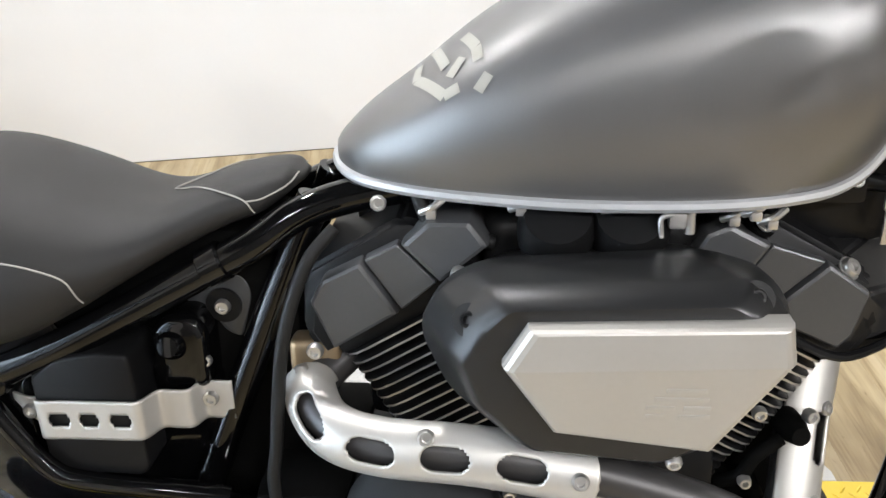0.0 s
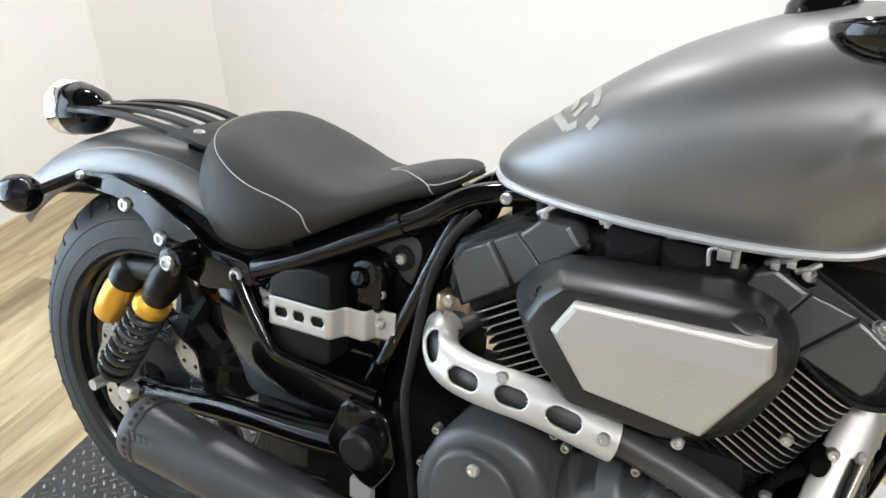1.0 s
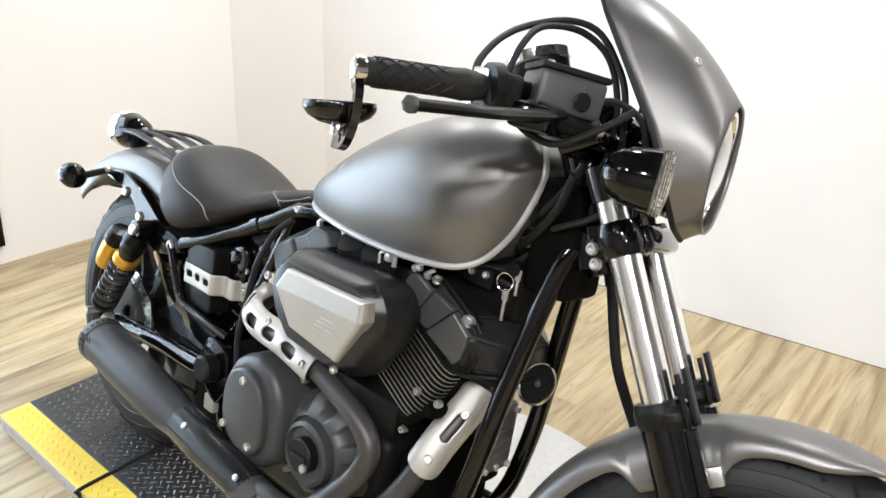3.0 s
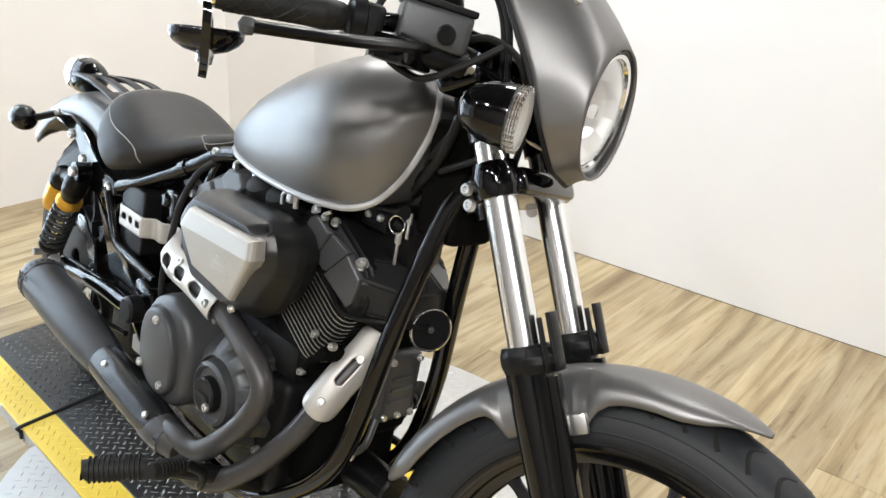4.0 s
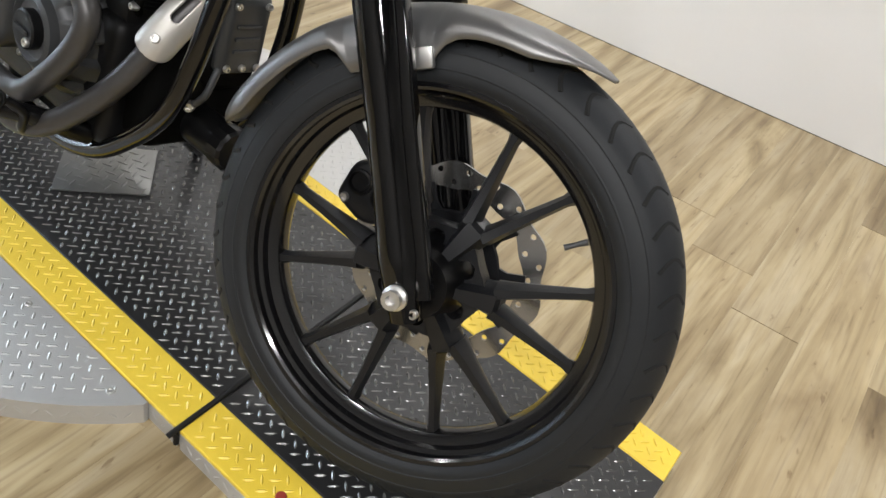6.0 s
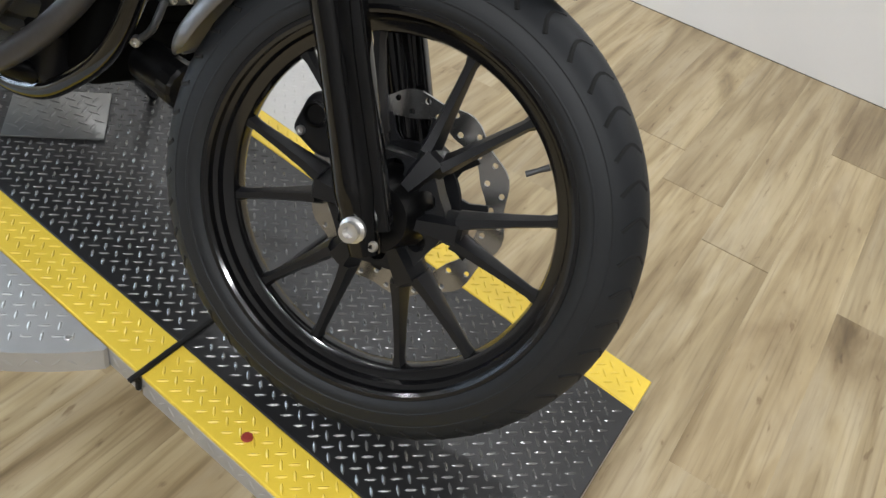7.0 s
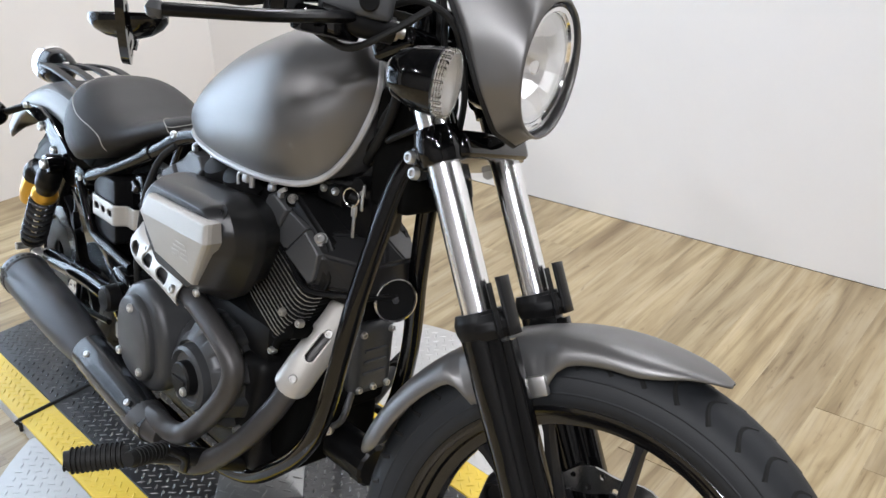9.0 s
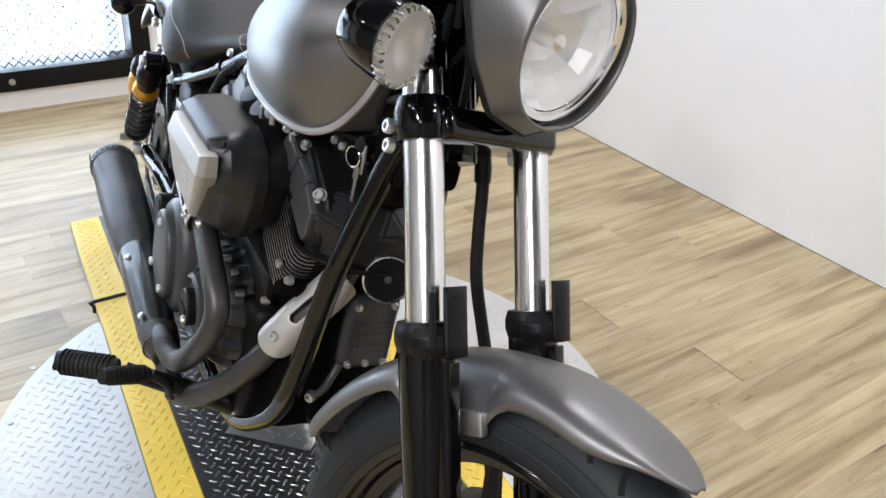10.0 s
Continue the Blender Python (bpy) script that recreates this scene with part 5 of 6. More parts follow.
# -- frame
frame_ob = bpart("frame", tube([(-0.34, 0, 0.80), (-0.385, 0, 0.90)], 0.034, 8, 20), "gloss", None, "gloss black tubular steel frame")
for s in (-1, 1):
    for pts, r in (([(-1.29, s * 0.106, 0.564), (-1.20, s * 0.094, 0.600), (-1.106, s * 0.079, 0.645), (-1.019, s * 0.066, 0.688), (-0.93, s * 0.048, 0.731), (-0.70, s * 0.03, 0.765), (-0.42, s * 0.02, 0.83)], 0.0165),
                   ([(-1.287, s * 0.118, 0.568), (-1.256, s * 0.118, 0.511), (-1.230, s * 0.117, 0.472), (-1.200, s * 0.117, 0.458), (-1.118, s * 0.116, 0.449), (-1.050, s * 0.114, 0.442)], 0.010),
                   ([(-0.955, s * 0.045, 0.732), (-0.988, s * 0.050, 0.66), (-1.037, s * 0.055, 0.55), (-1.075, s * 0.062, 0.46), (-1.092, s * 0.075, 0.40), (-1.075, s * 0.09, 0.28), (-1.0, s * 0.10, 0.20)], 0.0165),
                   ([(-0.362, s * 0.028, 0.825), *([(-0.372, -0.045, 0.78), (-0.392, -0.078, 0.62), (-0.420, -0.094, 0.44), (-0.455, -0.098, 0.35)] if s < 0 else [(-0.382, 0.032, 0.76), (-0.405, 0.050, 0.62), (-0.420, 0.066, 0.56), (-0.440, 0.085, 0.48), (-0.460, 0.094, 0.40), (-0.480, 0.098, 0.34)]), (-0.52, s * 0.10, 0.275), (-0.62, s * 0.10, 0.20), (-0.75, s * 0.10, 0.168), (-0.95, s * 0.105, 0.18)], 0.0155)):
        bpart("frame_tube", tube(pts, r, 64, 16), "gloss", frame_ob)
    bpart("pivot_plate", slab(rounded([(-1.125, 0.36), (-1.045, 0.30), (-1.005, 0.36), (-1.02, 0.43), (-1.09, 0.44)], 0.02), s * 0.10, s * 0.135, 0.006), "gloss", frame_ob)
    bpart("pivot_cap", lathe([(0, 0.03), (0.022, 0.029), (0.027, 0.024), (0.028, 0.0)], axis_pose((-1.047, s * 0.144, 0.387), (0, s, 0)), 24), "engine", frame_ob, "black plastic swingarm pivot cap")
    bpart("pivot_tube", tube([(-1.047, s * 0.08, 0.387), (-1.047, s * 0.150, 0.387)], 0.0265, 8, 24), "gloss", frame_ob)
    bpart("gusset", slab(rounded([(-0.45, 0.80), (-0.36, 0.83), (-0.37, 0.755), (-0.40, 0.745)], 0.01), s * 0.02, s * 0.036, 0.003), "gloss", frame_ob)
    bpart("rail_clamp", lathe([(0.0168, -0.012), (0.0195, -0.01), (0.0195, 0.01), (0.0168, 0.012)], axis_pose((-1.05, s * 0.0705, 0.674), (0.9, 0.1, 0.42)), 18), "gloss", frame_ob)
    bpart("side_plate", slab(rounded([(-1.300, 0.572), (-1.277, 0.535), (-1.248, 0.472), (-1.218, 0.448), (-1.072, 0.438), (-1.062, 0.384), (-1.158, 0.370), (-1.283, 0.378), (-1.300, 0.422), (-1.344, 0.483), (-1.380, 0.529), (-1.360, 0.560)], 0.012), s * 0.088, s * 0.104, 0.004), "gloss", frame_ob)
    swing = bpart("swingarm_rail", tube([(-1.04, s * 0.112, 0.362), (-1.164, s * 0.112, 0.347), (-1.269, s * 0.110, 0.340), (-1.383, s * 0.110, 0.329), (-1.50, s * 0.112, 0.316)], [0.022, 0.0215, 0.021, 0.0205, 0.020], 30, 20), "gloss", None, "gloss black swingarm rail")
    bpart("brake_stay", tube([(-1.12, s * 0.130, 0.300), (-1.25, s * 0.132, 0.285), (-1.40, s * 0.128, 0.292)], 0.006, 16, 8), "satin", swing)
    bpart("axle_end", lathe([(0, 0.02), (0.012, 0.02), (0.016, 0.014), (0.016, 0)], axis_pose((-1.505, s * 0.128, 0.323), (0, s, 0)), 16), "alloy", swing)
    bpart("tail_cap", lathe([(0.0, 0.012), (0.018, 0.010), (0.02, 0.0)], axis_pose((-1.500, s * 0.112, 0.316), (-1, 0, 0)), 16), "chrome", swing)
    # shock with gold collar and reservoir
    top, low = Vector((-1.373, s * 0.142, 0.578)), Vector((-1.548, s * 0.135, 0.335))
    d = (low - top).normalized()
    shock = bpart("shock_absorber", tube([top, low], 0.010, 8, 12), "chrome", None, "twin rear shock with black spring and gold reservoir")
    bpart("shock_body", tube([top.lerp(low, 0.04), top.lerp(low, 0.10), top.lerp(low, 0.26), top.lerp(low, 0.30)], [0.020, 0.027, 0.027, 0.022], 16, 20), "satin", shock)
    bpart("preload_collar", tube([top.lerp(low, 0.30), top.lerp(low, 0.31), top.lerp(low, 0.40), top.lerp(low, 0.41)], [0.020, 0.0285, 0.0285, 0.02], 16, 24), "gold", shock, "gold anodised preload collar")
    u1 = d.cross(Vector((0, 1, 0))).normalized()
    u2 = d.cross(u1)
    coils, n = 7.0, 170
    bpart("spring", sweep([top.lerp(low, 0.41 + 0.49 * i / n) + (u1 * math.cos(2 * math.pi * coils * i / n) + u2 * math.sin(2 * math.pi * coils * i / n)) * 0.0255 for i in range(n + 1)], lambda i: circle(0.0052, 8)), "spring", shock, "black coil spring")
    bpart("lower_seat", tube([top.lerp(low, 0.89), top.lerp(low, 0.93), top.lerp(low, 0.96)], [0.028, 0.028, 0.016], 10, 20), "satin", shock)
    bpart("upper_eye", lathe([(0.007, -0.018), (0.021, -0.016), (0.021, 0.016), (0.007, 0.018)], axis_pose(top, (0, 1, 0)), 20), "gloss", shock)
    bpart("top_bolt", bolt(top + Vector((0, s * 0.018, 0)), (0, s, 0), 0.0115, 0.008), "alloy", shock)
    bpart("bottom_bolt", tube([low + Vector((0, -s * 0.02, 0)), low + Vector((0, s * 0.035, 0))], 0.009, 8, 12), "alloy", shock, "plated lower shock bolt")
    r0 = top + Vector((-0.090, 0, -0.026))
    r1 = r0 + d * 0.12
    bpart("reservoir", tube([r0.lerp(r1, 0.30), r0.lerp(r1, 0.32), r0.lerp(r1, 0.97), r1], [0.018, 0.0255, 0.0255, 0.021], 16, 24), "gold", shock, "gold anodised gas reservoir")
    bpart("reservoir_cap", tube([r0, r0.lerp(r1, 0.03), r0.lerp(r1, 0.31)], [0.020, 0.0265, 0.0265], 12, 24), "satin", shock)
    bpart("reservoir_bridge", tube([r0.lerp(r1, 0.1), top.lerp(low, 0.10)], 0.016, 8, 14), "satin", shock)

# -- side cover box with its silver strap
side_box = bpart("side_cover", slab(rounded([(-1.265, 0.40), (-1.275, 0.55), (-1.155, 0.570), (-1.14, 0.565), (-1.14, 0.405)], 0.018), -0.03, -0.078, 0.012), "gloss", None, "gloss black side box with a silver strap")
bpart("battery_box", slab(rounded([(-1.226, 0.462), (-1.234, 0.480), (-1.234, 0.572), (-1.205, 0.592), (-1.165, 0.599), (-1.134, 0.597), (-1.131, 0.585), (-1.131, 0.468), (-1.140, 0.460)], 0.008), -0.05, -0.111, 0.005, 3), "plastic", side_box, "matte black plastic box")
bpart("rear_cover", slab(rounded([(-1.16, 0.40), (-1.16, 0.560), (-1.09, 0.570), (-1.064, 0.548), (-1.078, 0.48), (-1.105, 0.41)], 0.018), -0.02, -0.066, 0.01), "gloss", side_box)
bpart("relay_cover", slab(rounded([(-1.126, 0.535), (-1.124, 0.606), (-1.108, 0.622), (-1.078, 0.624), (-1.066, 0.606), (-1.068, 0.540)], 0.014), -0.035, -0.080, 0.016, 5), "gloss", side_box, "gloss black moulded cover")
bpart("cover_screw", bolt((-1.072, -0.072, 0.572), (0, -1, 0), 0.0065, 0.005), "alloy", side_box)
bpart("cap_bulge", lathe([(0.0, 0.012), (0.010, 0.011), (0.014, 0.006), (0.016, 0.0)], axis_pose((-1.102, -0.078, 0.592), (0, -1, 0.2)), 20), "gloss", side_box)
bpart("bolt_lug", slab(rounded([(-1.112, 0.632), (-1.060, 0.652), (-1.034, 0.652), (-1.026, 0.632), (-1.042, 0.582), (-1.058, 0.590), (-1.070, 0.612)], 0.010), -0.030, -0.046, 0.003), "engine_grey", side_box)
bpart("lug_bolt", join(lathe([(0.0, 0.0), (0.018, 0.0), (0.018, 0.004), (0.0, 0.004)], axis_pose((-1.056, -0.046, 0.620), (0, -1, 0)), 20)), "plastic", side_box)
bpart("lug_screw", bolt((-1.056, -0.050, 0.620), (0, -1, 0), 0.008, 0.006), "alloy", side_box)
strap_plan = [(-1.050, -0.072), (-1.066, -0.072), (-1.080, -0.073), (-1.088, -0.089), (-1.102, -0.091), (-1.118, -0.092), (-1.129, -0.112), (-1.145, -0.114), (-1.175, -0.114), (-1.205, -0.114), (-1.230, -0.114), (-1.2365, -0.100), (-1.250, -0.0975), (-1.268, -0.090)]
path = [Vector(p) for p in curve_points([(x, y, 0) for x, y in strap_plan], 140)]
hs = 13
bm = bmesh.new()
grid = []
for p in path:
    # the end tab is cut on a slant
    low = 0.5055 if p.x > -1.238 else 0.512 + (-1.238 - p.x) * 0.75
    high = 0.5485 if p.x > -1.236 else 0.5425
    grid.append([bm.verts.new((p.x, p.y, low + (high - low) * k / (hs - 1))) for k in range(hs)])
for i in range(139):
    for k in range(hs - 1):
        x = (path[i].x + path[i + 1].x) / 2
        slot = any(abs(x - c) < (0.0105 if k in (5, 6) else 0.0088) for c in (-1.148, -1.180, -1.210)) and k in (4, 5, 6, 7)
        if not slot:
            bm.faces.new((grid[i][k], grid[i + 1][k], grid[i + 1][k + 1], grid[i][k + 1]))
strap = solid(bpart("strap", bm, "silver", side_box, "satin silver slotted strap"), 0.0025)
bpart("strap_screw", bolt((-1.072, -0.074, 0.530), (0, -1, 0), 0.008, 0.006), "alloy", side_box)
bpart("strap_screw", bolt((-1.2455, -0.100, 0.5287), (0, -1, 0), 0.008, 0.006), "alloy", side_box)
bpart("seat_pan", box((-1.26, -0.026, 0.585), (-0.98, 0.026, 0.668), 0.012, Matrix.Translation((-1.12, 0, 0.63)) @ pose(0, 0, 0, 0, -24) @ Matrix.Translation((1.12, 0, -0.63))), "shaded_black", frame_ob)
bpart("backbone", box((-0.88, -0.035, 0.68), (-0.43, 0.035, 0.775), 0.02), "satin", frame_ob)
# added dark block that closes the gap between tank front and head tube
bpart("wiring_cover", box((-0.432, -0.045, 0.745), (-0.350, 0.045, 0.915), 0.015, segs=3), "shaded_black", frame_ob)
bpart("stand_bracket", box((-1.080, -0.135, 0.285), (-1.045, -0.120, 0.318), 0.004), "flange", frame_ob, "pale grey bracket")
# added block that stands in for the darkness below the swingarm
bpart("hugger", box((-1.19, -0.095, 0.23), (-1.05, -0.02, 0.36), 0.02), "shaded_black", frame_ob)
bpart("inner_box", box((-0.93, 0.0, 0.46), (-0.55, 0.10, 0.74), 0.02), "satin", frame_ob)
bpart("mid_panel", box((-1.17, -0.045, 0.26), (-0.98, 0.09, 0.70), 0.02), "shaded_black", frame_ob)

# -- engine
CRANK = Vector((-0.712, 0, 0.345))
engine = bpart("engine", join(box((-0.99, -0.115, 0.215), (-0.575, 0.115, 0.44), 0.03, segs=3), box((-0.90, -0.10, 0.42), (-0.58, 0.10, 0.50), 0.02)), "engine", None, "black air cooled twin cylinder engine")


def cylinder(name, lean, fins, label):
    d = Vector((math.sin(radians(lean)), 0, math.cos(radians(lean))))
    m = Matrix.Translation(CRANK) @ pose(0, 0, 0, 0, lean)
    cyl = bpart(name, box((-0.050, -0.06, 0.10), (0.050, 0.06, 0.33), 0.02, m, 3), "engine", engine, label)
    for k in range(fins):
        h = 0.165 + 0.152 * k / (fins - 1)
        w = 0.072 if k > 3 else 0.064
        ring = rounded([(-w, -0.092), (w, -0.092), (w, 0.092), (-w, 0.092)], 0.03)
        bm = bmesh.new()
        rows = [[bm.verts.new((x * q, y * q, h + z)) for x, y in ring] for q, z in ((0.6, -0.0012), (0.985, -0.0012), (1.0, 0.0), (0.985, 0.0012), (0.6, 0.0012))]
        for a, b in zip(rows, rows[1:]):
            for i in range(len(ring)):
                bm.faces.new((a[i], a[(i + 1) % len(ring)], b[(i + 1) % len(ring)], b[i]))
        bm.transform(m)
        bpart("fin", bm, "engine", cyl)
        if k > 2:
            bm = bmesh.new()
            pts = [(x, y) for x, y in ring if y < -0.06]
            pts = sorted(pts, key=lambda p: p[0])
            low, top = [bm.verts.new((x * 1.003, y * 1.003, h - 0.0011)) for x, y in pts], [bm.verts.new((x * 1.003, y * 1.003, h + 0.0011)) for x, y in pts]
            for i in range(len(pts) - 1):
                bm.faces.new((low[i], low[i + 1], top[i + 1], top[i]))
            bm.transform(m)
            bpart("fin_edge", bm, "fin_edge", cyl, "bright machined fin edge")
    head = bpart("cylinder_head", box((-0.070, -0.085, 0.318), (0.070, 0.085, 0.335), 0.006, m, 2), "engine", engine)
    # rocker cover: a faceted cap with a raised middle band
    prof = [(-0.090, 0.326), (-0.090, 0.360), (-0.056, 0.408), (0.050, 0.408), (0.088, 0.372), (0.088, 0.326)]
    bmc = loft([[(x * (0.94 if abs(y) > 0.08 else 1), y, 0.326 + (z - 0.326) * (0.86 if abs(y) > 0.08 else 1)) for x, z in prof] for y in (-0.086, -0.078, 0.078, 0.086)])
    bmesh.ops.bevel(bmc, geom=bmc.edges[:], offset=0.005, segments=2, affect="EDGES")
    bmc.transform(m)
    rc = bpart("rocker_cover", bmc, "engine", engine, "black faceted rocker cover")
    for outline, y1, bev in (([(-0.955, 0.650), (-0.942, 0.672), (-0.906, 0.690), (-0.874, 0.640), (-0.936, 0.602)], -0.104, 0.006), ([(-0.904, 0.690), (-0.873, 0.706), (-0.839, 0.669), (-0.872, 0.641)], -0.0985, 0.003), ([(-0.870, 0.706), (-0.846, 0.728), (-0.808, 0.728), (-0.792, 0.706), (-0.836, 0.670)], -0.105, 0.007)) if lean < 0 else ():
        bpart("cover_panel", slab(rounded(outline, 0.0025), -0.040, y1, bev, 2), "head_grey", rc, "grey faceted head panel", angle=20)
    for x, z, y in ((-0.078, 0.345, -0.107), (0.076, 0.345, -0.107)) if lean < 0 else ():
        bpart("cover_bolt", bolt(m @ Vector((x, y, z)), (0, -1, 0), 0.008, 0.007), "alloy", rc)
    bpart("head_bolt", bolt(m @ Vector((0.045, -0.094, 0.25)), (0, -1, 0), 0.007, 0.008), "alloy", rc)
    return cyl, m


front_cyl, mf = cylinder("front_cylinder", 30, 17, "finned black front cylinder")
rear_cyl, mr = cylinder("rear_cylinder", -30, 15, "finned black rear cylinder")
# big angular side cowl on the front head, dark grey
HEAD = [(-0.505, 0.0915, 0.684), (-0.469, 0.0905, 0.659), (-0.488, 0.0915, 0.605), (-0.500, 0.035, 0.688), (-0.440, 0.030, 0.672), (-0.415, 0.045, 0.650), (-0.420, 0.060, 0.610), (-0.402, 0.020, 0.655), (-0.404, 0.020, 0.605), (-0.430, 0.0, 0.686), (-0.560, 0.080, 0.650), (-0.560, 0.080, 0.690), (-0.520, 0.080, 0.585)]
bm = bmesh.new()
for x, y, z in HEAD:
    for s in (-1, 1):
        bm.verts.new((x, s * y, z))
bmesh.ops.remove_doubles(bm, verts=bm.verts[:], dist=0.0005)
bmesh.ops.convex_hull(bm, input=bm.verts[:])
bmesh.ops.dissolve_limit(bm, angle_limit=radians(12), verts=bm.verts[:], edges=bm.edges[:])
bmesh.ops.bevel(bm, geom=bm.edges[:], offset=0.004, segments=2, affect="EDGES", clamp_overlap=True)
cap = bpart("head_side_cover", bm, "head_black", engine, "black angular head cover", angle=25)
for outline, y1, bev, name in (([(-0.622, 0.690), (-0.609, 0.715), (-0.590, 0.723), (-0.554, 0.704), (-0.588, 0.652), (-0.606, 0.656)], -0.0960, 0.006, "cover_panel"), ([(-0.587, 0.651), (-0.553, 0.703), (-0.507, 0.688), (-0.558, 0.638)], -0.0915, 0.003, "cover_band"), ([(-0.557, 0.637), (-0.505, 0.687), (-0.468, 0.660), (-0.478, 0.618), (-0.489, 0.606)], -0.0960, 0.006, "cover_panel")):
    bpart(name, slab(rounded(outline, 0.0025), -0.040, y1, bev, 2), "head_grey", cap, "grey faceted head panel", angle=20)
bpart("cover_lip", tube([(-0.560, -0.090, 0.640), (-0.520, -0.096, 0.612), (-0.480, -0.0955, 0.599), (-0.423, -0.064, 0.606), (-0.402, -0.022, 0.603), (-0.402, 0.022, 0.603), (-0.423, 0.064, 0.606)], 0.0045, 60, 8), "satin", cap)
bpart("head_gasket", slab(rounded([(-0.552, 0.628), (-0.520, 0.604), (-0.482, 0.590), (-0.425, 0.599), (-0.425, 0.588), (-0.482, 0.578), (-0.525, 0.592), (-0.560, 0.618)], 0.003), 0.058, -0.058, 0.002), "engine", cap)
for at, r, axis in (((-0.485, -0.081, 0.677), 0.009, (0.45, -0.6, 0.65)), ((-0.560, -0.082, 0.719), 0.007, (0.4, -0.6, 0.7))):
    bpart("bolt_recess", lathe([(0.0, -0.002), (r * 1.45, -0.002), (r * 1.7, -0.001), (r * 1.75, -0.010), (0.0, -0.010)], axis_pose(at, axis), 20), "shaded_black", cap)
    bpart("head_bolt", join(lathe([(0.0, 0.0), (r * 1.2, 0.0), (r * 1.2, 0.0015), (0.0, 0.0015)], axis_pose(at, axis), 18), bolt(at, axis, r, 0.007)), "alloy", cap)
# front of the crankcase: bolted cover, sensor and pipework seen between the down tubes
nose = bpart("crankcase_nose", box((-0.490, -0.012, 0.400), (-0.462, 0.070, 0.525), 0.014, None, 3), "engine_grey", engine, "dark grey bolted front cover")
for y, z in ((0.000, 0.413), (0.000, 0.512), (0.058, 0.413), (0.058, 0.512), (0.029, 0.413)):
    bpart("nose_bolt", bolt((-0.462, y, z), (1, 0, 0), 0.006, 0.006), "alloy", nose)
for z in (0.440, 0.460, 0.480):
    bpart("nose_rib", box((-0.464, 0.006, z - 0.003), (-0.458, 0.052, z + 0.003), 0.002), "engine_grey", nose)
bpart("oil_pipe", tube([(-0.49, -0.030, 0.34), (-0.470, -0.034, 0.355), (-0.458, -0.030, 0.375), (-0.466, -0.010, 0.41)], 0.006, 24, 10), "engine_grey", engine)
bpart("pipe_union", bolt((-0.485, -0.034, 0.342), (0.6, -0.8, 0), 0.009, 0.012), "alloy", engine)
# clutch cover and alternator cover on the right side
clutch = bpart("clutch_cover", slab(rounded([(-0.955, 0.40), (-0.945, 0.335), (-0.90, 0.295), (-0.82, 0.285), (-0.775, 0.32), (-0.77, 0.41), (-0.80, 0.475), (-0.86, 0.495), (-0.92, 0.47)], 0.035), -0.10, -0.185, 0.018), "engine_grey", engine, "dark grey clutch cover")
bpart("cover_disc", slab(rounded([(-0.925, 0.405), (-0.92, 0.345), (-0.885, 0.315), (-0.83, 0.308), (-0.80, 0.34), (-0.80, 0.405), (-0.825, 0.455), (-0.87, 0.47), (-0.91, 0.45)], 0.03), -0.18, -0.200, 0.008), "engine_grey", clutch)
for x, z in ((-0.862, 0.446), (-0.828, 0.334), (-0.908, 0.345)):
    bpart("cover_bolt", bolt((x, -0.200, z), (0, -1, 0), 0.008, 0.006), "alloy", clutch)
for x, z, y in ((-0.952, 0.34, -0.13), (-0.945, 0.44, -0.13), (-0.78, 0.30, -0.14), (-0.885, 0.285, -0.135), (-0.79, 0.485, -0.13), (-0.965, 0.385, -0.13), (-0.73, 0.475, -0.12), (-0.66, 0.46, -0.12), (-0.62, 0.30, -0.12), (-0.557, 0.471, -0.10), (-0.67, 0.531, -0.105), (-0.775, 0.472, -0.13), (-0.692, 0.468, -0.125), (-0.634, 0.437, -0.115), (-0.853, 0.487, -0.12)):
    bpart("case_bolt", bolt((x, y, z), (0, -1, 0), 0.0065, 0.012), "alloy", engine)
AC = axis_pose((-0.705, -0.10, 0.372), (0, -1, 0))
# a stepped bell whose rim is cut into rounded lobes
bell = [(0.106, -0.004, 0.0), (0.104, 0.016, 1.0), (0.099, 0.032, 1.0), (0.090, 0.046, 0.75), (0.080, 0.055, 0.25), (0.068, 0.062, 0.0), (0.064, 0.063, 0.0), (0.061, 0.056, 0.0), (0.058, 0.056, 0.0), (0.056, 0.074, 0.0), (0.049, 0.078, 0.0), (0.045, 0.070, 0.0), (0.041, 0.070, 0.0), (0.0005, 0.070, 0.0)]
bell_rings = []
for r, h, cutin in bell:
    ring = []
    for k in range(180):
        a = 2 * math.pi * k / 180
        lobe = min(1.0, max(0.0, (math.cos(9 * a) + 0.15) * 2.2))
        ring.append(tuple(AC @ Vector(((r - 0.012 * cutin * lobe) * math.cos(a), (r - 0.012 * cutin * lobe) * math.sin(a), h - 0.010 * cutin * lobe))))
    bell_rings.append(ring)
alt = bpart("alternator_cover", loft(bell_rings), "engine_grey", engine, "dark grey stepped round engine cover with a lobed rim", angle=38)
bpart("timing_plug", lathe([(0.031, -0.01), (0.031, 0.006), (0.028, 0.009), (0, 0.009)], AC @ Matrix.Translation((0, 0, 0.079)), 30), "engine", alt)
bpart("plug_slot", box((-0.020, -0.004, 0), (0.020, 0.004, 0.0025), 0.001, AC @ Matrix.Translation((0, 0, 0.0885))), "rubber", alt)
bpart("cover_bolt", bolt(AC @ Vector((0.018, -0.014, 0.088)), (0, -1, 0), 0.008, 0.006), "alloy", alt)
# sump and inner cases, blackened so that they look shaded
bpart("sump", box((-0.95, -0.085, 0.180), (-0.64, 0.085, 0.23), 0.02, segs=2), "shaded_black", engine)
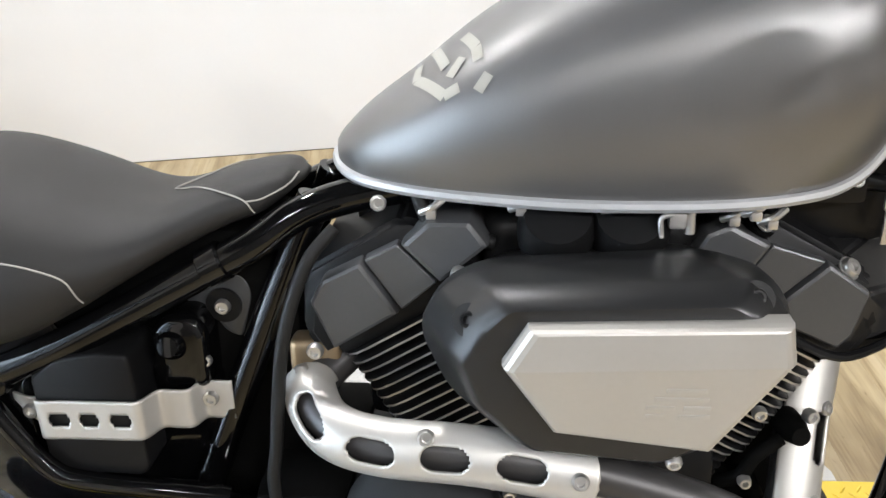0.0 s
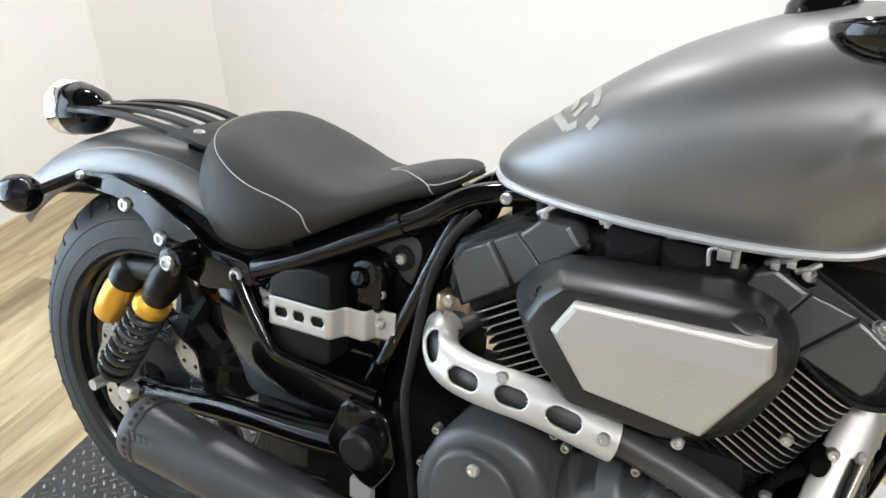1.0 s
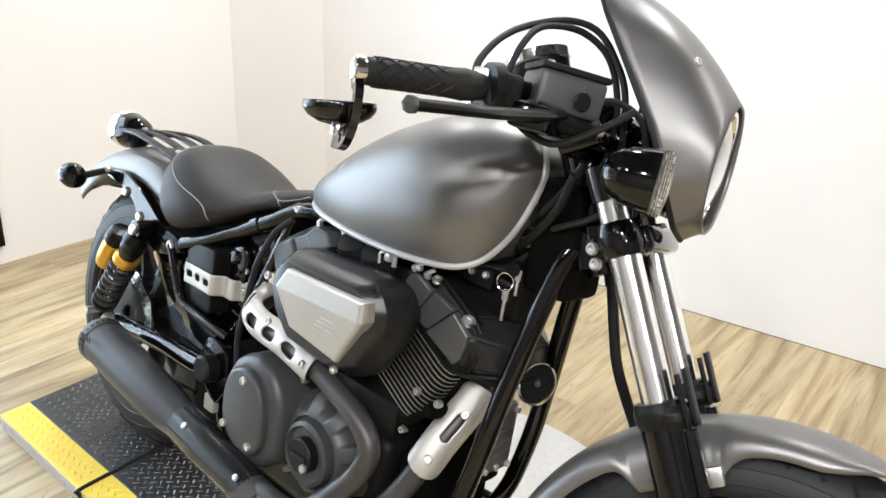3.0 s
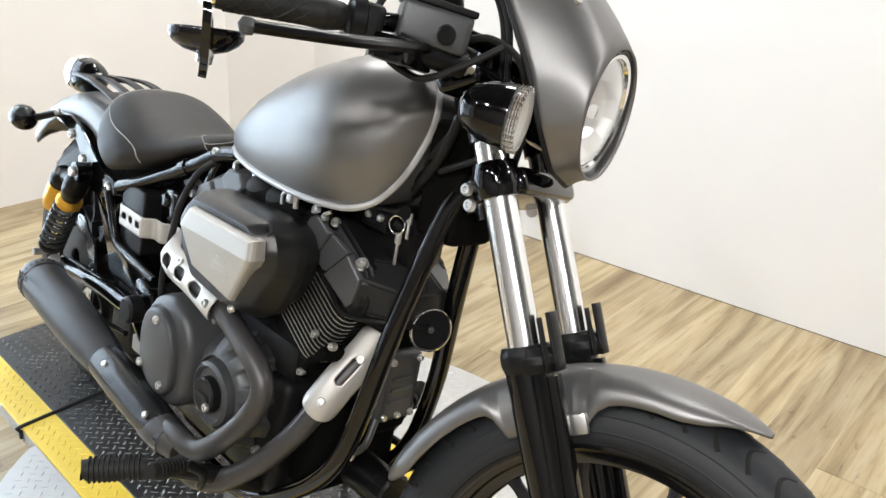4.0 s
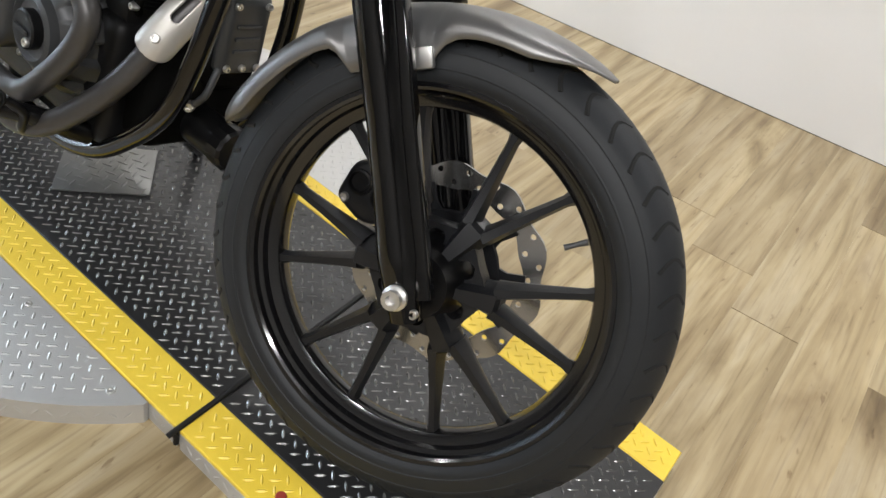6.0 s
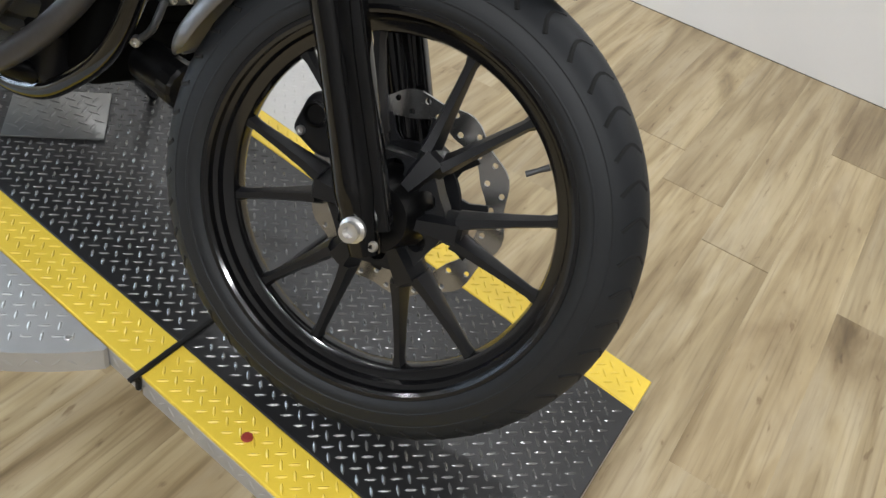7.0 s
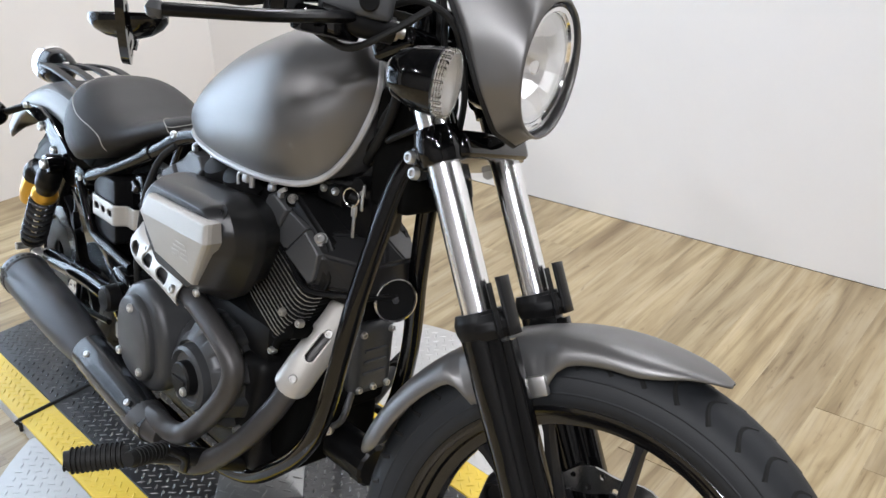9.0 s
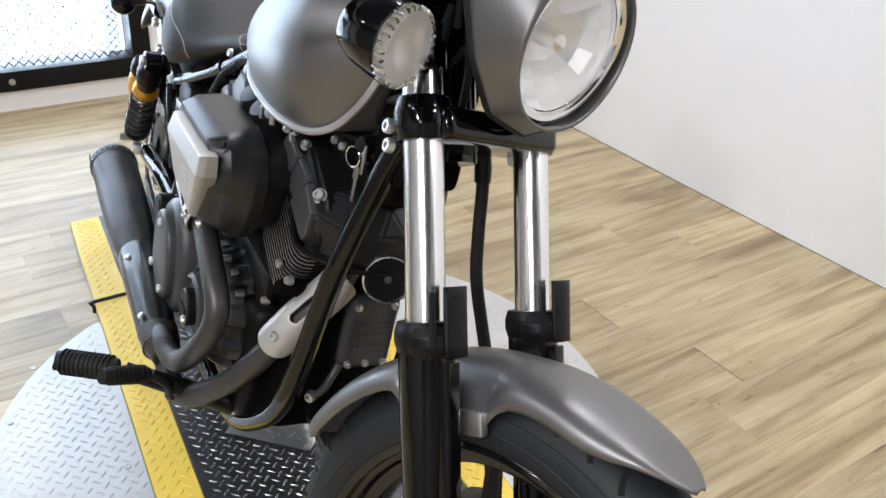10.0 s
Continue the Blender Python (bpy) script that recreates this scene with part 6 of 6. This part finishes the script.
bpart("gear_case", box((-0.60, -0.085, 0.25), (-0.515, 0.10, 0.42), 0.025, segs=3), "shaded_black", engine)
bpart("front_case", box((-0.58, -0.010, 0.36), (-0.480, 0.085, 0.56), 0.03, segs=3), "shaded_black", engine)
bpart("rear_case", box((-1.03, -0.12, 0.22), (-0.93, 0.10, 0.45), 0.02), "shaded_black", engine)
oil_filter = bpart("oil_filter", tube([(-0.50, 0, 0.30), (-0.43, 0, 0.30)], [0.034, 0.034], 8, 24), "satin", engine, "black oil filter")
filter_rings = []
for u, r in ((0.0, 0.034), (0.002, 0.0365), (0.026, 0.0365), (0.031, 0.032), (0.033, 0.020), (0.033, 0.001)):
    filter_rings.append([(-0.432 + u, (r - 0.0016 * (k % 2)) * math.cos(2 * math.pi * k / 30), 0.30 + (r - 0.0016 * (k % 2)) * math.sin(2 * math.pi * k / 30)) for k in range(30)])
bpart("filter_end", loft(filter_rings), "satin", oil_filter, angle=20)
bpart("oil_sensor", tube([(-0.516, -0.070, 0.516), (-0.514, -0.096, 0.520), (-0.512, -0.108, 0.522)], [0.014, 0.014, 0.009], 12, 14), "shaded_black", engine, "black sensor with a plated nut")
bpart("sensor_nut", bolt((-0.503, -0.092, 0.536), (0.2, -1, 0.2), 0.007, 0.010), "alloy", engine)
bpart("cylinder_stay", tube([(-0.575, -0.085, 0.455), (-0.560, -0.098, 0.470), (-0.548, -0.098, 0.492), (-0.524, -0.092, 0.510)], 0.007, 20, 10), "shaded_black", engine)
# intake, linkage and hoses between tank and engine
bpart("intake_body", join(box((-0.80, -0.08, 0.66), (-0.61, 0.06, 0.725), 0.02, segs=3), *[lathe([(0, 0.018), (0.028, 0.014), (0.034, 0.0), (0.034, -0.02)], axis_pose((x, -0.10, 0.725), (0, -0.6, 0.8)), 20) for x in (-0.735, -0.675)]), "engine", engine)
bpart("throttle_linkage", join(tube([(-0.79, -0.085, 0.745), (-0.70, -0.10, 0.742)], 0.006, 8), tube([(-0.70, -0.10, 0.742), (-0.685, -0.10, 0.742)], 0.010, 8)), "alloy", engine)
valve = bpart("idle_valve", join(box((-0.646, -0.120, 0.728), (-0.632, -0.108, 0.742), 0.002), tube([(-0.652, -0.122, 0.722), (-0.653, -0.122, 0.738), (-0.645, -0.122, 0.742)], 0.0024, 10), tube([(-0.628, -0.112, 0.722), (-0.628, -0.112, 0.750)], 0.0045, 8)), "alloy", engine, "plated metal fuel fitting")
for pts, r in (([(-0.93, -0.085, 0.716), (-0.952, -0.1, 0.692), (-0.967, -0.11, 0.658), (-0.979, -0.118, 0.617), (-0.987, -0.122, 0.566), (-0.994, -0.125, 0.511), (-1.001, -0.125, 0.451), (-0.985, -0.12, 0.31)], 0.0062),
               ([(-0.86, -0.07, 0.755), (-0.84, -0.09, 0.72), (-0.79, -0.08, 0.70)], 0.007),
               ([(-0.60, -0.07, 0.745), (-0.53, -0.065, 0.758), (-0.47, -0.04, 0.762), (-0.43, -0.03, 0.80)], 0.006),
               ([(-0.455, -0.030, 0.800), (-0.415, -0.050, 0.835), (-0.380, -0.060, 0.880), (-0.365, -0.060, 0.930)], 0.007), ([(-0.450, -0.022, 0.835), (-0.410, -0.045, 0.870), (-0.375, -0.050, 0.915), (-0.36, -0.05, 0.950)], 0.006)):
    bpart("hose", tube(pts, r, 40, 10), "rubber", engine, "black rubber hose")
coil = bpart("ignition_coil", join(box((-0.530, -0.060, 0.728), (-0.470, -0.020, 0.760), 0.006, None, 2), tube([(-0.470, -0.04, 0.744), (-0.445, -0.035, 0.738)], [0.009, 0.007], 8, 12)), "satin", engine, "black ignition coil under the tank")
for bx, bz in ((-0.510, 0.748), (-0.482, 0.750)):
    bpart("coil_bolt", bolt((bx, -0.061, bz), (0, -1, 0.2), 0.006, 0.006), "alloy", coil)
for bx, by, bz in ((-0.575, -0.105, 0.742), (-0.590, -0.098, 0.735), (-0.560, -0.10, 0.733), (-0.842, -0.090, 0.738), (-0.765, -0.098, 0.744)):
    bpart("clip", join(tube([(bx - 0.010, by, bz - 0.006), (bx, by - 0.006, bz), (bx + 0.010, by - 0.002, bz + 0.007)], 0.0035, 10, 8), box((bx - 0.005, by - 0.008, bz - 0.010), (bx + 0.004, by, bz - 0.002), 0.0015)), "alloy", engine, "plated clip")
bpart("seam_screw", bolt((-0.885, -0.11, 0.748), (0.1, -1, 0.1), 0.007, 0.006), "alloy", tank)
# ignition lock with keys on the right side
lock = bpart("ignition_lock", lathe([(0, 0.012), (0.010, 0.011), (0.012, 0.0), (0.012, -0.03)], axis_pose((-0.438, -0.050, 0.772), (0.3, -1, 0.1)), 20), "satin", None, "black ignition lock with hanging keys")
bpart("key_ring", sweep([(-0.445, -0.0625, 0.7515) + np.array((0.0125 * math.cos(a), 0.004 * math.cos(a), 0.0135 * math.sin(a))) for a in np.linspace(0, 2 * math.pi, 25)[:-1]], lambda i: circle(0.0013, 6), closed=True), "chrome", lock)
bpart("key", join(box((-0.4500, -0.0535, 0.688), (-0.4445, -0.0510, 0.722), 0.0008), box((-0.4525, -0.0545, 0.720), (-0.4420, -0.0515, 0.738), 0.003)), "alloy", lock, "small steel key")
bpart("key", join(box((-0.4300, -0.0570, 0.735), (-0.4250, -0.0545, 0.760), 0.0008), box((-0.4330, -0.0580, 0.757), (-0.4225, -0.0545, 0.775), 0.003)), "alloy", lock, "small steel key")
HORN = axis_pose((-0.400, 0.001, 0.5965), (0.92, -0.3, 0.1))
horn = bpart("horn", lathe([(0, -0.030), (0.020, -0.026), (0.028, -0.008), (0.0315, 0.0), (0.0318, 0.004), (0.028, 0.0045), (0.022, 0.0035), (0.012, 0.004), (0.0, 0.004)], HORN, 36), "plastic", None, "round black horn with a chrome rim")
bpart("horn_rim", lathe([(0.0312, 0.001), (0.0345, 0.002), (0.0350, 0.005), (0.0342, 0.008), (0.0325, 0.0085), (0.0312, 0.006)], HORN, 48), "chrome", horn)
bpart("horn_nut", lathe([(0.0055, 0.003), (0.0055, 0.007), (0.004, 0.008), (0, 0.008)], HORN, 6), "engine_grey", horn)
bpart("horn_bracket", join(box((-0.425, -0.012, 0.596), (-0.414, 0.012, 0.640), 0.003), box((-0.440, -0.010, 0.632), (-0.414, 0.010, 0.640), 0.003)), "satin", horn)

# -- air cleaner
AIR = [(-0.852, 0.655), (-0.832, 0.690), (-0.797, 0.708), (-0.618, 0.718), (-0.570, 0.702), (-0.550, 0.672), (-0.552, 0.632), (-0.589, 0.560), (-0.641, 0.532), (-0.776, 0.546), (-0.828, 0.595)]
outer = rounded(AIR, 0.02)
AIR_FRONT = [(-0.830, 0.652), (-0.813, 0.682), (-0.788, 0.706), (-0.596, 0.712), (-0.574, 0.700), (-0.559, 0.676), (-0.561, 0.640), (-0.604, 0.570), (-0.650, 0.549), (-0.767, 0.560), (-0.812, 0.604)]
inner = rounded(AIR_FRONT, 0.007)
face_c = np.array((-0.695, 0.640))
rings = []
for y, sc, mix_f in ((-0.085, 0.78, 0), (-0.092, 0.84, 0), (-0.126, 0.93, 0), (-0.130, 0.985, 0), (-0.146, 1.0, 0), (-0.151, 0.997, 0.02), (-0.176, 1.0, 0.93), (-0.181, 1.0, 1.0), (-0.204, 0.87, 1.0), (-0.206, 0.84, 1.0)):
    ring = [(x0 + (x1 - x0) * mix_f, z0 + (z1 - z0) * mix_f) for (x0, z0), (x1, z1) in zip(outer, inner)]
    rings.append([(face_c[0] + (x - face_c[0]) * sc, y, face_c[1] + (z - face_c[1]) * sc) for x, z in ring])
air = bpart("air_cleaner", loft(rings), "air_black", None, "black air cleaner box with a silver cover plate", angle=30)
PLATE = [(-0.760, 0.686), (-0.568, 0.692), (-0.564, 0.664), (-0.619, 0.579), (-0.741, 0.594), (-0.780, 0.656)]
pc = np.mean(np.array(PLATE), 0)


def plate_y(z):
    """The plate stands proud most above its crease and tapers to its lower edge."""
    return -0.2250 if z > 0.658 else -0.2250 + (0.658 - z) * 0.10


bmp = bmesh.new()
outline = [(-0.760, 0.687, -0.2222), (-0.569, 0.692, -0.2222), (-0.565, 0.663, -0.2250), (-0.619, 0.579, -0.2175), (-0.741, 0.594, -0.2175), (-0.780, 0.655, -0.2250)]
levels = []
for inset, lift in ((1.0, None), (1.0, 0.010), (0.985, 0.0045), (0.955, 0.0012), (0.915, 0.0)):
    levels.append([bmp.verts.new((pc[0] + (x - pc[0]) * inset, -0.198 if lift is None else y + lift, pc[1] + (z - pc[1]) * inset)) for x, z, y in outline])
for a, b in zip(levels, levels[1:]):
    for k in range(6):
        bmp.faces.new((a[k], a[(k + 1) % 6], b[(k + 1) % 6], b[k]))
top = levels[-1]
bmp.faces.new((top[0], top[1], top[2], top[5]))
bmp.faces.new((top[5], top[2], top[3], top[4]))
plate = bpart("cover_plate", bmp, "cover_silver", air, "satin silver cover plate", smooth=False)
bpart("emblem", join(*[box((-0.672 + dx, plate_y(0.624 + dz) - 0.0007, 0.622 + dz), (-0.672 + dx + w, plate_y(0.624 + dz) + 0.002, 0.622 + dz + 0.004), 0.0005) for dx, dz, w in ((0, 0.0, 0.022), (0.028, 0.0, 0.020), (0.006, 0.008, 0.040), (0.0, -0.008, 0.014), (0.024, -0.008, 0.024), (0.014, 0.016, 0.030))]), "cover_silver", plate, "faint embossed maker's mark")
for x, z, y in ((-0.806, 0.678, -0.1865), (-0.590, 0.699, -0.1865)):
    bpart("screw_recess", lathe([(0.0, 0.001), (0.0135, 0.001), (0.0135, 0.002), (0, 0.002)], axis_pose((x, y, z), (-0.4 if x < -0.7 else 0.2, -1, 0.7)), 18), "rubber", air)
    bpart("screw", bolt((x, y - 0.0015, z + 0.001), (-0.4 if x < -0.7 else 0.2, -1, 0.7), 0.007, 0.003), "satin", air)
bpart("lower_screw", bolt((-0.642, -0.192, 0.556), (0, -1, -0.3), 0.007, 0.007), "alloy", air)

# -- exhaust
exhaust = bpart("exhaust", tube([(-0.49, -0.010, 0.600), (-0.485, -0.018, 0.560), (-0.495, -0.038, 0.511), (-0.503, -0.065, 0.474), (-0.511, -0.088, 0.437), (-0.530, -0.116, 0.378), (-0.560, -0.145, 0.322), (-0.610, -0.172, 0.265), (-0.650, -0.186, 0.238), (-0.700, -0.194, 0.226), (-0.745, -0.198, 0.240), (-0.79, -0.202, 0.258)], 0.0188, 90, 20), "pipe", None, "matte black two into one exhaust")
bpart("rear_header", tube([(-0.935, -0.06, 0.575), (-0.958, -0.095, 0.558), (-0.940, -0.130, 0.543), (-0.89, -0.153, 0.536), (-0.80, -0.164, 0.536), (-0.70, -0.171, 0.524), (-0.60, -0.176, 0.494), (-0.558, -0.176, 0.462), (-0.560, -0.180, 0.420), (-0.600, -0.186, 0.360), (-0.668, -0.191, 0.291), (-0.705, -0.199, 0.277), (-0.745, -0.204, 0.280), (-0.80, -0.204, 0.272)], 0.0185, 120, 20), "pipe", exhaust, "matte black rear header pipe")
bpart("collector", tube([(-0.728, -0.201, 0.258), (-0.745, -0.202, 0.260), (-0.78, -0.203, 0.262), (-0.83, -0.202, 0.260)], [0.022, 0.031, 0.034, 0.034], 24, 24), "pipe", exhaust)
m0, m1, m2 = Vector((-0.770, -0.203, 0.260)), Vector((-1.048, -0.200, 0.284)), Vector((-1.400, -0.203, 0.325))
bpart("mid_pipe_shield", tube([m0, m0.lerp(m1, 0.03), m0.lerp(m1, 0.97), m1], [0.031, 0.0355, 0.0385, 0.036], 24, 32), "shield_black", exhaust, "black mid pipe shield")
for p in (0.15, 0.80):
    c = m0.lerp(m1, p)
    bpart("shield_screw", bolt(c + Vector((0, -0.027, 0.026)), (0, -0.72, 0.7), 0.0065, 0.005), "alloy", exhaust)
muf = bpart("muffler", tube([m1.lerp(m2, -0.04), m1.lerp(m2, 0.0), m1.lerp(m2, 0.12), m1.lerp(m2, 0.5), m1.lerp(m2, 0.9), m1.lerp(m2, 0.93)], [0.036, 0.043, 0.0465, 0.048, 0.048, 0.0485], 40, 40), "muffler", exhaust, "matte dark grey slip on muffler")
back = (m2 - m1).normalized()
bpart("muffler_tip", lathe([(0.048, 0.0), (0.0505, 0.002), (0.051, 0.018), (0.048, 0.028), (0.036, 0.030), (0.032, 0.018), (0.03, -0.03), (0.0, -0.03)], axis_pose(m1.lerp(m2, 0.935), back), 40), "muffler", muf, "perforated steel end cap")
bpart("tip_hole", join(*[lathe([(0, 0), (0.0042, 0.0003), (0, 0.0006)], axis_pose(m1.lerp(m2, 0.935) + axis_pose((0, 0, 0), back) @ Vector((0.0511 * math.cos(2 * math.pi * k / 26), 0.0511 * math.sin(2 * math.pi * k / 26), 0.010)), axis_pose((0, 0, 0), back) @ Vector((math.cos(2 * math.pi * k / 26), math.sin(2 * math.pi * k / 26), 0))), 8) for k in range(26)]), "rubber", muf)
bpart("maker_plate", join(*[box((-1.375 + 0.011 * k, -0.2585, 0.345), (-1.368 + 0.011 * k, -0.2565, 0.358), 0.0005) for k in range(4)]), "engine_grey", muf)


def heat_shield(pts, r, span, slots, slot_half, slot_len, n=100, m=19, facing=(0.05, -1, 0.32)):
    """A curved plate round the outer side of a pipe, round at both ends, with long round slots; returns the mesh."""
    path = np.array(curve_points(pts, 240))
    run = np.r_[0, np.cumsum(np.linalg.norm(np.diff(path, axis=0), axis=1))]
    total = run[-1]

    def place(s, across):
        p, q0, q1 = (Vector([float(np.interp(v, run, path[:, k])) for k in range(3)]) for v in (s, max(0.0, s - 0.004), min(total, s + 0.004)))
        t = (q1 - q0).normalized()
        out = Vector(facing)
        out = (out - t * out.dot(t)).normalized()
        a = across / r
        return p + (out * math.cos(a) + out.cross(t) * math.sin(a)) * r

    bm = bmesh.new()
    verts, keep = [], []
    for i in range(n):
        s = total * i / (n - 1)
        wide = radians(span) * r * max(0.10, math.sqrt(max(0.0, 1 - max(0.0, 1 - min(s, total - s) / 0.020) ** 2)))
        col, flag = [], []
        for k in range(m):
            x, y = s, -wide + 2 * wide * k / (m - 1)
            near = 1.0
            for c in slots:
                half = slot_len / 2 - slot_half
                cx = c * total + max(-half, min(half, x - c * total))
                d = math.hypot(x - cx, y) - slot_half
                if abs(d) < 0.55 * total / (n - 1) and abs(d) < abs(near):
                    near = d
                    f = slot_half / max(1e-6, math.hypot(x - cx, y))
                    snap = (cx + (x - cx) * f, y * f)
                elif d < 0:
                    near = -1.0
            if abs(near) < 0.5:
                x, y = snap
            flag.append(near < 0.5)
            col.append(bm.verts.new(place(x, y)))
        verts.append(col), keep.append(flag)
    for i in range(n - 1):
        for k in range(m - 1):
            if not (keep[i][k] and keep[i + 1][k] and keep[i + 1][k + 1] and keep[i][k + 1]):
                bm.faces.new((verts[i][k], verts[i + 1][k], verts[i + 1][k + 1], verts[i][k + 1]))
    bmesh.ops.delete(bm, geom=[v for v in bm.verts if not v.link_faces], context="VERTS")
    return bm


shield = solid(bpart("heat_shield", heat_shield([(-0.964, -0.085, 0.560), (-0.955, -0.110, 0.549), (-0.930, -0.139, 0.540), (-0.885, -0.154, 0.536), (-0.80, -0.164, 0.536), (-0.700, -0.171, 0.524)], 0.0265, 78, (0.17, 0.37, 0.58, 0.79), 0.0115, 0.042, 150, 37), "silver", exhaust, "satin silver slotted heat shield"), 0.003)
bpart("pipe_flange", box((-0.985, -0.085, 0.555), (-0.935, -0.055, 0.60), 0.008, Matrix.Identity(4), 3), "brass", exhaust, "heat tinted exhaust flange")
for p in ((-0.968, -0.100, 0.578), (-0.716, -0.196, 0.535), (-0.845, -0.175, 0.560)):
    bpart("shield_screw", bolt(p, (0, -1, 0.3), 0.0075, 0.006), "alloy", shield)
shield2 = solid(bpart("front_heat_shield", heat_shield([(-0.483, -0.014, 0.560), (-0.489, -0.028, 0.532), (-0.497, -0.045, 0.503), (-0.505, -0.069, 0.468), (-0.511, -0.088, 0.437), (-0.517, -0.097, 0.419)], 0.029, 78, (0.49,), 0.0095, 0.055, 140, 31, (0.63, -0.69, 0.355)), "silver", exhaust, "satin silver front heat shield"), 0.003)
for p in ((-0.4765, -0.0574, 0.5212), (-0.4928, -0.1084, 0.4495)):
    bpart("shield_screw", bolt(p, (0.63, -0.69, 0.355), 0.0075, 0.006), "alloy", shield2)

# -- foot controls
pedal = bpart("brake_pedal", tube([(-0.637, -0.242, 0.293), (-0.630, -0.215, 0.272), (-0.650, -0.205, 0.235), (-0.700, -0.16, 0.200)], 0.008, 24, 10), "satin", None, "black brake pedal with a short ribbed pad")
pad0, pad1 = Vector((-0.634, -0.248, 0.296)), Vector((-0.607, -0.321, 0.318))
bpart("pedal_pad", tube([pad0, pad0.lerp(pad1, 0.05), pad0.lerp(pad1, 0.95), pad1], [0.011, 0.0140, 0.0140, 0.0115], 16, 18), "rubber", pedal)
for k in range(8):
    bpart("pad_rib", lathe([(0.0135, -0.0012), (0.0152, -0.0008), (0.0152, 0.0008), (0.0135, 0.0012)], axis_pose(pad0.lerp(pad1, 0.12 + 0.10 * k), pad1 - pad0), 16), "rubber", pedal)
for s in (-1, 1):
    peg = bpart("foot_peg", tube([(-0.680, s * 0.285, 0.276), (-0.684, s * 0.292, 0.275), (-0.728, s * 0.362, 0.264), (-0.730, s * 0.366, 0.263)], [0.016, 0.0195, 0.0195, 0.016], 24, 20), "rubber", None, "black ribbed rubber foot peg")
    a, b = Vector((-0.684, s * 0.292, 0.275)), Vector((-0.728, s * 0.362, 0.264))
    for k in range(11):
        c = a.lerp(b, (k + 0.5) / 11)
        bpart("peg_rib", lathe([(0.0185, -0.0016), (0.0215, -0.001), (0.0215, 0.001), (0.0185, 0.0016)], axis_pose(c, b - a), 20), "rubber", peg)
    bpart("peg_hinge", tube([(-0.675, s * 0.275, 0.276), (-0.640, s * 0.20, 0.262), (-0.62, s * 0.11, 0.23)], [0.014, 0.016, 0.018], 16, 12), "satin", peg)
bpart("side_stand", tube([(-0.72, 0.11, 0.19), (-0.76, 0.20, 0.10), (-0.79, 0.255, 0.0545)], 0.011, 16), "gloss", None, "black steel side stand")
bpart("shift_lever", tube([(-0.60, 0.14, 0.28), (-0.52, 0.17, 0.27), (-0.46, 0.20, 0.285), (-0.455, 0.245, 0.287)], 0.008, 20), "satin", None, "black shift lever")


# ---- floor planks ----
def plank_mesh(length, width):
    bm = box((-length / 2, -width / 2, -0.011), (length / 2, width / 2, 0.0), 0.0)
    bmesh.ops.bevel(bm, geom=[e for e in bm.edges if all(v.co.z > -1e-4 for v in e.verts)], offset=0.0002, segments=1, affect="EDGES")
    me = bpy.data.meshes.new("plank")
    bm.to_mesh(me)
    bm.free()
    me.materials.append(M["wood"])
    return me


PLANK_L, PLANK_W, PLANK_TURN = 1.22, 0.152, 90.0
lengths = {}
rng = random.Random(5)
row = 0
y = -4.2
turn = pose(0, 0, 0, 0, 0, PLANK_TURN)
while y < 4.4:
    x = -4.6 - rng.random() * PLANK_L
    while x < 4.6:
        at = turn @ Vector((x, y, FLOOR_Z))
        low, high = max(at.y - PLANK_L / 2, SOUTH_Y - 0.05), min(at.y + PLANK_L / 2, NORTH_Y + 0.05)
        length = round(high - low, 2)
        if WEST_X - 0.06 < at.x < EAST_X + 0.06 and length > 0.05:
            if length not in lengths:
                lengths[length] = plank_mesh(length - 0.0001, PLANK_W - 0.0001)
            ob = new("plank", lengths[length])
            ob.parent = floor
            ob.matrix_local = pose(at.x, (low + high) / 2, FLOOR_Z, 0, 0, PLANK_TURN)
        x += PLANK_L
    y += PLANK_W
